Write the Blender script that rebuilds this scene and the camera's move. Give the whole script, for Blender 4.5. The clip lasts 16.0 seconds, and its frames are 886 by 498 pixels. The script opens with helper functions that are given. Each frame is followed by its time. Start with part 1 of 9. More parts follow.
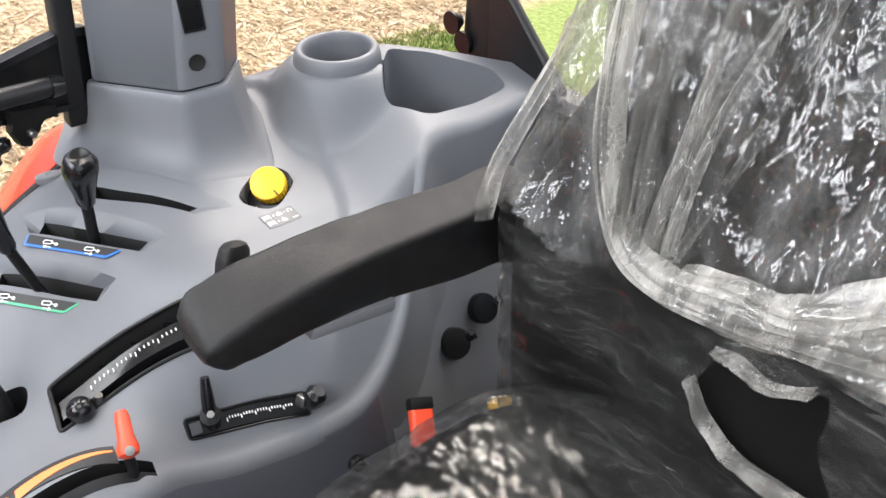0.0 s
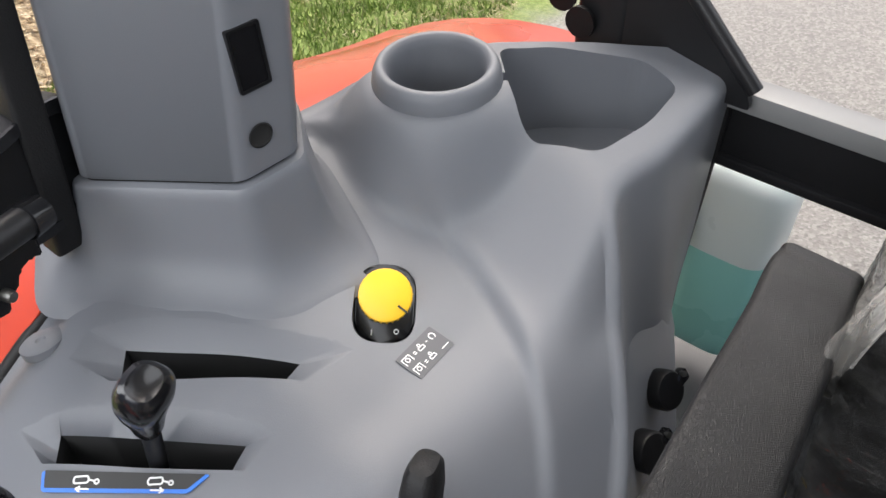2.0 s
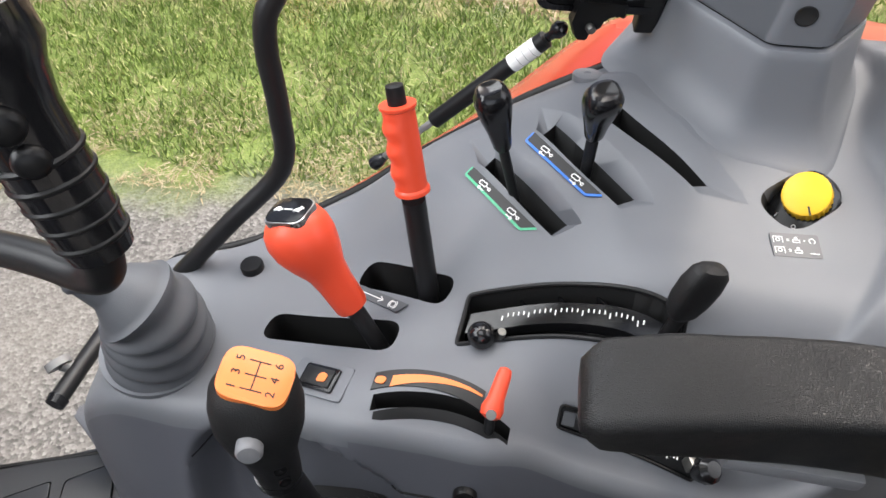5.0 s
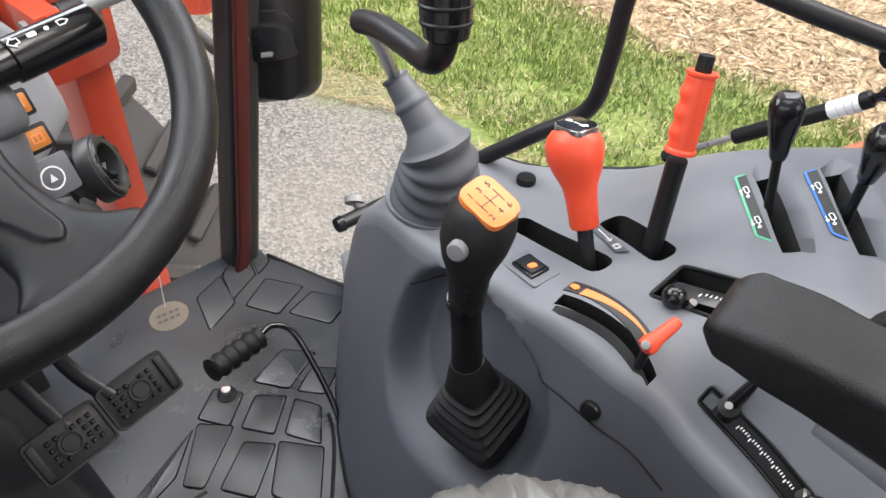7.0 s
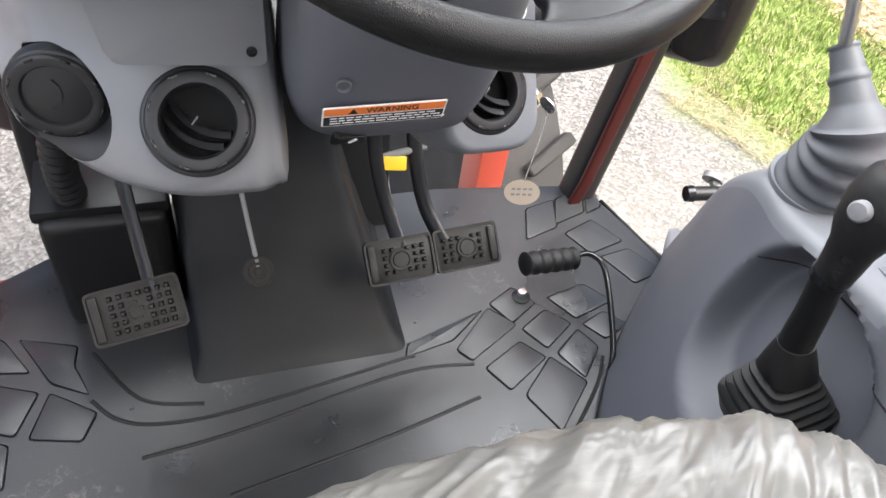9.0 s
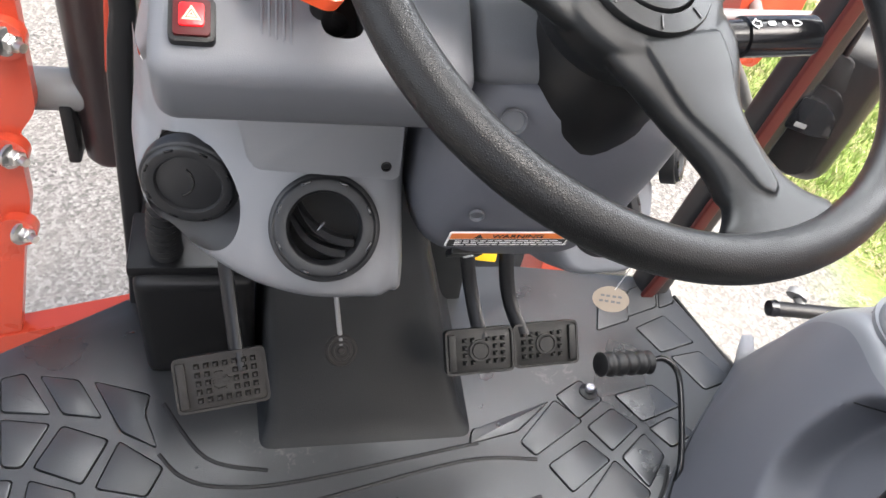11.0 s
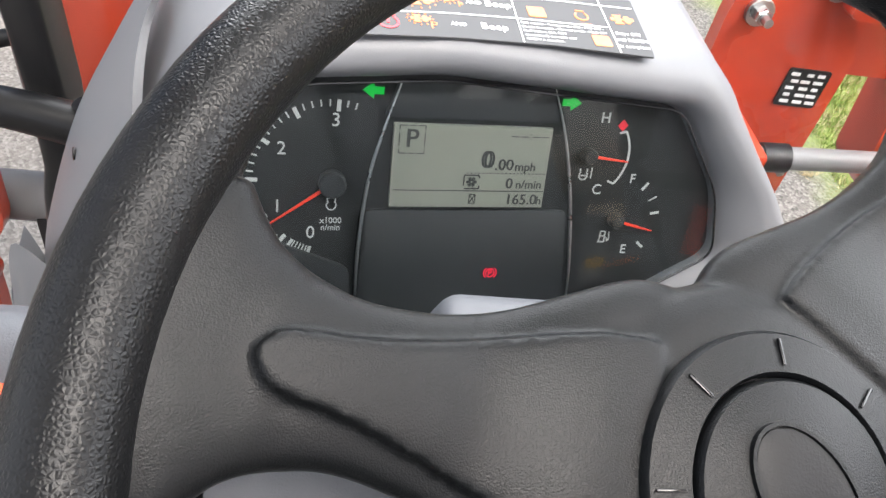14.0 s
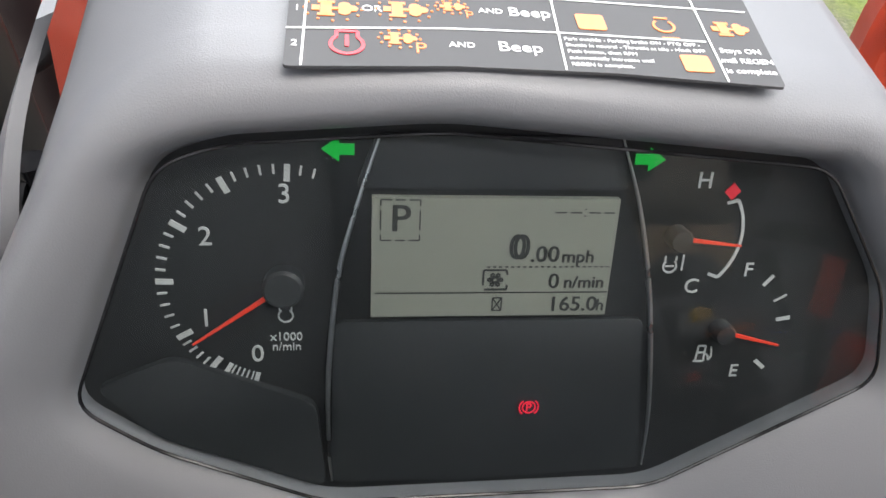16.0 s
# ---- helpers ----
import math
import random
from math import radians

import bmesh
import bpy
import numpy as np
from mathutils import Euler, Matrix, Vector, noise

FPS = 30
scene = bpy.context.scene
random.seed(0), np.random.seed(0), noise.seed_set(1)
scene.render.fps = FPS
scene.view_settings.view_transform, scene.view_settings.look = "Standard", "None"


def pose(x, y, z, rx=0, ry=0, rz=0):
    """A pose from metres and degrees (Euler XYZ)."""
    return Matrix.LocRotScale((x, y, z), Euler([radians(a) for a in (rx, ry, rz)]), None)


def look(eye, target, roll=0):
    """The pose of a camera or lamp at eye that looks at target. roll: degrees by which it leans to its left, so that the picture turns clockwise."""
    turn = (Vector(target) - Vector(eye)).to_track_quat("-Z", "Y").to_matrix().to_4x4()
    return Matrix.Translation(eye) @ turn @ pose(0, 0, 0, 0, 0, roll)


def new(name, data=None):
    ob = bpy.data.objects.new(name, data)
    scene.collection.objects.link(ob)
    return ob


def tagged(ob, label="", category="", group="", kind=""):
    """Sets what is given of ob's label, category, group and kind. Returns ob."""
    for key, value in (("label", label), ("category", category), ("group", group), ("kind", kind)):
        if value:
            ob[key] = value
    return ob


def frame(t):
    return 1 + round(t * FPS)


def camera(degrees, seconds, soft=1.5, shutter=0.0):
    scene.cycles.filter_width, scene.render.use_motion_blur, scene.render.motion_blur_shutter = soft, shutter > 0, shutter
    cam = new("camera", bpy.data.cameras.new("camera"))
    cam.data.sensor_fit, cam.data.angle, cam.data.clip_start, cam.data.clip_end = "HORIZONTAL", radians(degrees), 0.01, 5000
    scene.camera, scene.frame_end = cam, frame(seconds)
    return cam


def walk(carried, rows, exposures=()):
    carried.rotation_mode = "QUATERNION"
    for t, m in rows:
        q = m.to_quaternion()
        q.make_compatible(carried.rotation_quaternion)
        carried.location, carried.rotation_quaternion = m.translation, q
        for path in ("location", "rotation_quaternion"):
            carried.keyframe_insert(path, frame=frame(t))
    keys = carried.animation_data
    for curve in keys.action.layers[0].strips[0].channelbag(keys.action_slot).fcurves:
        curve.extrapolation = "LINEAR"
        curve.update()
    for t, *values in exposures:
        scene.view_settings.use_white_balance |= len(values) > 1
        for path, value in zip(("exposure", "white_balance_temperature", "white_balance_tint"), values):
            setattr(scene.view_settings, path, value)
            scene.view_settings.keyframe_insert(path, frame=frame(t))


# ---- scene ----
# Camera: one phone lens, carried by hand through the cab.
cam = camera(61.3, 16.0)
METRES, EYE, TILT, LEAN, TURN = 1.7, 0.98, -38.0, 0.0, -131.0
ROWS = [
    (0.0, 0.0, 0.0, 0.0, -0.0, 0.0, 0.0),
    (0.5, -0.0347, 0.0507, 0.0437, -0.04, -1.35, 0.53),
    (1.0, -0.0696, 0.1109, 0.0815, -2.34, -3.48, 3.17),
    (1.5, -0.1033, 0.1504, 0.097, -5.87, -5.64, 6.31),
    (2.0, -0.1252, 0.1771, 0.1039, -6.98, -7.36, 7.76),
    (2.5, -0.1278, 0.1654, 0.0948, -2.77, -8.52, 5.56),
    (3.0, -0.1186, 0.1355, 0.085, 5.16, -9.49, 0.42),
    (3.5, -0.0923, 0.1114, 0.0749, 14.23, -11.17, -6.42),
    (4.0, -0.0697, 0.1027, 0.069, 24.03, -13.81, -13.43),
    (4.2, -0.0618, 0.0985, 0.0655, 27.87, -15.25, -15.95),
    (6.3, 0.0356, 0.0646, 0.0674, 63.64, -27.27, -35.72),
    (6.5, 0.0488, 0.0666, 0.0586, 67.82, -29.27, -37.32),
    (7.0, 0.0761, 0.0693, 0.0372, 79.62, -36.4, -40.41),
    (7.5, 0.1046, 0.0663, 0.0213, 92.69, -44.8, -42.08),
    (8.0, 0.1225, 0.0691, -0.0012, 105.54, -53.29, -41.97),
    (8.5, 0.1339, 0.0696, -0.0168, 115.69, -60.04, -41.08),
    (8.7, 0.1398, 0.0711, -0.0203, 118.70, -61.90, -40.39),
    (10.8, 0.1243, 0.0143, -0.0331, 131.70, -67.83, -40.65),
    (11.0, 0.1307, 0.0053, -0.0362, 131.69, -67.67, -41.03),
    (11.5, 0.1322, -0.0165, -0.0402, 131.67, -67.65, -41.79),
    (12.0, 0.1148, -0.0428, -0.0443, 131.99, -68.25, -42.35),
    (12.5, 0.0885, -0.0564, -0.0469, 133.17, -69.29, -42.21),
    (13.0, 0.0448, -0.0585, -0.0514, 134.88, -70.35, -41.34),
    (13.5, -0.0018, -0.0532, -0.0578, 137.19, -71.31, -39.17),
    (14.0, -0.0429, -0.0577, -0.0759, 139.62, -72.42, -36.97),
    (14.5, -0.0733, -0.0565, -0.0901, 141.21, -73.06, -35.02),
    (15.0, -0.0964, -0.0541, -0.1034, 141.74, -72.85, -33.01),
    (15.5, -0.1166, -0.0539, -0.1185, 142.21, -72.64, -31.17),
    (16.0, -0.1297, -0.0558, -0.127, 142.66, -72.47, -29.62),
]
walk(cam, [(t, pose(-0.07, 0, EYE, TILT, LEAN, TURN) @ pose(METRES * x, METRES * y, METRES * z, 90 + pitch, roll, yaw)) for t, x, y, z, yaw, pitch, roll in ROWS], [(0.0, 0.75), (0.5, 0.62), (1.0, 0.42), (2.0, 0.25), (3.0, 0.26), (4.2, 0.28), (6.3, 0.55), (7.0, 0.60), (8.5, 1.22), (10.8, 1.46), (12.0, 1.25), (12.5, 1.12), (13.0, 0.82), (13.5, 0.66), (14.5, 0.94), (15.0, 0.60), (15.5, 0.34), (16.0, 0.30)])

# ---- light: a bright overcast day, soft light through the cab's windows ----
world = bpy.data.worlds.new("sky")
scene.world = world
world.use_nodes = True
_wn = world.node_tree.nodes
_sky = _wn.new("ShaderNodeTexSky")
_sky.sky_type = "NISHITA"
_sky.sun_disc = False
_sky.sun_elevation = radians(55)
_sky.sun_rotation = radians(141)
_sky.air_density, _sky.dust_density = 0.6, 7.0
_wn["Background"].inputs["Strength"].default_value = 0.15
world.node_tree.links.new(_sky.outputs["Color"], _wn["Background"].inputs["Color"])

sun_data = bpy.data.lights.new("sun", "SUN")
sun_data.energy, sun_data.angle, sun_data.color = 2.0, radians(40), (1.0, 0.97, 0.92)
sun = new("sun", sun_data)
sun.matrix_world = look((4, -5, 9), (0, 0, 0))


def window_light(name, centre, target, w, h, power):
    """Added area lamp standing in for skylight at an opening."""
    d = bpy.data.lights.new(name, "AREA")
    d.shape, d.size, d.size_y, d.energy, d.color = "RECTANGLE", w, h, power, (0.96, 0.98, 1.0)
    o = new(name, d)
    o.matrix_world = look(centre, target)
    return o


window_light("skylight_right", (0.82, 0.42, 1.25), (0.25, 0.22, 0.2), 0.8, 0.5, 7.5)
window_light("skylight_left", (-0.95, -0.1, 1.1), (0.2, 0.0, 0.5), 1.2, 0.9, 3.6)
window_light("skylight_rear", (0.0, -1.15, 1.15), (0.0, 0.2, 0.5), 1.1, 0.8, 4.5)
window_light("skylight_front", (0.0, 1.0, 1.3), (0.0, 0.0, 0.4), 1.1, 0.6, 14.0)
# added overhead fill lamp; no roof opening is known here
window_light("overhead_fill", (0.1, 0.0, 1.69), (0.1, 0.0, 0.0), 0.7, 0.7, 4.0)

# ---- building tools ----


def thing(name, at, label="", category="", group="", kind=""):
    o = new(name)
    o.empty_display_size = 0.05
    o.matrix_basis = at if isinstance(at, Matrix) else Matrix.Translation(at)
    return tagged(o, label, category, group, kind)


def finish(bm, mat, name, sharp=40, smooth=True):
    bmesh.ops.recalc_face_normals(bm, faces=bm.faces)
    me = bpy.data.meshes.new(name)
    bm.to_mesh(me)
    bm.free()
    mats = mat if isinstance(mat, (list, tuple)) else [mat]
    for m in mats:
        me.materials.append(m)
    if smooth:
        me.shade_smooth()
        me.set_sharp_from_angle(angle=radians(sharp))
    return me


def part(name, bm, mat, parent, label="", sharp=40, smooth=True):
    """Links a bmesh, in world metres, as one mesh under a thing or part."""
    o = new(name, finish(bm, mat, name, sharp, smooth))
    if parent is not None:
        o.parent = parent
        m = Matrix.Identity(4)
        p = parent
        while p is not None:
            m = p.matrix_basis @ m
            p = p.parent
        o.matrix_basis = m.inverted()
    return tagged(o, label)


def solid(name, bm, mat, label="", category="", group="", kind="", sharp=40):
    return tagged(part(name, bm, mat, None, "", sharp), label, category, group, kind)


def frame_at(o, z, x=(1, 0, 0)):
    """A pose whose z axis follows z and whose x axis lies near x."""
    z = Vector(z).normalized()
    x = Vector(x)
    x = (x - z * x.dot(z)).normalized()
    y = z.cross(x)
    return Matrix(
        ((x.x, y.x, z.x, o[0]), (x.y, y.y, z.y, o[1]), (x.z, y.z, z.z, o[2]), (0, 0, 0, 1)))


def bm_box(size, m=None, bevel=0.0, seg=2):
    bm = bmesh.new()
    bmesh.ops.create_cube(bm, size=1.0, matrix=Matrix.Diagonal((*size, 1)))
    if bevel:
        bmesh.ops.bevel(bm, geom=bm.edges[:], offset=bevel, segments=seg, profile=0.6, affect="EDGES")
    if m is not None:
        bm.transform(m)
    return bm


def bm_add(a, b):
    """Adds bmesh b to a."""
    me = bpy.data.meshes.new("tmp")
    b.to_mesh(me)
    b.free()
    a.from_mesh(me)
    bpy.data.meshes.remove(me)
    return a


def bm_grid(rows, closed_u=False, closed_v=False, caps=False):
    """A skin over rows of points; closed_v joins each row's ends, caps closes the first and last row."""
    bm = bmesh.new()
    vs = [[bm.verts.new(p) for p in r] for r in rows]
    n, k = len(vs), len(vs[0])
    for i in range(n if closed_u else n - 1):
        for j in range(k if closed_v else k - 1):
            a, b, c, d = vs[i][j], vs[(i + 1) % n][j], vs[(i + 1) % n][(j + 1) % k], vs[i][(j + 1) % k]
            bm.faces.new((a, b, c, d))
    if caps:
        bm.faces.new(vs[0])
        bm.faces.new(list(reversed(vs[-1])))
    return bm


def bm_lathe(profile, m=None, n=32, cap=True):
    """Turns (radius, height) pairs round z."""
    rows = [[(r * math.cos(2 * math.pi * j / n), r * math.sin(2 * math.pi * j / n), z) for j in range(n)] for r, z in profile]
    bm = bm_grid(rows, closed_v=True, caps=cap)
    if m is not None:
        bm.transform(m)
    return bm


def smooth_path(pts, steps=8, closed=False):
    """Catmull-Rom through points."""
    p = [Vector(q) for q in pts]
    n = len(p)
    out = []
    for i in range(n if closed else n - 1):
        if closed:
            a, b, c, d = p[i - 1], p[i], p[(i + 1) % n], p[(i + 2) % n]
        else:
            a, b, c, d = p[max(i - 1, 0)], p[i], p[i + 1], p[min(i + 2, n - 1)]
        for s in range(steps):
            t = s / steps
            out.append(0.5 * ((2 * b) + (c - a) * t + (2 * a - 5 * b + 4 * c - d) * t * t + (3 * b - a - 3 * c + d) * t ** 3))
    if not closed:
        out.append(p[-1])
    return out


def bm_tube(path, radius, n=12, closed=False, cap=True, squash=1.0):
    """A round bar along a path; radius is a number or one per point."""
    path = [Vector(p) for p in path]
    k = len(path)
    rad = radius if isinstance(radius, (list, tuple)) else [radius] * k
    rows = []
    side = None
    for i, p in enumerate(path):
        if closed:
            d = path[(i + 1) % k] - path[i - 1]
        else:
            d = path[min(i + 1, k - 1)] - path[max(i - 1, 0)]
        d.normalize()
        if side is None:
            side = d.orthogonal().normalized()
        side = (side - d * side.dot(d)).normalized()
        up = d.cross(side)
        rows.append([p + (side * math.cos(2 * math.pi * j / n) + up * math.sin(2 * math.pi * j / n) * squash) * rad[i] for j in range(n)])
    return bm_grid(rows, closed_u=closed, closed_v=True, caps=cap and not closed)


def round_poly(pts, r, seg=4):
    """Rounds the corners of a flat polygon of (x, y)."""
    out = []
    n = len(pts)
    for i in range(n):
        p, a, b = Vector(pts[i]), Vector(pts[i - 1]), Vector(pts[(i + 1) % n])
        da, db = (a - p), (b - p)
        ra = min(r, da.length * 0.45, db.length * 0.45)
        s, e = p + da.normalized() * ra, p + db.normalized() * ra
        for k in range(seg + 1):
            t = k / seg
            out.append(tuple(s * (1 - t) ** 2 + p * 2 * t * (1 - t) + e * t * t))
    return out


def bm_prism(poly, z0, z1, m=None, bevel=0.0, seg=2):
    """An extruded flat polygon of (x, y)."""
    bm = bmesh.new()
    lo = [bm.verts.new((x, y, z0)) for x, y in poly]
    hi = [bm.verts.new((x, y, z1)) for x, y in poly]
    n = len(poly)
    bm.faces.new(list(reversed(lo)))
    top = bm.faces.new(hi)
    for i in range(n):
        bm.faces.new((lo[i], lo[(i + 1) % n], hi[(i + 1) % n], hi[i]))
    if bevel:
        bmesh.ops.bevel(bm, geom=list(top.edges), offset=bevel, segments=seg, profile=0.6, affect="EDGES")
    if m is not None:
        bm.transform(m)
    return bm


def rect(w, h, r=0.0, seg=4, cx=0.0, cy=0.0):
    p = [(cx - w / 2, cy - h / 2), (cx + w / 2, cy - h / 2), (cx + w / 2, cy + h / 2), (cx - w / 2, cy + h / 2)]
    return round_poly(p, r, seg) if r else p


def ellipse(a, b, n=32, cx=0.0, cy=0.0):
    return [(cx + a * math.cos(2 * math.pi * i / n), cy + b * math.sin(2 * math.pi * i / n)) for i in range(n)]


def bm_ring(outer, inner, z0, z1, m=None):
    """A flat frame between two outlines with the same number of points."""
    n = len(outer)
    rows = [[(x, y, z0) for x, y in outer], [(x, y, z1) for x, y in outer], [(x, y, z1) for x, y in inner], [(x, y, z0) for x, y in inner]]
    bm = bm_grid(rows, closed_u=True, closed_v=True)
    if m is not None:
        bm.transform(m)
    return bm


def bm_text(body, size, m, depth=0.0004, align="CENTER"):
    """Raised lettering in the built-in font, lying in the x-y plane of m."""
    c = bpy.data.curves.new("txt", "FONT")
    c.body, c.size, c.extrude, c.align_x, c.align_y = body, size, depth, align, "CENTER"
    c.resolution_u = 3
    o = bpy.data.objects.new("txt", c)
    scene.collection.objects.link(o)
    me = bpy.data.meshes.new_from_object(o.evaluated_get(bpy.context.evaluated_depsgraph_get()))
    bm = bmesh.new()
    bm.from_mesh(me)
    bpy.data.objects.remove(o)
    bpy.data.curves.remove(c)
    bpy.data.meshes.remove(me)
    bm.transform(m)
    return bm


def bm_bar(a, b, w, m, depth=0.0005):
    """A thin straight stroke from a to b, of width w, in the x-y plane of m."""
    a, b = Vector(a), Vector(b)
    d = (b - a).normalized()
    s = Vector((-d.y, d.x)) * w / 2
    return bm_prism([tuple(a - s), tuple(b - s), tuple(b + s), tuple(a + s)], 0.0, depth, m)


def strokes(lines, w, m, depth=0.0005):
    bm = bmesh.new()
    for pts in lines:
        for a, b in zip(pts, pts[1:]):
            bm_add(bm, bm_bar(a, b, w, m, depth))
    return bm


def arc(cx, cy, r, a0, a1, n=12):
    return [(cx + r * math.cos(radians(a0 + (a1 - a0) * i / n)), cy + r * math.sin(radians(a0 + (a1 - a0) * i / n))) for i in range(n + 1)]


def curve(xs, ys):
    """A smooth function through knots."""
    xs, ys = np.array(xs, float), np.array(ys, float)
    if xs[0] > xs[-1]:
        xs, ys = xs[::-1], ys[::-1]
    sl = np.gradient(ys, xs)

    def f(x):
        x = np.clip(x, xs[0], xs[-1])
        i = int(np.clip(np.searchsorted(xs, x) - 1, 0, len(xs) - 2))
        h = xs[i + 1] - xs[i]
        t = (x - xs[i]) / h
        return float((2 * t ** 3 - 3 * t ** 2 + 1) * ys[i] + (t ** 3 - 2 * t ** 2 + t) * h * sl[i]
                     + (-2 * t ** 3 + 3 * t ** 2) * ys[i + 1] + (t ** 3 - t ** 2) * h * sl[i + 1])
    return f


def step(a, b, x):
    t = min(max((x - a) / (b - a), 0.0), 1.0)
    return t * t * (3 - 2 * t)


def cut_with(bm, cutters):
    """bm less all the cutters; cut faces take the second material."""
    a = bpy.data.meshes.new("a")
    bm.to_mesh(a)
    bm.free()
    blank = bpy.data.materials.new("cut_a"), bpy.data.materials.new("cut_b")
    oa = bpy.data.objects.new("a", a)
    scene.collection.objects.link(oa)
    for m in blank:
        a.materials.append(m)
    tmp = []
    for i, c in enumerate(cutters):
        me = bpy.data.meshes.new("c")
        bmesh.ops.recalc_face_normals(c, faces=c.faces)
        c.to_mesh(me)
        c.free()
        me.materials.append(blank[1])
        oc = bpy.data.objects.new("c", me)
        scene.collection.objects.link(oc)
        md = oa.modifiers.new("m", "BOOLEAN")
        md.operation, md.object, md.solver, md.material_mode = "DIFFERENCE", oc, "EXACT", "TRANSFER"
        tmp.append(oc)
    me = bpy.data.meshes.new_from_object(oa.evaluated_get(bpy.context.evaluated_depsgraph_get()))
    out = bmesh.new()
    out.from_mesh(me)
    for o in (*tmp, oa):
        d = o.data
        bpy.data.objects.remove(o)
        bpy.data.meshes.remove(d)
    bpy.data.meshes.remove(me)
    for m in blank:
        bpy.data.materials.remove(m)
    return out


def moulded(pieces, voxel, rounds):
    """The closed pieces fused into one skin, with soft fillets where they meet."""
    whole = bmesh.new()
    for b in pieces:
        bmesh.ops.recalc_face_normals(b, faces=b.faces)
        me = bpy.data.meshes.new("piece")
        b.to_mesh(me)
        b.free()
        whole.from_mesh(me)
        bpy.data.meshes.remove(me)
    me = bpy.data.meshes.new("whole")
    whole.to_mesh(me)
    whole.free()
    o = bpy.data.objects.new("whole", me)
    scene.collection.objects.link(o)
    md = o.modifiers.new("fuse", "REMESH")
    md.mode, md.voxel_size, md.adaptivity = "VOXEL", voxel, 0.0
    md = o.modifiers.new("soften", "SMOOTH")
    md.factor, md.iterations = 0.5, rounds
    out = bmesh.new()
    fused = bpy.data.meshes.new_from_object(o.evaluated_get(bpy.context.evaluated_depsgraph_get()))
    out.from_mesh(fused)
    bpy.data.objects.remove(o)
    bpy.data.meshes.remove(me)
    bpy.data.meshes.remove(fused)
    return out

# ---- materials ----


def material(name, colour, rough=0.5, metal=0.0, grain=0.0, grain_scale=900.0, vary=0.08, vary_scale=6.0, spec=0.5, coat=0.0, rough_vary=0.08, relief=0.0006):
    """A procedural surface: colour varied at two scales, moulded or worn relief of a fine grain."""
    m = bpy.data.materials.new(name)
    m.use_nodes = True
    nt = m.node_tree
    n, l = nt.nodes, nt.links
    b = n["Principled BSDF"]
    b.inputs["Roughness"].default_value, b.inputs["Metallic"].default_value = rough, metal
    b.inputs["Specular IOR Level"].default_value = spec
    b.inputs["Coat Weight"].default_value = coat
    tc = n.new("ShaderNodeTexCoord")
    big = n.new("ShaderNodeTexNoise")
    big.inputs["Scale"].default_value, big.inputs["Detail"].default_value = vary_scale, 5
    l.new(tc.outputs["Object"], big.inputs["Vector"])
    fine = n.new("ShaderNodeTexNoise")
    fine.inputs["Scale"].default_value, fine.inputs["Detail"].default_value = grain_scale, 2
    l.new(tc.outputs["Object"], fine.inputs["Vector"])
    ramp = n.new("ShaderNodeMix")
    ramp.data_type = "RGBA"
    c = colour
    ramp.inputs["A"].default_value = (c[0] * (1 - vary), c[1] * (1 - vary), c[2] * (1 - vary), 1)
    ramp.inputs["B"].default_value = (min(1, c[0] * (1 + vary)), min(1, c[1] * (1 + vary)), min(1, c[2] * (1 + vary)), 1)
    add = n.new("ShaderNodeMath")
    add.operation = "MULTIPLY_ADD"
    add.inputs[1].default_value, add.inputs[2].default_value = 0.35, 0.0
    l.new(fine.outputs["Fac"], add.inputs[0])
    mixf = n.new("ShaderNodeMath")
    mixf.operation = "MULTIPLY_ADD"
    mixf.inputs[1].default_value = 0.65
    l.new(big.outputs["Fac"], mixf.inputs[0])
    l.new(add.outputs[0], mixf.inputs[2])
    l.new(mixf.outputs[0], ramp.inputs["Factor"])
    l.new(ramp.outputs["Result"], b.inputs["Base Color"])
    rr = n.new("ShaderNodeMapRange")
    rr.inputs["From Min"].default_value, rr.inputs["From Max"].default_value = 0.3, 0.7
    rr.inputs["To Min"].default_value, rr.inputs["To Max"].default_value = max(0.02, rough - rough_vary), min(1, rough + rough_vary)
    l.new(big.outputs["Fac"], rr.inputs["Value"])
    l.new(rr.outputs["Result"], b.inputs["Roughness"])
    if grain:
        bump = n.new("ShaderNodeBump")
        bump.inputs["Strength"].default_value, bump.inputs["Distance"].default_value = grain, relief
        l.new(fine.outputs["Fac"], bump.inputs["Height"])
        l.new(bump.outputs["Normal"], b.inputs["Normal"])
    return m


def glowing(name, colour, strength):
    m = bpy.data.materials.new(name)
    m.use_nodes = True
    b = m.node_tree.nodes["Principled BSDF"]
    b.inputs["Base Color"].default_value = (colour[0] * 0.15, colour[1] * 0.15, colour[2] * 0.15, 1)
    b.inputs["Emission Color"].default_value = (*colour, 1)
    b.inputs["Emission Strength"].default_value = strength
    b.inputs["Roughness"].default_value = 0.35
    return m


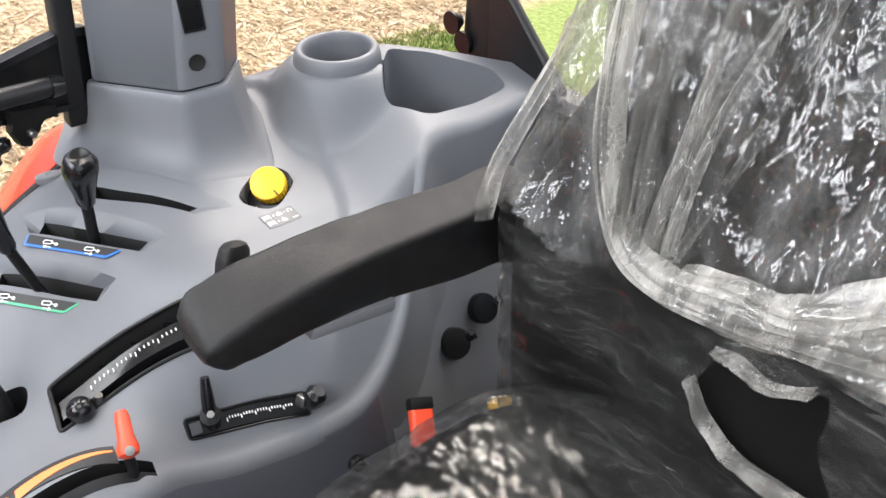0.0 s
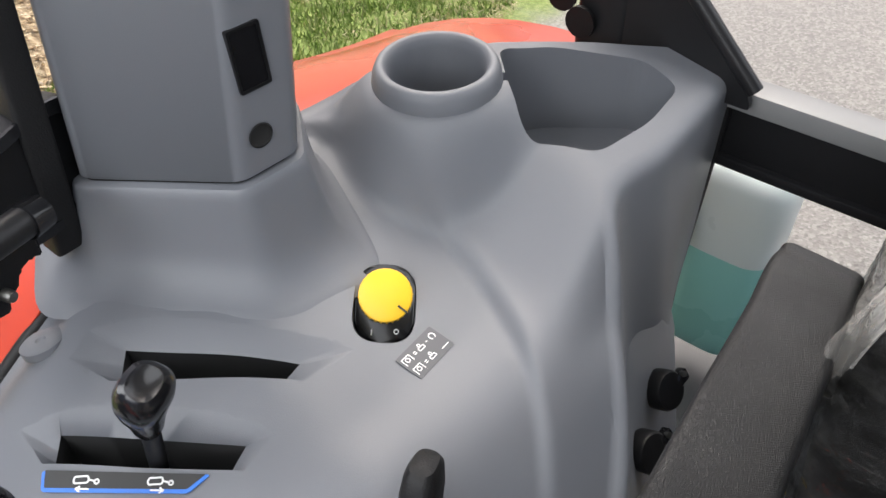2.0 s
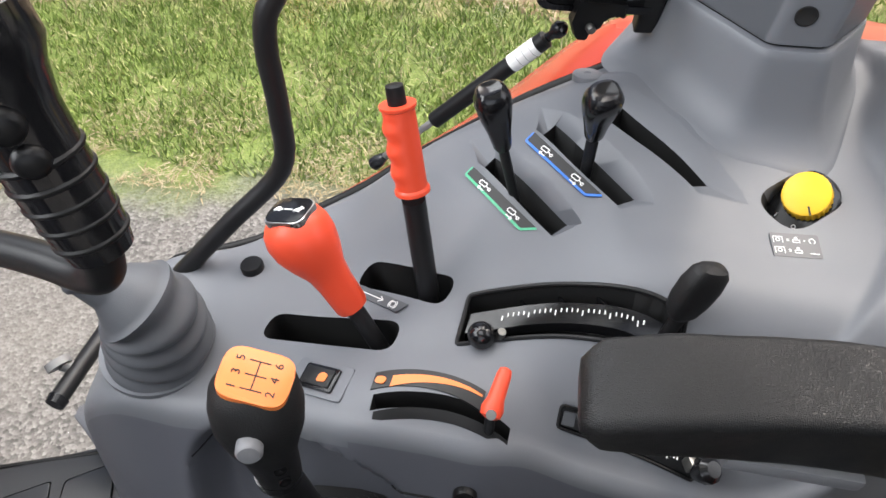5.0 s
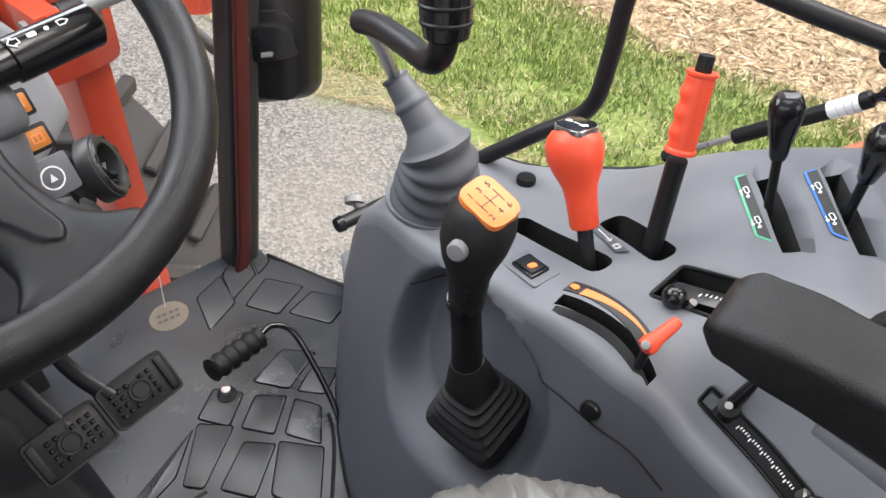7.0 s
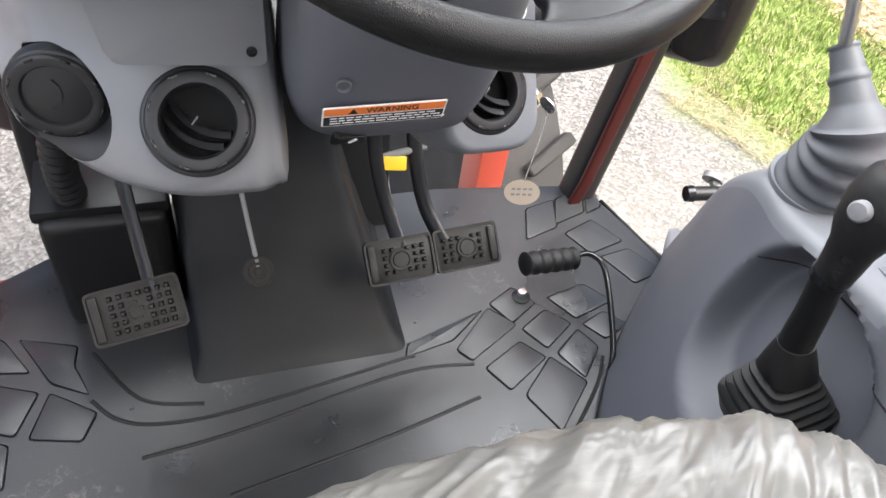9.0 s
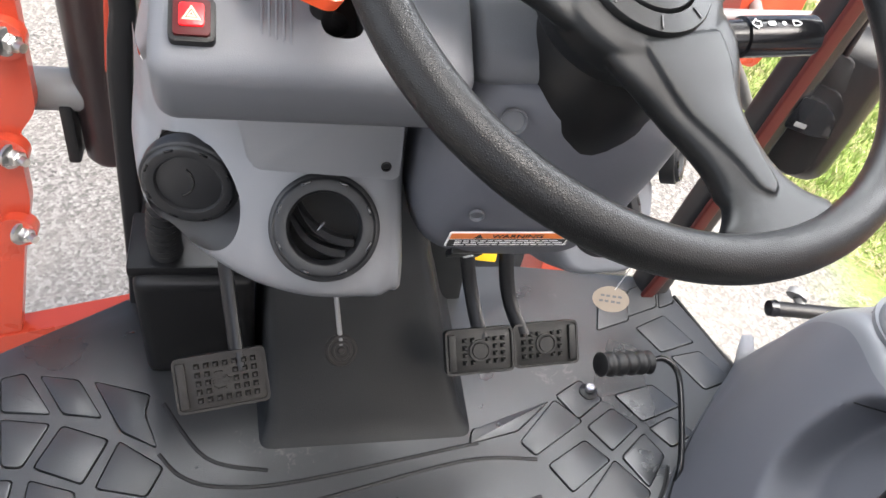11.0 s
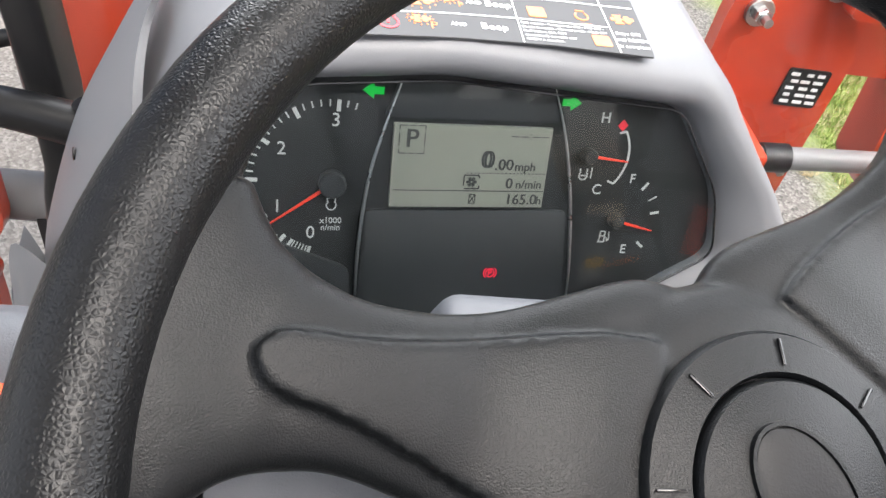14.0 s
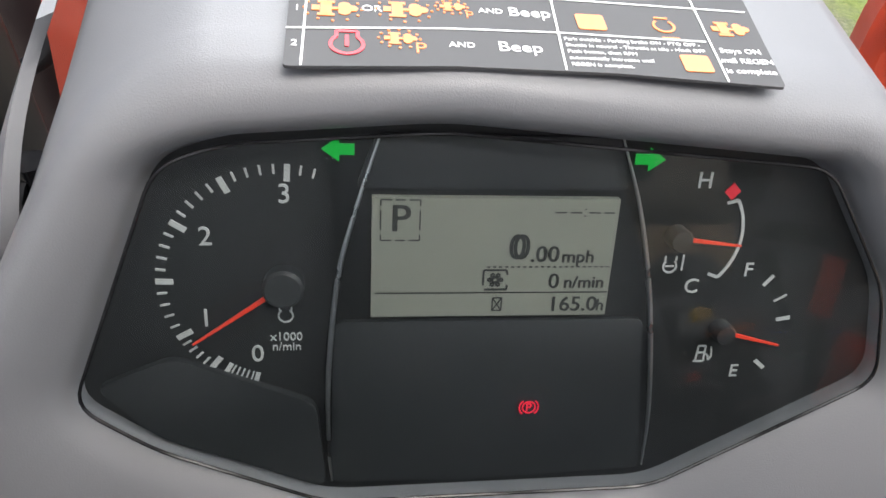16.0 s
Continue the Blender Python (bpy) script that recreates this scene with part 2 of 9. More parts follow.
def clear(name, tint=(1, 1, 1), gloss=0.06, weight=0.025):
    """A thin clear sheet: see-through, with a Fresnel sheen."""
    m = bpy.data.materials.new(name)
    m.use_nodes = True
    nt = m.node_tree
    n, l = nt.nodes, nt.links
    out = n["Material Output"]
    n.remove(n["Principled BSDF"])
    tr = n.new("ShaderNodeBsdfTransparent")
    tr.inputs["Color"].default_value = (*tint, 1)
    gl = n.new("ShaderNodeBsdfGlossy")
    gl.inputs["Roughness"].default_value = gloss
    mx = n.new("ShaderNodeMixShader")
    mx.inputs[0].default_value = weight
    l.new(tr.outputs[0], mx.inputs[1])
    l.new(gl.outputs[0], mx.inputs[2])
    l.new(mx.outputs[0], out.inputs["Surface"])
    return m


GREY = material("grey_moulded_plastic", (0.138, 0.145, 0.160), 0.5, grain=0.25, grain_scale=1400, vary=0.05, vary_scale=4)
# dark grey parts, and the console side where it stands in for shade
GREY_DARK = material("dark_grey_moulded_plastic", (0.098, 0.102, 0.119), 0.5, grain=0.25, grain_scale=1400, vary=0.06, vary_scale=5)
GREY_MID = material("mid_grey_moulded_plastic", (0.098, 0.102, 0.113), 0.52, grain=0.25, grain_scale=1400, vary=0.05, vary_scale=5)
GREY_LIGHT = material("light_grey_moulded_plastic", (0.172, 0.175, 0.186), 0.48, grain=0.2, grain_scale=1400, vary=0.04, vary_scale=5)
BLACK = material("black_plastic", (0.007, 0.007, 0.0075), 0.40, spec=0.28, grain=0.15, grain_scale=1200, vary=0.15, vary_scale=9)
BLACK_GLOSS = material("glossy_black_plastic", (0.008, 0.008, 0.009), 0.16, vary=0.15, vary_scale=30)
# near-black that puts the shade inside slots, holes and joints into the colour
BLACK_VOID = material("unlit_gap_black", (0.006, 0.006, 0.006), 0.8, vary=0.2)
VENT = material("satin_black_vent_plastic", (0.016, 0.0165, 0.018), 0.42, spec=0.4, grain=0.15, grain_scale=1200, vary=0.12, vary_scale=12)
RUBBER = material("black_rubber", (0.010, 0.010, 0.0105), 0.55, spec=0.3, grain=0.5, grain_scale=700, vary=0.2, vary_scale=12)
VINYL = material("black_padded_vinyl", (0.0065, 0.0065, 0.0068), 0.44, spec=0.44, grain=0.85, relief=0.0008, grain_scale=640, vary=0.35, vary_scale=22, rough_vary=0.14)
LEATHER = material("grained_black_rim_cover", (0.0065, 0.0066, 0.007), 0.38, spec=0.27, relief=0.0005, grain=0.9, grain_scale=900, vary=0.2, vary_scale=20)
WHEEL = material("black_steering_wheel_plastic", (0.0056, 0.0062, 0.0068), 0.36, spec=0.24, grain=0.3, grain_scale=1900, vary=0.12, vary_scale=10)
# tunnel copy of the mat rubber, darker: its shade is in the colour
MAT = material("black_rubber_floor_mat", (0.0115, 0.0125, 0.0135), 0.50, spec=0.22, grain=0.5, grain_scale=600, vary=0.25, vary_scale=7, rough_vary=0.15)
GAITER = material("grey_rubber", (0.075, 0.08, 0.09), 0.55, grain=0.3, grain_scale=900, vary=0.1, vary_scale=14)
RED = material("red_orange_plastic", (0.78, 0.075, 0.03), 0.38, grain=0.1, vary=0.05)
PAINT = material("orange_enamel_paint", (0.46, 0.050, 0.021), 0.30, vary=0.06, vary_scale=3, coat=0.3)
YELLOW = material("yellow_plastic", (0.86, 0.50, 0.015), 0.40, grain=0.1, vary=0.04)
ORANGE_INK = material("orange_label", (0.82, 0.22, 0.05), 0.42, vary=0.04)
BLUE_INK = material("blue_label", (0.02, 0.16, 0.62), 0.4, vary=0.04)
GREEN_INK = material("green_label", (0.06, 0.42, 0.22), 0.4, vary=0.04)
WHITE_INK = material("white_print", (0.78, 0.78, 0.77), 0.5, vary=0.04)
GREY_INK = material("grey_label", (0.075, 0.078, 0.085), 0.42, vary=0.06)
BLACK_INK = material("black_print", (0.008, 0.008, 0.008), 0.45, vary=0.1)
RED_INK = material("red_print", (0.70, 0.03, 0.05), 0.45, vary=0.05)
STEEL = material("bright_steel", (0.55, 0.55, 0.54), 0.32, metal=1.0, vary=0.1, vary_scale=60)
CHROME = material("chrome", (0.75, 0.75, 0.75), 0.12, metal=1.0, vary=0.05)
FRAME = material("black_painted_steel", (0.011, 0.011, 0.012), 0.40, spec=0.35, grain=0.1, grain_scale=500, vary=0.15, vary_scale=8)
TYRE = material("tyre_rubber", (0.035, 0.034, 0.033), 0.8, grain=0.6, grain_scale=200, vary=0.25, vary_scale=10)
GREY_STEEL = material("grey_painted_steel", (0.20, 0.20, 0.20), 0.45, vary=0.12, vary_scale=9)
TAG = material("buff_card", (0.20, 0.165, 0.13), 0.7, vary=0.06, vary_scale=40)
LINING = material("pale_headliner", (0.55, 0.55, 0.54), 0.9, vary=0.05)
GLASS = clear("window_glass")


def pebbled(m, scale, depth):
    """Adds the closed cells of grained leather to a surface."""
    n, l = m.node_tree.nodes, m.node_tree.links
    tc, v = n.new("ShaderNodeTexCoord"), n.new("ShaderNodeTexVoronoi")
    v.feature = "DISTANCE_TO_EDGE"
    v.inputs["Scale"].default_value = scale
    l.new(tc.outputs["Object"], v.inputs["Vector"])
    r = n.new("ShaderNodeMapRange")
    r.inputs["From Max"].default_value = 0.5
    r.interpolation_type = "SMOOTHSTEP"
    l.new(v.outputs["Distance"], r.inputs["Value"])
    bump = n.new("ShaderNodeBump")
    bump.inputs["Strength"].default_value, bump.inputs["Distance"].default_value = 0.8, depth
    l.new(r.outputs[0], bump.inputs["Height"])
    l.new(bump.outputs[0], n["Principled BSDF"].inputs["Normal"])


pebbled(LEATHER, 800, 0.00014)
pebbled(VINYL, 900, 0.00036)
DULL = material("dull_zinc_plated_steel", (0.22, 0.22, 0.21), 0.4, metal=1.0, vary=0.15, vary_scale=50)


def scuffed(m, colour, scale, low, high):
    """Dried mud and shoe scuffs: pale broken marks over a surface."""
    n, l = m.node_tree.nodes, m.node_tree.links
    b = n["Principled BSDF"]
    base = b.inputs["Base Color"].links[0].from_socket
    tc = n.new("ShaderNodeTexCoord")
    big, fine = n.new("ShaderNodeTexNoise"), n.new("ShaderNodeTexNoise")
    big.inputs["Scale"].default_value, fine.inputs["Scale"].default_value = scale, scale * 9
    fine.inputs["Detail"].default_value, fine.inputs["Roughness"].default_value, fine.inputs["Distortion"].default_value = 9, 0.7, 1.5
    for t in (big, fine):
        l.new(tc.outputs["Object"], t.inputs["Vector"])
    mul = n.new("ShaderNodeMath")
    mul.operation = "MULTIPLY"
    l.new(big.outputs["Fac"], mul.inputs[0])
    l.new(fine.outputs["Fac"], mul.inputs[1])
    rr = n.new("ShaderNodeMapRange")
    rr.inputs["From Min"].default_value, rr.inputs["From Max"].default_value = low, high
    l.new(mul.outputs[0], rr.inputs["Value"])
    mx = n.new("ShaderNodeMix")
    mx.data_type = "RGBA"
    l.new(rr.outputs[0], mx.inputs["Factor"])
    l.new(base, mx.inputs["A"])
    mx.inputs["B"].default_value = (*colour, 1)
    l.new(mx.outputs["Result"], b.inputs["Base Color"])


# floor copy of the mat rubber, paler to carry its sheen, with scuffs
MAT_WORN = material("scuffed_rubber_floor_mat", (0.021, 0.0225, 0.024), 0.36, spec=0.72, grain=0.5, grain_scale=600, vary=0.25, vary_scale=7, rough_vary=0.15)
scuffed(MAT_WORN, (0.13, 0.122, 0.11), 6.0, 0.35, 0.52)

# ---- the ground outside: a gravel lane, a grass verge and a stubble field ----
GROUND_Z = -1.15


def ground_material():
    m = bpy.data.materials.new("gravel_grass_and_stubble")
    m.use_nodes = True
    nt = m.node_tree
    n, l = nt.nodes, nt.links
    b = n["Principled BSDF"]
    b.inputs["Roughness"].default_value = 0.9
    geo = n.new("ShaderNodeNewGeometry")
    sep = n.new("ShaderNodeSeparateXYZ")
    l.new(geo.outputs["Position"], sep.inputs[0])

    def noise_tex(scale, detail=6, rough=0.6):
        t = n.new("ShaderNodeTexNoise")
        t.inputs["Scale"].default_value, t.inputs["Detail"].default_value, t.inputs["Roughness"].default_value = scale, detail, rough
        l.new(geo.outputs["Position"], t.inputs["Vector"])
        return t

    def ramp(src, stops):
        r = n.new("ShaderNodeValToRGB")
        while len(r.color_ramp.elements) < len(stops):
            r.color_ramp.elements.new(0.5)
        for e, (p, c) in zip(r.color_ramp.elements, stops):
            e.position, e.color = p, (*c, 1)
        l.new(src, r.inputs[0])
        return r

    vor = n.new("ShaderNodeTexVoronoi")
    vor.inputs["Scale"].default_value = 78
    l.new(geo.outputs["Position"], vor.inputs["Vector"])
    stone = ramp(vor.outputs["Color"], [(0.0, (0.085, 0.083, 0.079)), (0.5, (0.22, 0.214, 0.200)), (1.0, (0.41, 0.40, 0.375))])
    dust = noise_tex(1.2)
    lane = n.new("ShaderNodeMix")
    lane.data_type = "RGBA"
    dr = ramp(dust.outputs["Fac"], [(0.42, (0, 0, 0)), (0.75, (0.6, 0.6, 0.6))])
    l.new(dr.outputs[0], lane.inputs["Factor"])
    l.new(stone.outputs[0], lane.inputs["A"])
    lane.inputs["B"].default_value = (0.33, 0.315, 0.285, 1)
    # the gravel blends paler towards the rear
    rear_mix = n.new("ShaderNodeMapRange")
    rear_mix.interpolation_type = "SMOOTHSTEP"
    rear_mix.inputs["From Min"].default_value, rear_mix.inputs["From Max"].default_value = 0.0, -5.0
    rear_mix.inputs["To Max"].default_value = 0.42
    l.new(sep.outputs["Y"], rear_mix.inputs["Value"])
    pale = n.new("ShaderNodeMix")
    pale.data_type = "RGBA"
    l.new(rear_mix.outputs[0], pale.inputs["Factor"])
    l.new(lane.outputs["Result"], pale.inputs["A"])
    pale.inputs["B"].default_value = (0.50, 0.487, 0.46, 1)
    g1 = noise_tex(26, 8, 0.75)
    grass = ramp(g1.outputs["Fac"], [(0.3, (0.12, 0.17, 0.040)), (0.5, (0.25, 0.34, 0.085)), (0.64, (0.37, 0.42, 0.15)), (0.82, (0.55, 0.48, 0.28))])
    st = n.new("ShaderNodeMapping")
    st.inputs["Scale"].default_value = (9, 30, 20)
    st.inputs["Rotation"].default_value = (0, 0, 0.5)
    l.new(geo.outputs["Position"], st.inputs["Vector"])
    s1 = n.new("ShaderNodeTexNoise")
    s1.inputs["Scale"].default_value, s1.inputs["Detail"].default_value = 1.2, 8
    l.new(st.outputs[0], s1.inputs["Vector"])
    straw = ramp(s1.outputs["Fac"], [(0.3, (0.20, 0.14, 0.08)), (0.5, (0.50, 0.39, 0.24)), (0.7, (0.76, 0.64, 0.44))])
    edge = noise_tex(1.7, 5)

    def band(at, width):
        a = n.new("ShaderNodeMath")
        a.operation = "MULTIPLY_ADD"
        a.inputs[1].default_value = 0.9
        l.new(edge.outputs["Fac"], a.inputs[0])
        l.new(sep.outputs["X"], a.inputs[2])
        r = n.new("ShaderNodeMapRange")
        r.interpolation_type = "SMOOTHSTEP"
        r.inputs["From Min"].default_value, r.inputs["From Max"].default_value = at + 0.45 - width, at + 0.45 + width
        l.new(a.outputs[0], r.inputs["Value"])
        return r
    one, two = band(2.35, 0.25), band(3.9, 0.25)
    m1 = n.new("ShaderNodeMix")
    m1.data_type = "RGBA"
    l.new(one.outputs[0], m1.inputs["Factor"])
    l.new(pale.outputs["Result"], m1.inputs["A"])
    l.new(grass.outputs[0], m1.inputs["B"])
    m2 = n.new("ShaderNodeMix")
    m2.data_type = "RGBA"
    l.new(two.outputs[0], m2.inputs["Factor"])
    l.new(m1.outputs["Result"], m2.inputs["A"])
    l.new(straw.outputs[0], m2.inputs["B"])
    l.new(m2.outputs["Result"], b.inputs["Base Color"])
    bump = n.new("ShaderNodeBump")
    bump.inputs["Strength"].default_value, bump.inputs["Distance"].default_value = 0.45, 0.008
    l.new(vor.outputs["Distance"], bump.inputs["Height"])
    l.new(bump.outputs[0], b.inputs["Normal"])
    return m


bm = bmesh.new()
bmesh.ops.create_grid(bm, x_segments=8, y_segments=8, size=400)
bm.transform(Matrix.Translation((0, 0, GROUND_Z)))
solid("ground", bm, ground_material(), "gravel lane beside mown grass and a harvested corn field", "ground", kind="structure")

# ---- right-hand console ----
CX = [0.38, 0.43, 0.48, 0.56, 0.64, 0.72, 0.80]
DECK = {
    0.60: curve(CX, [0.0, 0.0, 0.0, 0.0, 0.0, 0.0, 0.0]),
    0.52: curve(CX, [0.01, 0.01, 0.02, 0.03, 0.03, 0.03, 0.03]),
    0.44: curve(CX, [0.15, 0.16, 0.17, 0.18, 0.18, 0.18, 0.18]),
    0.36: curve(CX, [0.318, 0.325, 0.332, 0.336, 0.338, 0.338, 0.335]),
    0.32: curve(CX, [0.352, 0.366, 0.370, 0.371, 0.370, 0.367, 0.355]),
    0.24: curve(CX, [0.36, 0.373, 0.377, 0.378, 0.376, 0.372, 0.36]),
    0.12: curve(CX, [0.385, 0.400, 0.405, 0.396, 0.392, 0.395, 0.39]),
    0.02: curve(CX, [0.40, 0.430, 0.430, 0.436, 0.462, 0.462, 0.435]),
    -0.06: curve(CX, [0.40, 0.430, 0.438, 0.464, 0.495, 0.502, 0.485]),
    -0.12: curve(CX, [0.36, 0.402, 0.452, 0.485, 0.511, 0.523, 0.514]),
    -0.20: curve(CX, [0.345, 0.403, 0.480, 0.510, 0.526, 0.530, 0.545]),
    -0.28: curve(CX, [0.352, 0.425, 0.482, 0.500, 0.518, 0.535, 0.560]),
    -0.36: curve(CX, [0.36, 0.42, 0.475, 0.490, 0.505, 0.535, 0.565]),
    -0.44: curve(CX, [0.40, 0.44, 0.475, 0.490, 0.510, 0.54, 0.570]),
    -0.74: curve(CX, [0.55, 0.55, 0.55, 0.55, 0.55, 0.55, 0.55]),
}
SHOULDER = curve([0.60, 0.52, 0.44, 0.36, 0.25, 0.165, 0.10, 0.06, 0.0, -0.05, -0.09, -0.15, -0.22, -0.28, -0.365, -0.44, -0.48, -0.56, -0.74],
                 [0.62, 0.555, 0.50, 0.452, 0.432, 0.424, 0.412, 0.402, 0.393, 0.388, 0.396, 0.392, 0.382, 0.378, 0.412, 0.474, 0.506, 0.502, 0.504])
FOOT = curve([0.60, 0.52, 0.45, 0.35, 0.25, 0.2, 0.0, -0.2, -0.44, -0.58, -0.68, -0.74],
             [0.63, 0.56, 0.48, 0.378, 0.300, 0.272, 0.262, 0.27, 0.38, 0.43, 0.500, 0.512])
RIM = curve([0.60, 0.50, 0.40, 0.28, 0.23, 0.17, 0.10, 0.0, -0.10, -0.20, -0.38, -0.46, -0.50, -0.54, -0.57, -0.60, -0.63, -0.65, -0.69, -0.74],
            [0.64, 0.60, 0.62, 0.645, 0.665, 0.715, 0.745, 0.775, 0.795, 0.805, 0.795, 0.765, 0.742, 0.714, 0.690, 0.660, 0.626, 0.600, 0.555, 0.54])
def superellipse_plan(a, b, n=32, e=3.0):
    out = []
    for i in range(n):
        t = 2 * math.pi * i / n
        c, q = math.cos(t), math.sin(t)
        out.append((a * math.copysign(abs(c) ** (2 / e), c), b * math.copysign(abs(q) ** (2 / e), q)))
    return out


DISH = (0.68, -0.11, 0.295)


def deck_z(x, y):
    """Height of the console's top skin."""
    ys = sorted(DECK)
    col = curve(ys, [DECK[k](x) for k in ys])
    z = col(y)
    dr = math.hypot(x - DISH[0], y - DISH[1]) - DISH[2]
    back = step(-0.26, -0.38, y)
    lip = 0.011 * step(0.0, 0.013, dr) * step(-0.22, -0.30, y) * step(0.40, 0.46, x)
    tower = step(0.006, 0.125, dr) * back
    z = z + lip
    top = 0.560 + 0.22 * (x - 0.55) - 0.05 * (y + 0.53)
    z = z + (top - z) * tower * step(0.47, 0.51, x)
    cd = math.hypot(x - 0.683, y + 0.480)
    z = z + max(0.0, 0.592 - z) * step(0.098, 0.054, cd)
    return z


def deck_ridge(x, y):
    """The raised shoulder along the far side of the position quadrant."""
    ax_, ay, bx, by = 0.5065, -0.026, 0.463, -0.205
    dx, dy = bx - ax_, by - ay
    L = math.hypot(dx, dy)
    t = ((x - ax_) * dx + (y - ay) * dy) / (L * L)
    off = ((x - ax_) * -dy + (y - ay) * dx) / L - 0.064 * t * (1 - t)
    return 0.006 * step(-0.004, 0.026, off) * step(0.100, 0.030, off) * step(-0.30, 0.10, t) * step(1.25, 0.85, t)


def console_section(y):
    xf, xl, xr = FOOT(y), SHOULDER(y), RIM(y)
    xr = max(xr, xl + 0.02)
    r = min(0.014, (xr - xl) * 0.4)
    zl = deck_z(xl + r, y)
    foot = Vector((xf, y, -0.002))
    corner = Vector((xl, y, max(zl - 0.003, 0.004)))
    d = corner - foot
    rr = min(0.014, d.length * 0.45)
    below = corner - d.normalized() * rr
    above = Vector((xl + r, y, zl))
    out = []
    for i in range(60):
        p = foot.lerp(below, i / 60)
        e = 1 - (abs(p.y - 0.117) / 0.128) ** 2.6 - (abs(p.z - 0.268) / 0.114) ** 2.6
        p.x += 0.056 * step(0.0, 0.55, e)
        out.append(p)
    for i in range(7):
        t = i / 6
        out.append(below * (1 - t) ** 2 + corner * 2 * t * (1 - t) + above * t * t)
    n = 80
    for i in range(1, n + 1):
        x = xl + r + (xr - xl - r) * i / n
        fall = 0.02 * step(0.88, 1.0, i / n)
        out.append(Vector((x, y, deck_z(x, y) + deck_ridge(x, y) - fall)))
    out.append(Vector((xr + 0.004, y, max(-0.001, out[-1].z - 0.03))))
    out.append(Vector((xr + 0.004, y, -0.002)))
    return out


def slot(a, b, w, deep=0.07, r=0.008):
    """A cutter: a rounded slot from a to b in plan."""
    a, b = Vector(a), Vector(b)
    d = (b - a).normalized()
    s = Vector((-d.y, d.x)) * w / 2
    poly = round_poly([tuple(a - s), tuple(b - s), tuple(b + s), tuple(a + s)], r, 5)
    z = min(deck_z(*a), deck_z(*b))
    return bm_prism(poly, z - deep, 0.75)


def arc_band(a, b, bulge, w, w1=None):
    """Outline of a bowed strip from a to b in plan, its width going from w to w1."""
    w1 = w if w1 is None else w1
    a, b = Vector(a), Vector(b)
    d = b - a
    s = Vector((-d.y, d.x)).normalized()
    mid = [a + d * t + s * bulge * 4 * t * (1 - t) for t in [i / 14 for i in range(15)]]
    half = [(w + (w1 - w) * i / 14) / 2 for i in range(15)]
    return [tuple(p + s * h) for p, h in zip(mid, half)] + [tuple(p - s * h) for p, h in reversed(list(zip(mid, half)))]


def on_deck(x, y, along, lift=0.0):
    """A pose on the console's skin with its x axis along a plan direction."""
    e = 0.004
    n = Vector((-(deck_z(x + e, y) - deck_z(x - e, y)) / (2 * e), -(deck_z(x, y + e) - deck_z(x, y - e)) / (2 * e), 1)).normalized()
    return frame_at(Vector((x, y, deck_z(x, y))) + n * lift, n, (along[0], along[1], 0))


# each outlet: the slot's corners (front left, back left, back right, front right) and the outline of its flared pocket
OUTLETS = (
    (((0.696, -0.1500), (0.7155, -0.1685), (0.6148, -0.2385), (0.6106, -0.2180)), ((0.6970, -0.1450), (0.734, -0.139), (0.742, -0.160), (0.715, -0.197), (0.662, -0.231), (0.594, -0.272), (0.599, -0.227), (0.654, -0.1800))),
    (((0.686, -0.0884), (0.6995, -0.1036), (0.5980, -0.1740), (0.5946, -0.1570)), ((0.6890, -0.0845), (0.721, -0.089), (0.7035, -0.114), (0.668, -0.146), (0.628, -0.172), (0.585, -0.189), (0.585, -0.161), (0.640, -0.1190))),
    (((0.6612, -0.0325), (0.6733, -0.0450), (0.5848, -0.1158), (0.5765, -0.0997)), ((0.6640, -0.0285), (0.702, -0.018), (0.694, -0.045), (0.660, -0.070), (0.622, -0.100), (0.577, -0.128), (0.568, -0.103), (0.6185, -0.0625))),
)


def pocket(corners, lobe, deep=0.0090, k=8):
    """A cutter: a lever slot with the shallow flared pocket whose sides run down to it."""
    bl, tl, tr, br = (Vector(c) for c in corners)
    inner = [bl, bl.lerp(tl, 0.5), tl, tl.lerp(tr, 0.34), tl.lerp(tr, 0.67), tr, br, bl.lerp(br, 0.5)]
    outer = [Vector(p) for p in lobe]
    low, rim = [], []
    n = len(inner)
    for q in range(n):
        for w in range(k):
            t = w / k
            low.append(inner[q].lerp(inner[(q + 1) % n], t))
            a, b, c, d = outer[q - 1], outer[q], outer[(q + 1) % n], outer[(q + 2) % n]
            bow = 0.5 * ((2 * b) + (c - a) * t + (2 * a - 5 * b + 4 * c - d) * t * t + (3 * b - a - 3 * c + d) * t ** 3)
            rim.append(b.lerp(c, t).lerp(bow, 0.75 if q in (2, 3, 4) else 0.0))
    mid = sum(low, Vector((0.0, 0.0))) / len(low)
    grown = [mid + (p - mid) * 1.012 for p in rim]
    rows = [[(p.x, p.y, deck_z(p.x, p.y) - 0.080) for p in low], [(p.x, p.y, deck_z(p.x, p.y) - deep) for p in low], [(p.x, p.y, deck_z(p.x, p.y) + 0.0002) for p in rim],
            [(p.x, p.y, deck_z(p.x, p.y) + 0.012) for p in grown], [(p.x, p.y, 0.72) for p in grown]]
    return bm_grid(rows, closed_v=True, caps=True)


SCALE = arc_band((0.5030, -0.026), (0.4690, -0.2075), 0.0150, 0.046, 0.029)
DRAFT = arc_band((0.4325, -0.114), (0.4065, -0.229), 0.004, 0.0150)
THROTTLE_SLOT = arc_band((0.424, 0.046), (0.406, -0.072), 0.008, 0.013)

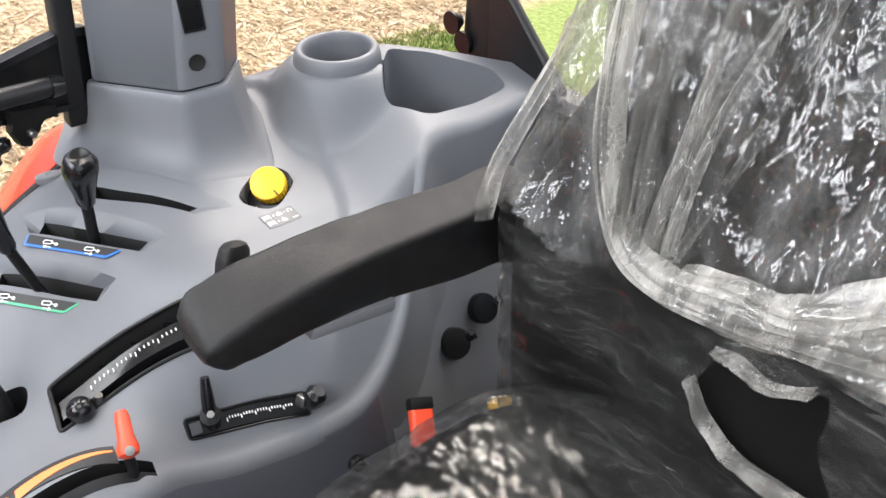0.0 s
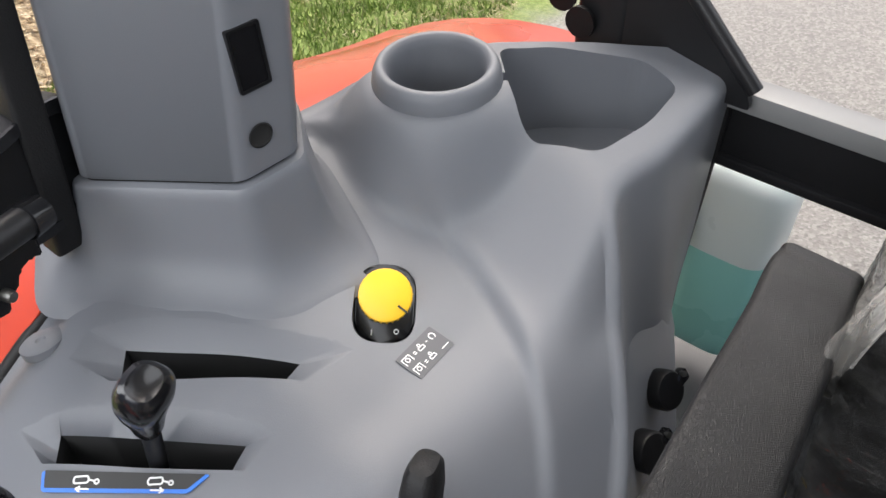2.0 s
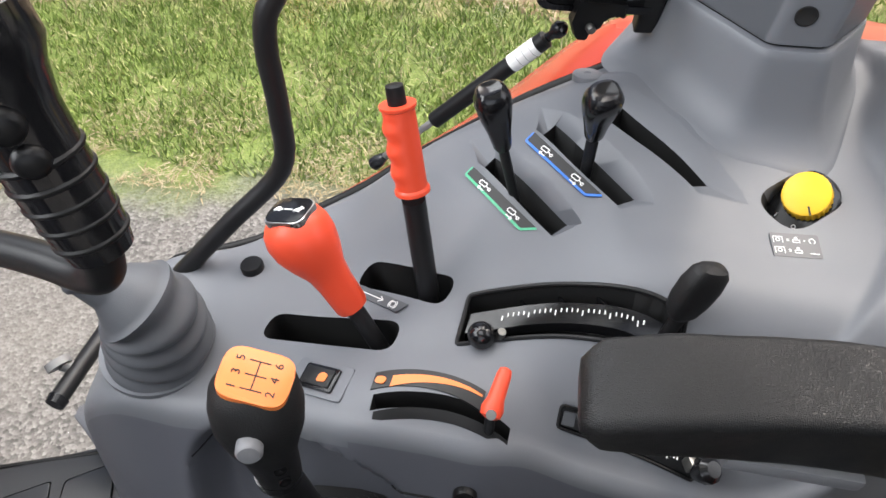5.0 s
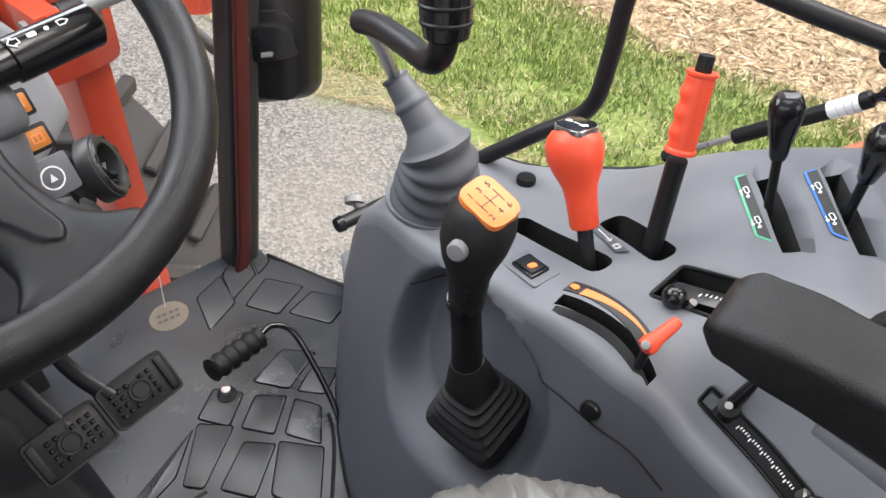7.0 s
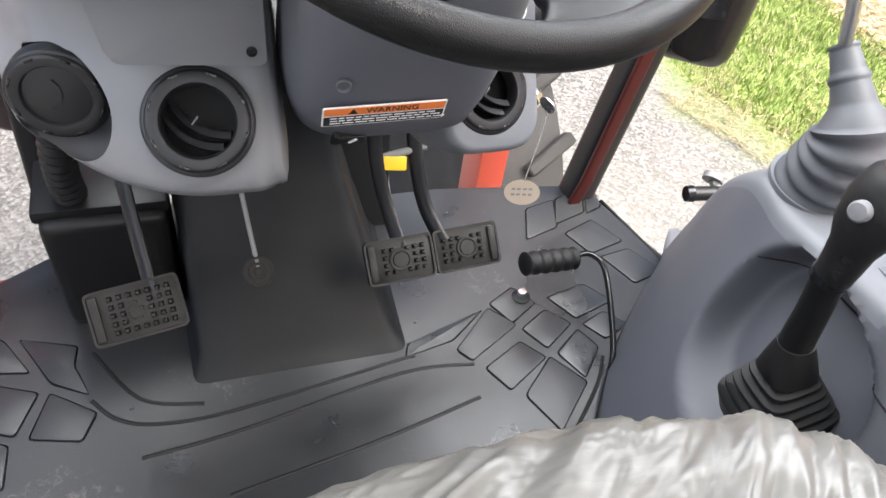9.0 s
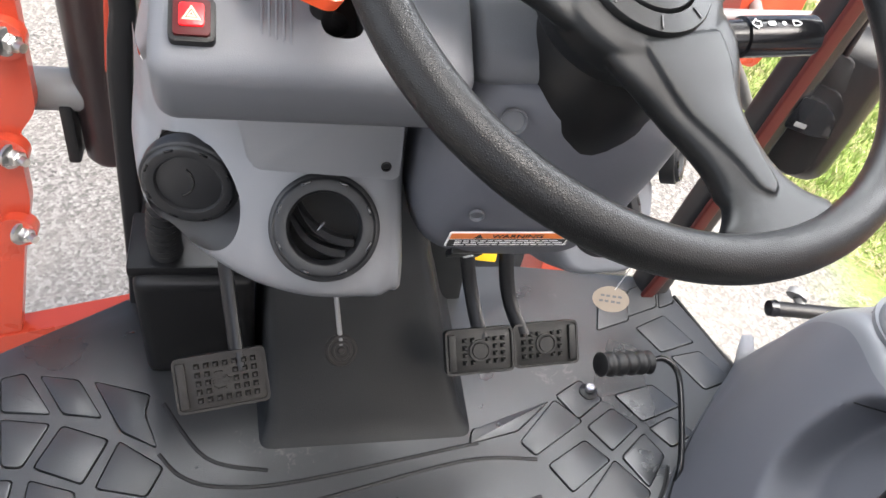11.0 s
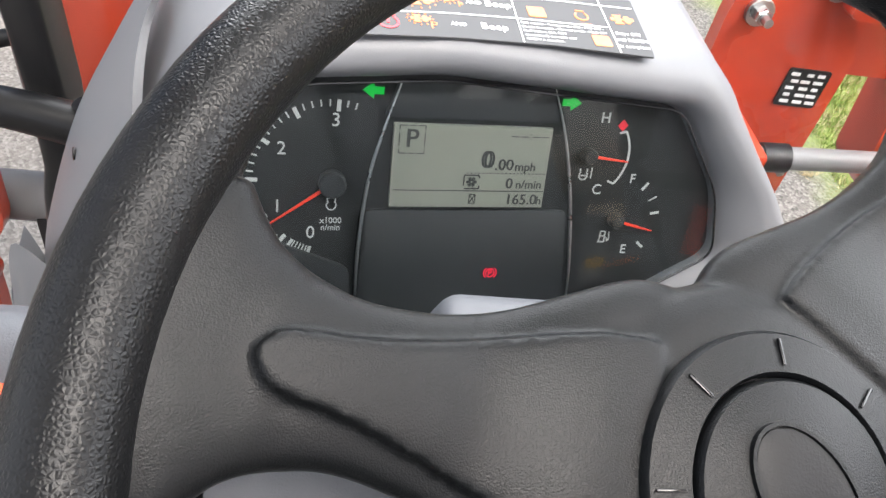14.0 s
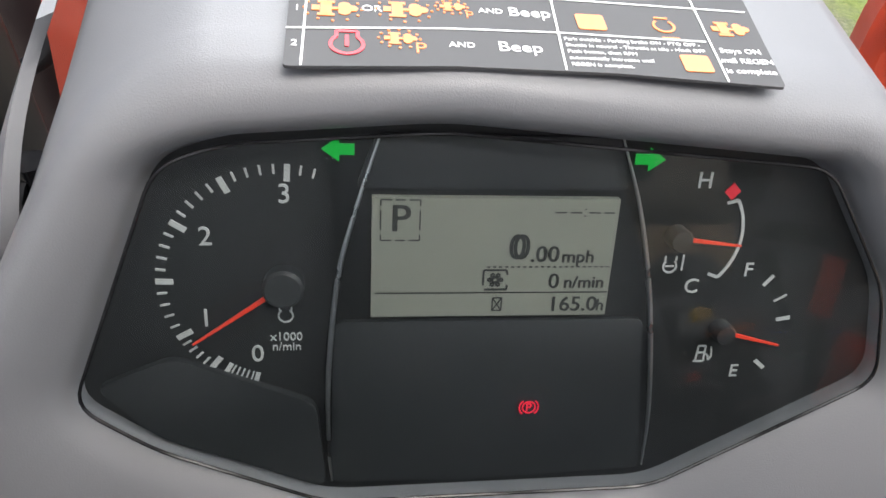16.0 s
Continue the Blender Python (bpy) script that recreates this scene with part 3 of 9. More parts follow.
ys = [0.585 - 1.275 * i / 270 for i in range(271)]
bm = bm_grid([console_section(y) for y in ys], closed_v=True, caps=True)
bmesh.ops.recalc_face_normals(bm, faces=bm.faces)
cup_at = (0.683, -0.480)
bin_outline = round_poly([(0.672, -0.552), (0.634, -0.512), (0.600, -0.487), (0.544, -0.511), (0.530, -0.575), (0.532, -0.632), (0.572, -0.640), (0.642, -0.592)], 0.014, 4)
KNOB_SEAT = frame_at((0.6190, -0.3310, 0.4945), (-0.45, 0.40, 0.80), (-0.83, -0.55, 0.0))
cutters = [pocket(*o) for o in OUTLETS] + [
    bm_prism(rect(0.0475, 0.0630, 0.0215, 8, cy=-0.005), -0.004, 0.06, KNOB_SEAT),
    slot((0.523, 0.172), (0.490, 0.033), 0.034, r=0.016),
    slot((0.577, 0.082), (0.532, -0.012), 0.030, r=0.015),
    bm_prism(SCALE, 0.36, 0.75),
    bm_prism(DRAFT, 0.35, 0.75),
    bm_prism(THROTTLE_SLOT, 0.38, 0.75),
    bm_prism(ellipse(0.0405, 0.0405, 40, *cup_at), 0.50, 0.8),
    bm_prism(bin_outline, 0.495, 0.8),
    bm_prism(rect(0.012, 0.05, 0.003, 4), 0.535, 0.8, pose(0.636, -0.520, 0, 0, 0, -40)),
]
console = tagged(new("side_console"), "grey moulded plastic control console with lever slots", "console")
console.location = (0.5, 0.0, 0.0)
body = cut_with(bm, cutters)
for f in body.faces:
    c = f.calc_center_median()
    # shallow cuts return to grey; deep slot walls keep the painted-in shade
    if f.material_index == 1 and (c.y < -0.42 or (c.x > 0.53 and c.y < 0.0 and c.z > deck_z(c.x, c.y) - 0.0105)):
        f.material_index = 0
    # darker grey below the shoulder: the side wall's shade put into its colour
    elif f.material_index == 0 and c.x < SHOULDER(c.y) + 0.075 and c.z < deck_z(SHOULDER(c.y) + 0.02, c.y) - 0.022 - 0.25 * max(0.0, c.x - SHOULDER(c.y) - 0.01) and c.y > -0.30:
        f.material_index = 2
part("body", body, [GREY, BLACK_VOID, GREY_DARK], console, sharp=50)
collar = bm_lathe([(0.0560, 0.560), (0.0555, 0.580), (0.0550, 0.594), (0.0535, 0.602), (0.0510, 0.6075), (0.0480, 0.6095), (0.0445, 0.6085), (0.0420, 0.605), (0.0405, 0.598), (0.0400, 0.55), (0.0395, 0.512)], pose(*cup_at, 0), 64, cap=False)
bm_add(collar, bm_lathe([(0.0400, 0.5155), (0.0300, 0.514), (0.0005, 0.5135)], pose(*cup_at, 0), 64, cap=False))
part("cup_holder", collar, GREY, console, sharp=60)


def skin_strip(poly, lift, thick, name, mat, parent, label=""):
    """A thin piece that follows the skin, cut to a plan outline of paired edges."""
    n = len(poly) // 2
    a, b = poly[:n], list(reversed(poly[n:]))
    rows = []
    for p, q in zip(a, b):
        row = [Vector(p).lerp(Vector(q), k / 6) for k in range(7)]
        top = [(v.x, v.y, deck_z(v.x, v.y) + lift) for v in row]
        low = [(v.x, v.y, deck_z(v.x, v.y) + lift - thick) for v in reversed(row)]
        rows.append(top + low)
    return part(name, bm_grid(rows, closed_v=True, caps=True), mat, parent, label)


# decals of the two outlet levers


def outlet_decal(corners, ink, label):
    """A decal of four plan corners (back left, back right, front right, front left), edged in colour but for its back."""
    c = sum((Vector(p) for p in corners), Vector((0.0, 0.0))) / 4
    m = on_deck(c.x, c.y, Vector(corners[1]) - Vector(corners[0]), 0.0008)
    inv = m.inverted()
    loc = [(inv @ Vector((x, y, deck_z(x, y)))).to_2d() for x, y in corners]
    t = part("lever_decal", bm_prism(round_poly([tuple(p) for p in loc], 0.0025), -0.0002, 0.0007, m), ink, console, label)
    tl, tr, br, bl = loc
    up = (tl - bl).normalized()
    al = (br - bl).normalized()
    inner = [tl + al * 0.0022 + up * 0.0002, tr - al * 0.0030 + up * 0.0002, br - al * 0.0004 + up * 0.0026, bl + al * 0.0020 + up * 0.0026]
    part("decal_field", bm_prism(round_poly([tuple(p) for p in inner], 0.001), 0.0007, 0.0010, m), BLACK_INK, t)
    flip = Matrix.Diagonal((1, 1 if up.y > 0 else -1, 1, 1))
    for k, sg in ((0.27, -1), (0.74, 1)):
        o = (tl + bl) / 2 + ((tr + br) / 2 - (tl + bl) / 2) * k
        g = m @ pose(o.x, o.y, 0.0010) @ flip
        part("symbol", strokes([[(-0.0065, 0.0008), (-0.0058, 0.0030), (0.0020, 0.0036), (0.0030, 0.0014), (0.0022, -0.0004), (-0.0056, -0.0010), (-0.0065, 0.0008)], [(0.0030, 0.0014), (0.0070, 0.0006)], arc(0.0080, 0.0004, 0.0014, 0, 360, 8)], 0.0011, g, 0.0003), WHITE_INK, t)
        part("arrow", strokes([[(-0.004 * sg, -0.0042), (0.004 * sg, -0.0042)], [(0.0015 * sg, -0.0026), (0.0042 * sg, -0.0042), (0.0015 * sg, -0.0058)]], 0.0010, g, 0.0003), WHITE_INK, t)


outlet_decal(((0.683, -0.0830), (0.599, -0.1468), (0.6025, -0.1305), (0.6737, -0.0745)), BLUE_INK, "blue-edged black decal with white ram symbols")
outlet_decal(((0.656, -0.0260), (0.5786, -0.0900), (0.5813, -0.0730), (0.649, -0.0178)), GREEN_INK, "green-edged black decal with white ram symbols")

# PTO switch
km = KNOB_SEAT
pto = thing("pto_switch", km, "yellow ribbed rotary PTO knob on a black base", "switch")
part("base", bm_prism(rect(0.0455, 0.0610, 0.0205, 8, cy=-0.005), -0.003, 0.0035, km, 0.0015), BLACK_GLOSS, pto)
K = []
for k in range(56):
    a = 2 * math.pi * k / 56
    r = 0.0212 if k % 2 else 0.0198
    K.append((r * math.cos(a), r * math.sin(a)))
kn = km
part("knob", bm_prism(K, 0.004, 0.017, kn, 0.0), YELLOW, pto, sharp=20)
part("knob_cap", bm_lathe([(0.0200, 0.012), (0.0208, 0.0165), (0.0202, 0.0195), (0.0175, 0.0208), (0.0005, 0.0212)], kn, 48), YELLOW, pto)
part("pointer", bm_box((0.0085, 0.0016, 0.0012), kn @ pose(0.0135, -0.010, 0.0208, 0, 0, -35)), BLACK_INK, pto)
part("mark_off", bm_ring(ellipse(0.0021, 0.0021, 16, 0.010, -0.0265), ellipse(0.0013, 0.0013, 16, 0.010, -0.0265), 0.0035, 0.0039, km), WHITE_INK, pto)
part("mark_on", bm_box((0.0009, 0.0045, 0.0004), km @ pose(-0.009, -0.0280, 0.0037)), WHITE_INK, pto)
lm = on_deck(0.5590, -0.3075, (0.06, -1), 0.0004)
pl = part("pto_decal", bm_prism(rect(0.0425, 0.0235, 0.0015), 0, 0.0008, lm), GREY_INK, console, "dark grey decal with white PTO symbols")
for yy in (0.005, -0.0055):
    part("symbol", strokes([[(-0.019, yy - 0.003), (-0.019, yy + 0.003), (-0.011, yy + 0.003), (-0.011, yy - 0.003)], arc(-0.015, yy, 0.0018, 0, 360, 8), [(-0.0075, yy + 0.0008), (-0.0050, yy + 0.0008)], [(-0.0075, yy - 0.0008), (-0.0050, yy - 0.0008)], arc(0.001, yy + 0.0022, 0.0012, 0, 360, 8), [(-0.002, yy - 0.002), (0.004, yy - 0.002), (0.004, yy + 0.0005), (-0.002, yy + 0.0005), (-0.002, yy - 0.002)]], 0.0007, lm @ pose(0, 0, 0.0008), 0.0003), WHITE_INK, pl)
part("symbol", strokes([arc(0.0150, 0.0050, 0.0026, -60, 240, 10), [(0.0075, 0.005), (0.0090, 0.005)], [(0.011, -0.0075), (0.019, -0.0075)]], 0.0008, lm @ pose(0, 0, 0.0008), 0.0003), WHITE_INK, pl)

# position control quadrant
quad = thing("position_quadrant", (0.485, -0.115, 0.43), "black curved hitch control quadrant with white scale", "lever quadrant")
part("frame", bm_tube([(x, y, deck_z(x, y) + deck_ridge(x, y) + 0.0003) for x, y in round_poly(SCALE, 0.004, 3)], 0.0022, 8, closed=True), BLACK, quad)
skin_strip(arc_band((0.5030, -0.030), (0.4690, -0.2045), 0.0150, 0.0190, 0.0125), -0.0025, 0.012, "scale_plate", BLACK_GLOSS, quad)
skin_strip(arc_band((0.5030, -0.028), (0.4690, -0.2060), 0.0150, 0.0440, 0.0280), -0.030, 0.006, "slot_floor", BLACK, quad)
for t in (0.28, 0.46, 0.64):
    q = Vector((0.5030, -0.026)).lerp(Vector((0.4690, -0.2075)), t) + Vector((0.98, -0.18)) * (0.015 * 4 * t * (1 - t) + 0.0135)
    part("slot_web", bm_box((0.014, 0.0025, 0.010), pose(q.x, q.y, deck_z(q.x, q.y) - 0.014, 0, 12, 35), 0.0006), BLACK_GLOSS, quad)

def band_point(a, b, bulge, t, off):
    a, b = Vector(a), Vector(b)
    d = b - a
    s = Vector((-d.y, d.x)).normalized()
    return a + d * t + s * (bulge * 4 * t * (1 - t) + off)


def scale_ticks(a, b, bulge, n, t0, t1, off, lift, parent, long_every=5, L=0.0055):
    bm = bmesh.new()
    for i in range(n):
        t = t0 + (t1 - t0) * i / (n - 1)
        big = i % long_every == 0
        p, q = band_point(a, b, bulge, t, off), band_point(a, b, bulge, t, off - (L * 1.55 if big else L))
        e = (q - p).normalized() * 0.0
        m = Matrix.Identity(4)
        d = Vector((q.x - p.x, q.y - p.y, deck_z(q.x, q.y) - deck_z(p.x, p.y)))
        mid = Vector((p.x, p.y, deck_z(p.x, p.y) + lift)) + d * 0.5
        bm_add(bm, bm_box((d.length, 0.0011, 0.0006), frame_at(mid, (0, 0, 1), d)))
    return part("scale_marks", bm, WHITE_INK, parent)


scale_ticks((0.5030, -0.030), (0.4690, -0.2045), 0.0150, 27, 0.17, 0.84, 0.0050, -0.0022, quad, L=0.0050)
sg = on_deck(0.4735, -0.1925, (-0.25, -0.97), -0.0021)
part("symbol", strokes([[(-0.004, -0.004), (0.004, -0.004)], [(-0.003, -0.003), (-0.001, 0.004), (0.001, -0.003)], arc(0.002, 0.0, 0.003, 0, 90, 5)], 0.0009, sg, 0.0003), WHITE_INK, quad)
part("stop_knob", bm_lathe([(0.0125 * math.cos(radians(a)), 0.0125 * math.sin(radians(a))) for a in range(-80, 89, 12)], frame_at((0.4850, -0.0440, 0.4440), (-0.3, 0.2, 0.9)), 24), BLACK_GLOSS, quad)
part("stop_pin", bm_tube([(0.4870, -0.0590, 0.4380), (0.4865, -0.0620, 0.4490)], 0.0040, 14), DULL, quad)
hitch = thing("hitch_lever", (0.473, -0.196, 0.47), "black paddle-shaped hitch position lever", "lever")
part("stem", bm_tube([(0.472, -0.190, 0.455), (0.474, -0.198, 0.485), (0.477, -0.205, 0.505)], [0.006, 0.006, 0.007], 12, squash=0.6), BLACK, hitch)
pz = Vector((0.008, -0.022, 0.058)).normalized()
hm = frame_at((0.4755, -0.200, 0.498), pz, (0.35, -0.94, 0))
rows = []
for t, w, h in ((0, 0.008, 0.007), (0.12, 0.013, 0.010), (0.35, 0.0165, 0.0115), (0.65, 0.0178, 0.0115), (0.88, 0.0160, 0.0100), (0.97, 0.0120, 0.0075), (1.0, 0.004, 0.003)):
    rows.append([hm @ Vector((x, y, t * 0.056)) for x, y in superellipse_plan(w, h)])
part("handle", bm_grid(rows, closed_v=True, caps=True), RUBBER, hitch)

# draft control slot
draft = thing("draft_quadrant", (0.405, -0.165, 0.39), "black draft control slot with white scale", "lever quadrant")
part("frame", bm_tube([(x, y, deck_z(x, y) + 0.0003) for x, y in round_poly(DRAFT, 0.003, 3)], 0.0014, 8, closed=True), BLACK, draft)
skin_strip(arc_band((0.4335, -0.116), (0.4075, -0.227), 0.004, 0.0115), -0.002, 0.010, "scale_plate", BLACK, draft)
scale_ticks((0.4335, -0.116), (0.4075, -0.227), 0.004, 24, 0.32, 0.88, 0.0035, -0.0017, draft, L=0.0034)
part("label_chip", bm_prism(rect(0.011, 0.012, 0.001), 0, 0.001, on_deck(0.4318, -0.1225, (-0.25, -0.97), -0.0012)), GREY_INK, draft)
part("end_knob", bm_tube([(0.4030, -0.2290, 0.381), (0.4010, -0.2330, 0.388), (0.3980, -0.2370, 0.396), (0.3965, -0.2390, 0.400)], [0.008, 0.0115, 0.0115, 0.007], 10), BLACK_GLOSS, draft)
part("end_clip", bm_box((0.012, 0.008, 0.012), pose(0.4065, -0.2235, 0.388, 20, 0, 15), 0.002), DULL, draft)
dl = thing("draft_lever", (0.422, -0.135, 0.40), "small black draft control lever", "lever")
part("stem", bm_tube([(0.4305, -0.1385, 0.395), (0.4335, -0.1395, 0.414), (0.4390, -0.1430, 0.430), (0.4450, -0.147, 0.446)], [0.007, 0.0068, 0.0060, 0.0042], 14), BLACK_GLOSS, dl)
part("pivot", bm_lathe([(0.010, -0.006), (0.010, 0.006), (0.004, 0.008), (0.0005, 0.008)], frame_at((0.4315, -0.1385, 0.408), (-0.5, 0.1, 0.86)), 18), BLACK, dl)
part("pivot_screw", bm_lathe([(0.0036, 0.0), (0.0036, 0.003), (0.0005, 0.003)], frame_at((0.4270, -0.1378, 0.4150), (-0.5, 0.1, 0.86)), 12), DULL, dl)

# hand throttle
throttle = thing("hand_throttle", (0.415, -0.01, 0.42), "red hand throttle lever on an orange speed label", "lever")
tl = skin_strip(arc_band((0.4425, 0.047), (0.4265, -0.050), 0.008, 0.0165), 0.0012, 0.003, "speed_label", BLACK_INK, throttle)
wedge = []
for i in range(15):
    t = i / 14
    wedge.append((tuple(band_point((0.4415, 0.030), (0.4265, -0.048), 0.006, t, 0.0045)), tuple(band_point((0.4415, 0.030), (0.4265, -0.048), 0.006, t, 0.0045 - 0.0105 * (1 - 0.85 * t)))))
skin_strip(arc_band((0.4125, 0.044), (0.3985, -0.072), 0.008, 0.008), 0.0006, 0.002, "slot_edge", BLACK, throttle)
skin_strip([w[0] for w in wedge] + [w[1] for w in reversed(wedge)], 0.0018, 0.001, "speed_wedge", ORANGE_INK, throttle)
part("rabbit_mark", bm_prism(round_poly([(-0.005, -0.003), (0.004, -0.004), (0.006, 0.002), (0.002, 0.004), (-0.004, 0.003)], 0.002), 0, 0.0008, on_deck(0.4425, 0.040, (-0.2, -0.97), 0.0014)), ORANGE_INK, throttle)
part("arm", bm_tube([(0.4075, -0.055, 0.415), (0.4090, -0.057, 0.440), (0.4085, -0.059, 0.454)], 0.0045, 10), FRAME, throttle)
rd = Vector((0.437, -0.068, 0.468)) - Vector((0.401, -0.056, 0.448))
part("handle", bm_tube([Vector((0.401, -0.056, 0.448)) + rd * t for t in (0, 0.06, 0.2, 0.4, 0.85, 0.97, 1.0)], [0.004, 0.0085, 0.0095, 0.0070, 0.0062, 0.0048, 0.002], 16), RED, throttle)
part("screw", bm_lathe([(0.0042, 0.0), (0.0042, 0.0025), (0.0005, 0.003)], frame_at((0.400, -0.058, 0.4565), (-0.6, 0.1, 0.79)), 14), DULL, throttle)


def lever_rod(t, pts, r):
    part("rod", bm_tube(smooth_path(pts, 6), r, 14), FRAME, t)


# range lever
rng = thing("range_lever", (0.495, 0.048, 0.39), "red egg-shaped range lever knob on a black rod", "lever")
lever_rod(rng, [(0.4925, 0.043, 0.36), (0.498, 0.055, 0.405), (0.510, 0.082, 0.462)], 0.0085)
ax_ = Vector((0.034, 0.066, 0.118)).normalized()
rm = frame_at((0.5065, 0.074, 0.447), ax_, (0.9, -0.45, 0))
rows = []
for z, a, b, o in ((0, 0.014, 0.014, 0), (0.004, 0.0155, 0.0155, 0), (0.03, 0.0165, 0.0165, 0), (0.045, 0.0185, 0.019, 0), (0.060, 0.025, 0.026, 0.001), (0.075, 0.0295, 0.031, 0.002), (0.088, 0.030, 0.0315, 0.002), (0.098, 0.027, 0.0285, 0.002), (0.105, 0.021, 0.022, 0.002), (0.108, 0.008, 0.009, 0.002)):
    rows.append([rm @ Vector((a * math.cos(2 * math.pi * j / 32), b * math.sin(2 * math.pi * j / 32) + o, z)) for j in range(32)])
kb = part("knob", bm_grid(rows, closed_v=True, caps=True), RED, rng)
cm = frame_at(rm @ Vector((0.0, -0.007, 0.1070)), rm.to_3x3() @ Vector((0, -0.30, 0.95)), Vector((-0.25, -0.95, 0.1)))
part("cap_rim", bm_prism(rect(0.040, 0.034, 0.011, 6), -0.004, 0.0022, cm, 0.001), STEEL, kb)
cap_top = part("cap_plate", bm_prism(rect(0.0375, 0.0315, 0.010, 6), 0.002, 0.0036, cm, 0.001), BLACK_GLOSS, kb)
up_ = cm @ pose(0, 0, 0.0036)
part("symbol", bm_prism(rect(0.0085, 0.0012, 0.0003), 0, 0.0003, up_), WHITE_INK, cap_top)
part("symbol", bm_prism([(-0.0146, -0.0016), (-0.0135, -0.0030), (-0.0122, -0.0018), (-0.0095, -0.0018), (-0.0085, -0.0030), (-0.0074, -0.0016), (-0.0056, -0.0004), (-0.0060, 0.0010), (-0.0076, 0.0006), (-0.0090, 0.0028), (-0.0112, 0.0032), (-0.0132, 0.0020)], 0, 0.0003, up_), WHITE_INK, cap_top, "tortoise sign")
part("symbol", bm_prism([(0.0060, -0.0030), (0.0082, -0.0020), (0.0105, -0.0026), (0.0128, -0.0034), (0.0120, -0.0016), (0.0136, 0.0004), (0.0152, 0.0012), (0.0148, 0.0026), (0.0130, 0.0030), (0.0112, 0.0046), (0.0100, 0.0044), (0.0114, 0.0024), (0.0090, 0.0022), (0.0068, 0.0006)], 0, 0.0003, up_), WHITE_INK, cap_top, "hare sign")

# parking brake lever
pb = thing("parking_brake_lever", (0.542, 0.010, 0.39), "red-gripped parking brake lever with black button", "lever")
lever_rod(pb, [(0.536, 0.004, 0.36), (0.542, 0.010, 0.422), (0.5535, 0.0175, 0.54)], 0.0105)
g0, g1 = Vector((0.5535, 0.0175, 0.549)), Vector((0.5735, 0.0265, 0.624))
gm = frame_at(g0, g1 - g0, (-0.5, 0.85, 0.0))
rows = []
for i in range(61):
    t = i / 60
    ridge = 0.0024 * (0.5 + 0.5 * math.cos(2 * math.pi * 4 * t)) * step(0.06, 0.12, t) * step(0.94, 0.88, t)
    collar_r = 0.0018 * max(step(0.07, 0.04, t), step(0.95, 0.97, t))
    rows.append([gm @ Vector((r * math.cos(a), r * math.sin(a), t * (g1 - g0).length)) for a, r in [(2 * math.pi * j / 32, 0.0134 + collar_r + ridge * max(0.0, math.cos(2 * math.pi * j / 32)) ** 2) for j in range(32)]])
part("grip", bm_grid(rows, closed_v=True, caps=True), RED, pb)
gd = (g1 - g0).normalized()
part("button", bm_tube([g1, g1 + gd * 0.004, g1 + gd * 0.015, g1 + gd * 0.016], [0.0078, 0.0078, 0.0074, 0.005], 16), BLACK, pb)
pbm = on_deck(0.5385, 0.058, (-0.52, -0.85), 0.0006)
pbd = part("brake_decal", bm_prism([(-0.034, -0.006), (0.030, -0.006), (0.036, 0.006), (-0.034, 0.006)], 0, 0.0008, pbm), GREY_INK, console, "grey decal with arrow and brake symbol")
part("symbol", strokes([[(-0.026, 0), (0.006, 0)], [(0.001, 0.003), (0.006, 0), (0.001, -0.003)], arc(0.020, 0, 0.0032, 0, 360, 12), arc(0.020, 0, 0.005, 120, 240, 5), arc(0.020, 0, 0.005, -60, 60, 5)], 0.0009, pbm @ pose(0, 0, 0.0008), 0.0003), WHITE_INK, pbd)

# remote valve levers


def valve_lever(base, top, label, arm=False):
    base, top = Vector(base), Vector(top)
    t = thing("valve_lever", base, label, "lever", "valve levers on the console")
    d = (top - base).normalized()
    L = (top - base).length
    part("stem", bm_tube([base - d * 0.03, base + d * (L - 0.055)], 0.0062, 12, squash=0.7), BLACK, t)
    k0 = base + d * (L - 0.062)
    f = frame_at(k0, d, (0.35, -0.94, 0))
    rows = []
    for z, a, b in ((0, 0.0066, 0.0066), (0.004, 0.0084, 0.0080), (0.020, 0.0104, 0.0098), (0.036, 0.0138, 0.0122), (0.050, 0.0160, 0.0140), (0.060, 0.0158, 0.0138), (0.0665, 0.0128, 0.0110), (0.069, 0.0098, 0.0080), (0.0680, 0.0070, 0.0055), (0.0672, 0.0010, 0.0010)):
        rows.append([f @ Vector((x, y - 0.10 * max(0.0, z - 0.03), z + (0.22 * y if z > 0.06 else 0.0))) for x, y in superellipse_plan(a, b, 32, 2.5)])
    part("knob", bm_grid(rows, closed_v=True, caps=True), BLACK_GLOSS, t, sharp=35)
    if arm:
        part("arm", bm_tube([base + Vector((0.004, 0.004, -0.004)), base + Vector((-0.018, -0.018, -0.012)), base + Vector((-0.038, -0.034, -0.022))], 0.0050, 10, squash=0.5), BLACK_GLOSS, t)


valve_lever((0.6340, -0.132, 0.508), (0.596, -0.134, 0.622), "glossy black valve lever knob in a blue-marked slot")
valve_lever((0.6200, -0.066, 0.486), (0.616, -0.044, 0.606), "glossy black valve lever knob in a green-marked slot", True)

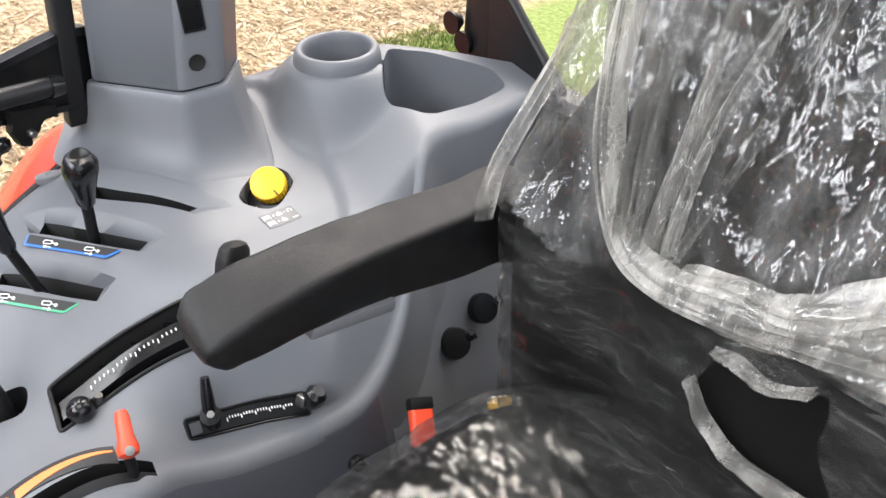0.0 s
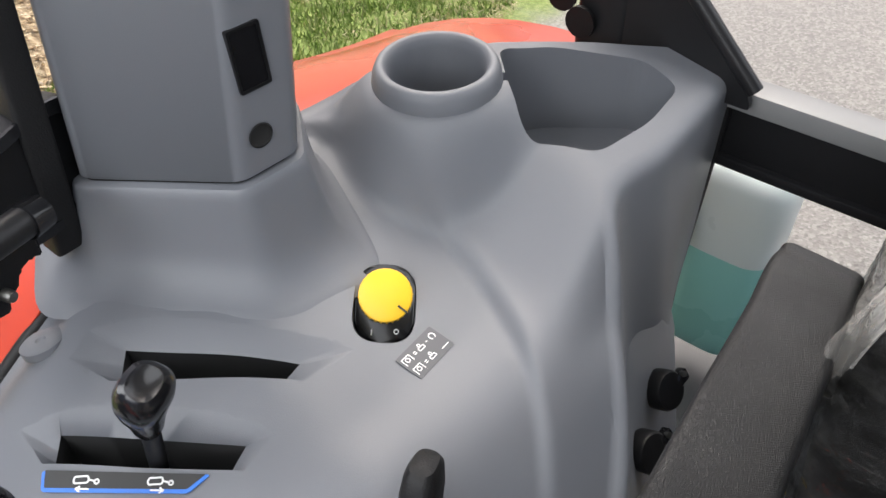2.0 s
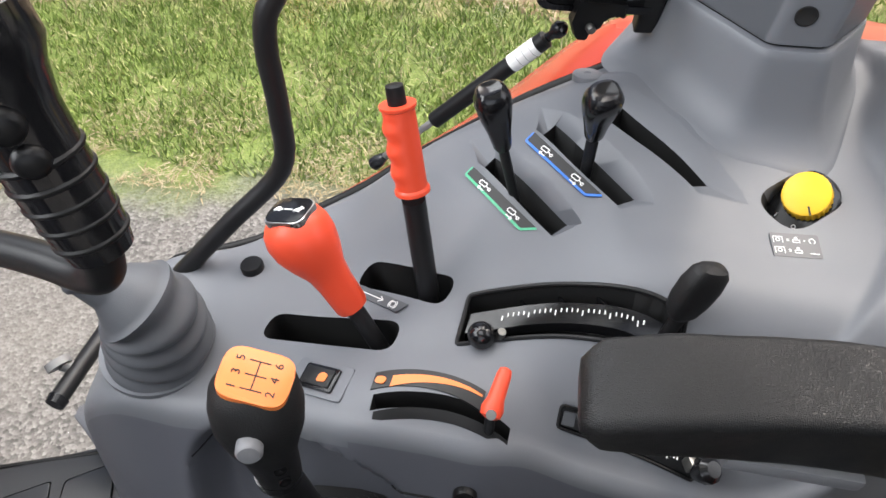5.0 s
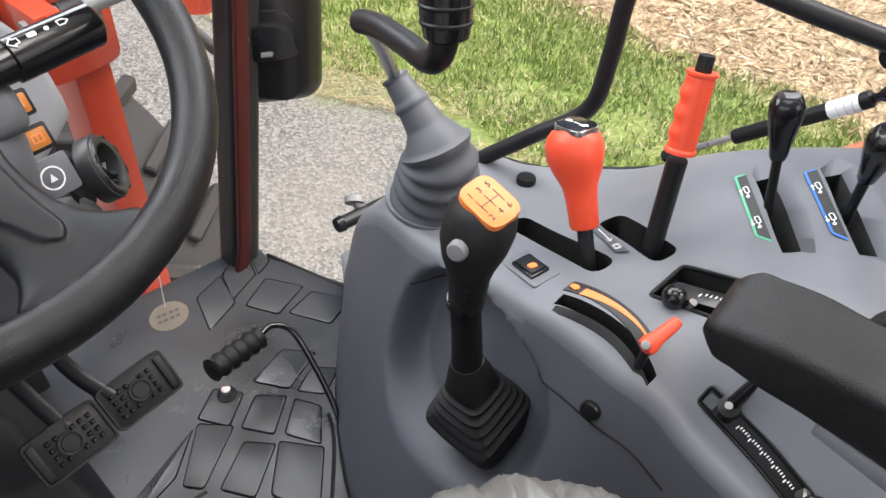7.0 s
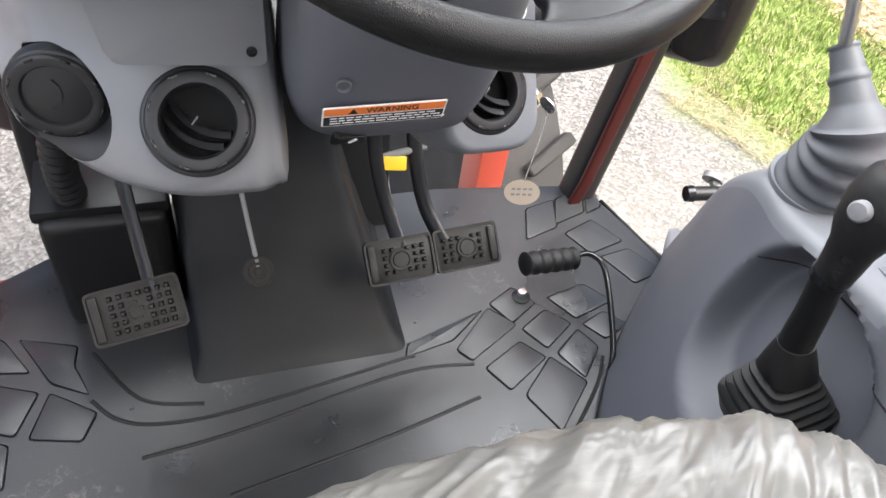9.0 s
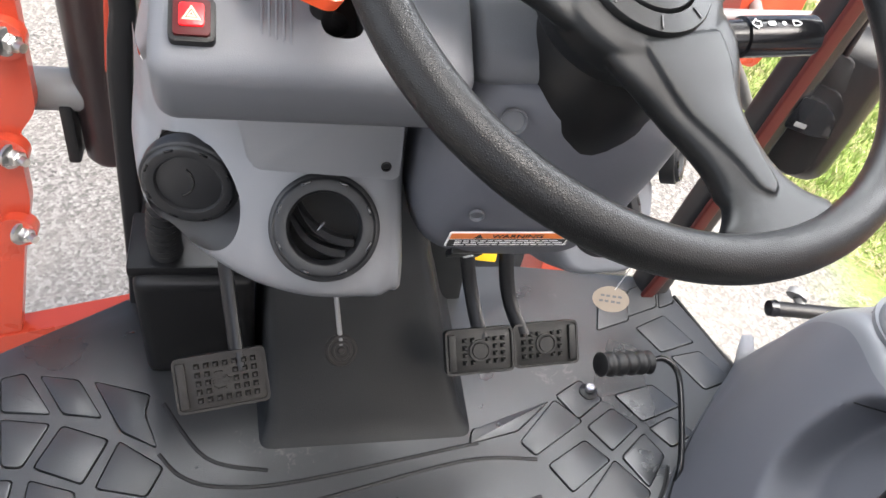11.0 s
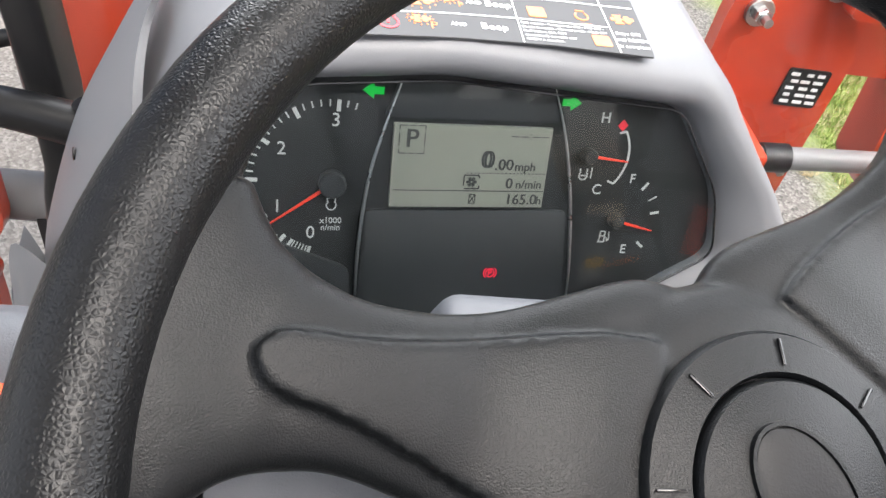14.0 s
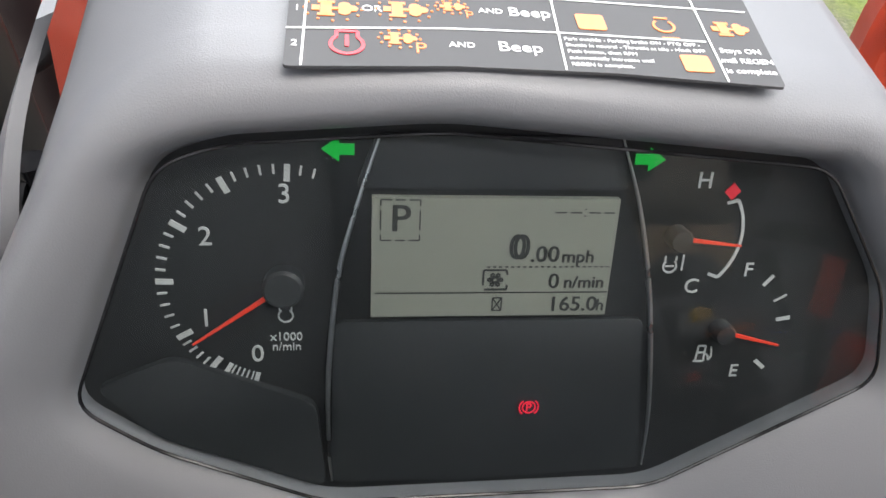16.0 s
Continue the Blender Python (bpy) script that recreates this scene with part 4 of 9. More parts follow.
# main shift lever with boot
shift = thing("gear_lever", (0.36, 0.085, 0.22), "black gear lever with orange shift pattern and rubber boot", "gear lever")
boot_n = Vector((-0.42, 0.05, 0.90)).normalized()
rows = []
prof = [(0.048, -0.030), (0.048, 0.0)]
for i in range(5):
    w = 0.048 - i * 0.0048
    prof += [(w - 0.002, 0.001 + i * 0.0125), (w + 0.001, 0.0045 + i * 0.0125), (w + 0.0005, 0.0075 + i * 0.0125), (w - 0.0065, 0.0105 + i * 0.0125)]
prof += [(0.026, 0.066), (0.0235, 0.082), (0.0205, 0.100), (0.0175, 0.115)]
top_c = Vector((0.356, 0.100, 0.340))
base_c = Vector((0.370, 0.088, 0.248))
for w, z in prof:
    t = max(0.0, z) / 0.115
    c = base_c.lerp(top_c, t)
    zz = boot_n.lerp((top_c - base_c).normalized(), t).normalized()
    f = frame_at(c, zz, (0.976, -0.04, 0))
    rows.append([f @ Vector((x, y, 0 if z > 0 else z)) for x, y in superellipse_plan(w, w, 40, 5.5 - 3.2 * t)])
part("boot", bm_grid(rows, closed_v=True, caps=True), RUBBER, shift, sharp=50)
part("shaft", bm_tube([(0.356, 0.100, 0.335), (0.3560, 0.1045, 0.380), (0.3525, 0.1085, 0.428)], [0.0170, 0.0158, 0.0158], 24), BLACK, shift)
part("collar", bm_tube([(0.3525, 0.1080, 0.424), (0.3525, 0.1083, 0.433)], 0.0185, 24), BLACK_GLOSS, shift)
hd = []
for z, a, b, ox, oy in ((0.418, 0.017, 0.018, 0, 0), (0.44, 0.0175, 0.020, 0, 0), (0.462, 0.0185, 0.022, -0.001, 0.0), (0.482, 0.022, 0.028, -0.001, 0.001), (0.505, 0.027, 0.034, 0.002, 0.0), (0.525, 0.029, 0.035, 0.007, -0.001), (0.542, 0.0265, 0.032, 0.010, -0.002), (0.553, 0.019, 0.024, 0.011, -0.003), (0.557, 0.006, 0.008, 0.011, -0.003)):
    z = 0.418 + (z - 0.418) * 0.87
    hd.append([(0.352 + ox + a * math.cos(2 * math.pi * j / 36), 0.1065 + oy + b * math.sin(2 * math.pi * j / 36), z + 0.013) for j in range(36)])
head = part("knob", bm_grid(hd, closed_v=True, caps=True), RUBBER, shift)
om = frame_at((0.3610, 0.0990, 0.5530), (-0.16, -0.24, 0.95), (-0.1, -1, 0))
plate = part("shift_plate", bm_prism(rect(0.050, 0.038, 0.013, 7), -0.006, 0.0012, om, 0.0008), ORANGE_INK, head, "orange shift pattern plate")
for ch, x, y in (("1", -1, -1), ("3", -1, 0), ("5", -1, 1), ("2", 1, -1), ("4", 1, 0), ("6", 1, 1)):
    part("numeral", bm_text(ch, 0.0088, om @ pose(x * 0.0135, y * 0.0105, 0.0013, 0, 0, 90)), BLACK_INK, plate)
part("pattern_line", strokes([[(-0.0075, y), (0.0075, y)] for y in (-0.0105, 0.0, 0.0105)] + [[(0, -0.0105), (0, 0.0105)]], 0.0009, om @ pose(0, 0, 0.0012), 0.0003), BLACK_INK, plate)
part("thumb_button", bm_lathe([(0.0095, -0.006), (0.0095, 0.002), (0.0075, 0.0045), (0.0005, 0.0055)], frame_at((0.3245, 0.1020, 0.5170), (-0.93, -0.25, 0.25)), 24), GREY_LIGHT, shift, "pale thumb button")
for z in (0.447, 0.465):
    part("screw", bm_lathe([(0.0048, -0.002), (0.0048, 0.001), (0.003, 0.0012), (0.0005, 0.0004)], frame_at((0.3365, 0.0945, z), (-0.80, -0.58, 0.1)), 16), BLACK_GLOSS, shift)

# parting line between the deck and the side panel
seam = []
for i in range(46):
    y = 0.235 - 0.36 * i / 45
    sec = console_section(y)
    q = sec[53]
    seam.append((q.x - 0.0002, q.y, q.z))
part("parting_line", bm_tube(seam, 0.0012, 6), BLACK_VOID, console, "dark parting line")

# rocker switch on the deck
rs = on_deck(0.4515, 0.0985, (-0.30, -0.95), 0.0)
rock = thing("rocker_switch", rs, "black rocker switch with an orange lamp symbol", "switch")
part("surround", bm_prism(rect(0.062, 0.034, 0.004), -0.004, 0.0014, rs, 0.001), GREY, rock)
part("frame", bm_prism(rect(0.038, 0.0235, 0.002), 0.0, 0.004, rs, 0.001), BLACK_GLOSS, rock)
part("rocker", bm_prism(rect(0.030, 0.0170, 0.001), 0.004, 0.0065, rs @ pose(0, 0, 0, 0, 3, 0), 0.0008), BLACK, rock)
part("symbol", bm_prism(round_poly([(0.001, -0.005), (0.010, -0.004), (0.011, 0.003), (0.005, 0.005), (0.001, 0.002)], 0.002), 0.0064, 0.0072, rs), ORANGE_INK, rock)

# implement joystick with ribbed gaiter
joy = thing("joystick", (0.452, 0.240, 0.375), "loader joystick with grey ribbed gaiter and black grip", "joystick")
axis = smooth_path([(0.497, 0.277, 0.362), (0.494, 0.271, 0.395), (0.489, 0.263, 0.430), (0.486, 0.263, 0.458), (0.484, 0.279, 0.484), (0.482, 0.302, 0.508), (0.4795, 0.327, 0.533)], 14)
pts, rad = [], []
for i, q in enumerate(axis):
    t = i / (len(axis) - 1)
    pts.append(q)
    if t < 0.56:
        base_r = 0.0535 - 0.0135 * t / 0.56 + 0.0034 * math.cos(2 * math.pi * 5 * t / 0.56)
    else:
        k = (t - 0.56) / 0.44
        base_r = 0.0400 - 0.0165 * min(1.0, k / 0.30) - 0.0100 * max(0.0, (k - 0.30) / 0.70)
        base_r += 0.0022 * (abs(k - 0.62) < 0.035) + 0.0020 * (k > 0.93)
    rad.append(base_r)
part("gaiter", bm_tube(pts, rad, 40), GAITER, joy, "grey ribbed rubber gaiter", sharp=60)
part("gaiter_plate", bm_prism(ellipse(0.058, 0.058, 40), -0.003, 0.003, on_deck(0.497, 0.277, (1, 0), 0.0), 0.002), GREY, joy)
part("rod", bm_tube([(0.4800, 0.325, 0.531), (0.436, 0.302, 0.592), (0.392, 0.279, 0.645)], 0.0075, 16), STEEL, joy, "bright steel rod")
bar = smooth_path([(0.388, 0.282, 0.6440), (0.380, 0.250, 0.6530), (0.366, 0.205, 0.6590), (0.352, 0.168, 0.6640), (0.345, 0.150, 0.6780), (0.347, 0.146, 0.6990)], 6)
part("crank", bm_tube(bar, 0.0112, 18), BLACK, joy)
grip = []
gx0, gx1 = Vector((0.347, 0.146, 0.690)), Vector((0.362, 0.172, 0.835))
for i, (r1, r2) in enumerate(((0.012, 0.012), (0.0165, 0.018), (0.0185, 0.021), (0.0195, 0.0225), (0.0195, 0.0235), (0.020, 0.025), (0.0225, 0.030), (0.0265, 0.036), (0.0265, 0.036), (0.018, 0.025))):
    t = (0, 0.02, 0.12, 0.28, 0.45, 0.6, 0.72, 0.8, 0.93, 1.0)[i]
    f = frame_at(gx0.lerp(gx1, t), gx1 - gx0, (1, 0, 0))
    grip.append([f @ Vector((r1 * math.cos(2 * math.pi * j / 28), r2 * math.sin(2 * math.pi * j / 28), 0)) for j in range(28)])
gp = part("grip", bm_grid(grip, closed_v=True, caps=True), BLACK_GLOSS, joy)
for z, r in ((0.803, 0.0085), (0.782, 0.0085), (0.762, 0.0075)):
    part("button", bm_lathe([(r + 0.0015, -0.006), (r + 0.0015, 0.002), (r, 0.0045), (r * 0.6, 0.006), (0.0005, 0.0062)], frame_at((0.338, 0.148 + (z - 0.76) * 0.2, z), (-0.85, -0.50, 0.12)), 20), BLACK, gp)
for k in range(5):
    f = frame_at(gx0.lerp(gx1, 0.10 + 0.085 * k), gx1 - gx0, (1, 0, 0))
    part("finger_rib", bm_tube([f @ Vector(((0.0172 + 0.0006 * k) * math.cos(a), (0.0196 + 0.0007 * k) * math.sin(a), 0)) for a in [2 * math.pi * j / 28 for j in range(28)]], 0.0022, 8, closed=True), BLACK, gp)

# fasteners, blanking caps and sockets on the console
cap = part("blanking_cap", bm_lathe([(0.0125, -0.004), (0.0125, 0.007), (0.0115, 0.0085), (0.0005, 0.009)], on_deck(0.603, 0.212, (1, 0)), 24), BLACK, console, "black round blanking cap")
part("screw_cover", bm_lathe([(0.0155, -0.004), (0.0155, 0.002), (0.0135, 0.0035), (0.004, 0.0035), (0.0025, 0.002), (0.0005, 0.002)], frame_at((0.765, -0.135, deck_z(0.765, -0.135) - 0.001), (0.25, -0.05, 0.95)), 24), GREY, console)
part("side_bolt", bm_lathe([(0.0105, -0.008), (0.0105, 0.004), (0.009, 0.007), (0.0005, 0.008)], frame_at((0.374, -0.037, 0.367), (-0.95, 0, 0.3)), 18), BLACK, console, "black side fixing bolt")
part("side_bolt", bm_lathe([(0.0095, -0.010), (0.0095, 0.004), (0.008, 0.007), (0.0005, 0.008)], frame_at((0.480, -0.538, 0.341), (-0.98, 0.1, 0.1)), 18), BLACK, console)
part("side_bolt", bm_lathe([(0.0095, -0.008), (0.0095, 0.004), (0.008, 0.007), (0.0005, 0.008)], frame_at((0.362, -0.252, 0.305), (-0.95, 0, 0.3)), 18), BLACK, console)
panel_rows = []
for y, x0, z0, x1, z1 in ((-0.31, 0.335, 0.15, 0.380, 0.325), (-0.38, 0.350, 0.15, 0.425, 0.345), (-0.46, 0.385, 0.15, 0.485, 0.40), (-0.56, 0.41, 0.13, 0.498, 0.40), (-0.64, 0.45, 0.10, 0.495, 0.30)):
    panel_rows.append([(x0, y, 0.0), (x0, y, z0), ((x0 * 2 + x1) / 3, y, z0 + (z1 - z0) * 0.45), ((x0 + 2 * x1) / 3, y, z0 + (z1 - z0) * 0.8), (x1, y, z1), (x1 + 0.05, y, z1), (x1 + 0.05, y, 0.0)])
outlet = thing("socket_panel", (0.42, -0.45, 0.0), "grey side panel with capped power sockets", "socket panel")
part("panel", bm_grid(panel_rows, closed_v=True, caps=True), GREY, outlet)
for at, lab in (((0.422, -0.446, 0.312), "black capped power socket"), ((0.440, -0.510, 0.320), "black capped power socket")):
    m = frame_at(at, (-0.80, 0.10, 0.58), (0, -1, 0))
    so = part("socket", bm_lathe([(0.020, -0.006), (0.020, 0.008), (0.018, 0.011), (0.0145, 0.0115), (0.0005, 0.0118)], m, 28), BLACK, outlet, lab)
    part("hinge", bm_box((0.016, 0.012, 0.010), m @ pose(0.020, 0, 0.007), 0.002), BLACK_GLOSS, so)
    part("hinge_pin", bm_lathe([(0.003, -0.002), (0.003, 0.003), (0.0005, 0.003)], m @ pose(0.021, 0.004, 0.012), 10), DULL, so)
buckle = thing("seat_belt_buckle", (0.335, -0.33, 0.30), "red seat belt buckle on a black strap", "buckle")
bkm = frame_at((0.340, -0.326, 0.326), (-0.62, 0.05, 0.78), (0.80, -0.50, 0.62))
part("body", bm_box((0.044, 0.026, 0.016), bkm, 0.005, 3), RED, buckle)
part("release", bm_box((0.014, 0.027, 0.018), bkm @ pose(0.024, 0, 0), 0.003), BLACK, buckle)
part("strap", bm_tube([bkm @ Vector((-0.025, 0, 0)), (0.315, -0.31, 0.29), (0.305, -0.30, 0.22)], 0.012, 10, squash=0.35), BLACK, buckle)

# ---- cab floor and pedals ----
floor_outline = [(-0.62, 0.58), (-0.43, 0.70), (-0.25, 0.765), (0.22, 0.765), (0.50, 0.735), (0.575, 0.50), (0.64, 0.25), (0.66, -0.95), (-0.66, -0.95), (-0.70, -0.2)]
GROOVES, BLOCKS = [], []


def shrink(poly, k):
    c = Vector((sum(p[0] for p in poly) / len(poly), sum(p[1] for p in poly) / len(poly)))
    return [tuple(c + (Vector(p) - c).normalized() * ((Vector(p) - c).length + k)) for p in poly]


def mat_block(poly):
    GROOVES.append(bm_prism(round_poly(shrink(poly, 0.0), 0.007, 3), -0.006, 0.02))
    BLOCKS.append(bm_prism(round_poly(shrink(poly, -0.0030), 0.006, 3), -0.008, 0.0016, None, 0.0010, 2))


for block in (((0.365, 0.686), (0.335, 0.606), (0.406, 0.627), (0.428, 0.702)), ((0.43, 0.702), (0.404, 0.635), (0.473, 0.657), (0.497, 0.727)),
              ((0.502, 0.726), (0.474, 0.653), (0.512, 0.666), (0.521, 0.707)), ((0.41, 0.611), (0.437, 0.553), (0.512, 0.574), (0.478, 0.639)),
              ((0.45, 0.546), (0.483, 0.473), (0.548, 0.492), (0.513, 0.556)), ((0.318, 0.475), (0.348, 0.421), (0.427, 0.446), (0.394, 0.492)),
              ((0.353, 0.411), (0.379, 0.373), (0.431, 0.396), (0.401, 0.43))):
    mat_block(block)
for block in (((0.219, 0.479), (0.244, 0.432), (0.299, 0.467), (0.271, 0.508)), ((0.253, 0.42), (0.28, 0.374), (0.34, 0.415), (0.307, 0.452)),
              ((0.29, 0.365), (0.316, 0.311), (0.363, 0.362), (0.344, 0.404)), ((0.172, 0.361), (0.197, 0.314), (0.274, 0.361), (0.244, 0.399)),
              ((0.214, 0.303), (0.244, 0.234), (0.318, 0.306), (0.279, 0.363)), ((0.14, 0.401), (0.158, 0.376), (0.252, 0.43), (0.217, 0.473)),
              ((0.072, 0.428), (0.062, 0.403), (0.144, 0.419), (0.208, 0.47))):
    mat_block(block)
for block in (((-0.577, 0.555), (-0.547, 0.563), (-0.501, 0.49), (-0.565, 0.497)), ((-0.528, 0.557), (-0.476, 0.548), (-0.436, 0.48), (-0.488, 0.489)),
              ((-0.457, 0.544), (-0.378, 0.517), (-0.382, 0.483), (-0.362, 0.428), (-0.412, 0.457)), ((-0.563, 0.488), (-0.499, 0.477), (-0.522, 0.411), (-0.547, 0.414)),
              ((-0.486, 0.474), (-0.423, 0.447), (-0.448, 0.382), (-0.511, 0.411)), ((-0.412, 0.445), (-0.351, 0.4), (-0.369, 0.358), (-0.434, 0.376)),
              ((-0.58, 0.402), (-0.528, 0.397), (-0.53, 0.33), (-0.585, 0.335)), ((-0.512, 0.396), (-0.453, 0.374), (-0.454, 0.31), (-0.512, 0.325))):
    mat_block(block)
floor = solid("floor", cut_with(bm_prism(list(reversed(floor_outline)), -0.05, 0.0, bevel=0.006), GROOVES), [MAT_WORN, RUBBER], "black rubber cab floor mat with moulded blocks", "floor", kind="structure")
for b in BLOCKS:
    part("mat_block", b, MAT_WORN, floor)
for pts in (((-0.36, 0.42), (-0.33, 0.385), (-0.28, 0.366), (-0.18, 0.366), (0.055, 0.402), (0.07, 0.403)), ((-0.30, 0.32), (-0.17, 0.335), (0.05, 0.378), (0.16, 0.372)), ((-0.20, 0.245), (0.0, 0.28), (0.15, 0.315)), ((0.25, 0.22), (0.33, 0.30), (0.36, 0.345)), ((0.52, 0.685), (0.56, 0.52)), ((-0.36, 0.50), (-0.30, 0.41), (-0.22, 0.385))):
    part("mat_ridge", bm_tube(smooth_path([(x, y, -0.0017) for x, y in pts], 6), 0.0036, 8), RUBBER, floor)
side_trim = smooth_path([(0.272, 0.19, 0.012), (0.305, 0.245, 0.012), (0.382, 0.345, 0.012), (0.485, 0.445, 0.012)], 6)
solid("trim", bm_tube(side_trim, 0.006, 10), RUBBER, "black rubber edge trim along the console foot", "trim", kind="structure")

# scuffs of dried mud lie in the mat's own colour; the raised tunnel carries the same mat in a darker, shaded copy
tunnel_rows = []
for z, y, xl, xr in ((-0.002, 0.412, -0.232, 0.072), (0.003, 0.424, -0.228, 0.066), (0.010, 0.434, -0.224, 0.060), (0.022, 0.447, -0.220, 0.054), (0.10, 0.52, -0.222, 0.030), (0.19, 0.592, -0.228, 0.006), (0.24, 0.625, -0.228, 0.000), (0.40, 0.655, -0.225, 0.0), (0.52, 0.66, -0.22, 0.0)):
    tunnel_rows.append([(x, yy, z) for x, yy in round_poly([(xl, y), (xr, y), (xr + 0.02, 0.80), (xl - 0.02, 0.80)], 0.018, 4)])
solid("floor_tunnel", bm_grid(tunnel_rows, closed_v=True, caps=True), MAT, "rubber-covered tunnel rising under the dashboard", "floor tunnel", kind="structure", sharp=60)
solid("wall_front", bm_box((0.125, 0.03, 0.52), pose(0.045, 0.735, 0.23, -8), 0.008), MAT, "black rubber-covered lower front panel behind the pedals", "wall", kind="structure")
duct = thing("heater_duct", (-0.31, 0.62, 0.0), "black plastic heater duct beside the tunnel", "duct")
part("duct_body", bm_box((0.150, 0.16, 0.215), pose(-0.312, 0.625, 0.1075, 6), 0.018, 3), BLACK, duct)
part("duct_top", bm_box((0.162, 0.10, 0.02), pose(-0.312, 0.60, 0.213, 4), 0.006, 2), BLACK, duct)
hose_path = smooth_path([(-0.345, 0.58, 0.215), (-0.345, 0.565, 0.27), (-0.335, 0.55, 0.34), (-0.31, 0.53, 0.42)], 10)
part("corrugated_hose", bm_tube(hose_path, [0.021 if i % 2 else 0.018 for i in range(len(hose_path))], 16), RUBBER, duct)

PEDAL_N = Vector((0, -0.72, 0.69))
PEDAL_BLACK = material("black_pedal_rubber", (0.008, 0.008, 0.008), 0.5, spec=0.35, grain=0.4, grain_scale=500, vary=0.25, vary_scale=30)
PEDAL_RUBBER = material("worn_pedal_rubber", (0.011, 0.0095, 0.0085), 0.6, spec=0.4, grain=0.6, grain_scale=500, vary=0.3, vary_scale=30)


def pedal(name, at, w, h, arm, label, ring=True, flip=False, tilt=0.06):
    m = frame_at(at, PEDAL_N, (1, 0.02, tilt))
    t = thing(name, at, label, "pedal", "floor pedals")
    rubber = PEDAL_BLACK if ring else PEDAL_RUBBER
    pad = part("pad", bm_prism(rect(w, h, 0.008), -0.010, 0.0, m, 0.002), rubber, t)
    part("pad_edge", bm_ring(rect(w, h, 0.008), rect(w - 0.006, h - 0.006, 0.006), 0.0, 0.003, m), rubber, t)
    end = -1 if not flip else 1
    part("grip_bar", bm_box((0.010, h - 0.012, 0.005), m @ pose(end * (w / 2 - 0.009), 0, 0.002), 0.0015), rubber, t)
    nx, ny = int((w - 0.028) / 0.0105), int((h - 0.012) / 0.0098)
    studs = bmesh.new()
    for i in range(nx):
        for j in range(ny):
            x = -end * 0.006 + (i - (nx - 1) / 2) * 0.0105
            y = (j - (ny - 1) / 2) * 0.0098
            if ring and math.hypot(x, y) < 0.017:
                continue
            if not ring and abs(x) < 0.014 and abs(y) < 0.014:
                continue
            bmesh.ops.create_cone(studs, cap_ends=True, segments=4, radius1=0.0044, radius2=0.0022, depth=0.0060, matrix=m @ pose(x, y, 0.0030, 0, 0, 45))
    tagged(part("studs", studs, rubber, t, smooth=False), kind="stuff")
    if ring:
        part("ring", bm_lathe([(0.0150, 0.0), (0.0150, 0.003), (0.0135, 0.0035), (0.0120, 0.003), (0.0120, 0.001), (0.0105, 0.001), (0.0100, 0.0028), (0.0005, 0.003)], m, 28), rubber, t)
    else:
        part("mark", strokes([[(-0.006, 0.010), (-0.010, 0.004), (-0.010, -0.006), (-0.004, -0.010)], [(-0.006, 0.010), (0.002, 0.010)], [(-0.004, -0.010), (0.004, -0.009)], [(0.002, 0.002), (0.011, 0.001)], [(0.006, 0.005), (0.006, -0.003)]], 0.0022, m, 0.0025), rubber, t)
    path = smooth_path(arm, 8)
    part("arm", bm_tube(path, 0.011, 12, squash=0.55), FRAME, t)
    return t


pedal("clutch_pedal", (-0.274, 0.391, 0.197), 0.104, 0.064, [(-0.255, 0.402, 0.200), (-0.262, 0.44, 0.235), (-0.272, 0.50, 0.30), (-0.275, 0.55, 0.38), (-0.27, 0.58, 0.46)], "worn rubber clutch pedal on a black arm", ring=False, tilt=0.17)
pedal("brake_pedal", (0.052, 0.441, 0.170), 0.094, 0.060, [(0.056, 0.455, 0.175), (0.046, 0.50, 0.21), (0.036, 0.53, 0.26), (0.034, 0.56, 0.33), (0.034, 0.58, 0.46)], "black studded rubber brake pedal on a curved arm")
pedal("brake_pedal", (0.150, 0.452, 0.166), 0.094, 0.060, [(0.118, 0.462, 0.172), (0.100, 0.50, 0.205), (0.090, 0.53, 0.26), (0.088, 0.56, 0.33), (0.088, 0.58, 0.46)], "black studded rubber brake pedal on a curved arm", flip=True)
latch = thing("brake_latch", (0.058, 0.535, 0.26), "yellow latch plate joining the brake pedals", "latch")
part("plate", bm_box((0.040, 0.008, 0.019), pose(0.056, 0.531, 0.262, -30, 8, 0), 0.002), YELLOW, latch)
part("pin", bm_tube([(0.04, 0.537, 0.268), (0.105, 0.540, 0.278)], 0.005, 12), GREY_STEEL, latch)
disc = thing("tunnel_button", (-0.133, 0.435, 0.188), "ringed black foot button on a thin rod", "foot button")
dmx = frame_at((-0.133, 0.435, 0.188), (0.0, -0.75, 0.66), (1, 0, 0))
part("button", bm_lathe([(0.020, -0.004), (0.0205, 0.0), (0.0185, 0.0025), (0.0165, 0.0025), (0.0155, 0.0008), (0.0125, 0.0008), (0.0115, 0.0028), (0.0090, 0.0028), (0.0080, 0.001), (0.0050, 0.001), (0.0040, 0.0032), (0.0003, 0.0034)], dmx, 36), PEDAL_RUBBER, disc)
part("rod", bm_tube(smooth_path([(-0.133, 0.44, 0.192), (-0.140, 0.485, 0.245), (-0.148, 0.545, 0.33), (-0.15, 0.58, 0.44)], 6), 0.0032, 10), GREY_STEEL, disc)
bolt = thing("floor_bolt", (0.277, 0.482, 0.0), "bright bolt head with washer in the mat", "bolt")
part("washer", bm_lathe([(0.015, 0.0), (0.015, 0.003), (0.009, 0.006), (0.0005, 0.006)], Matrix.Translation((0.277, 0.482, 0.0)), 24), BLACK, bolt)
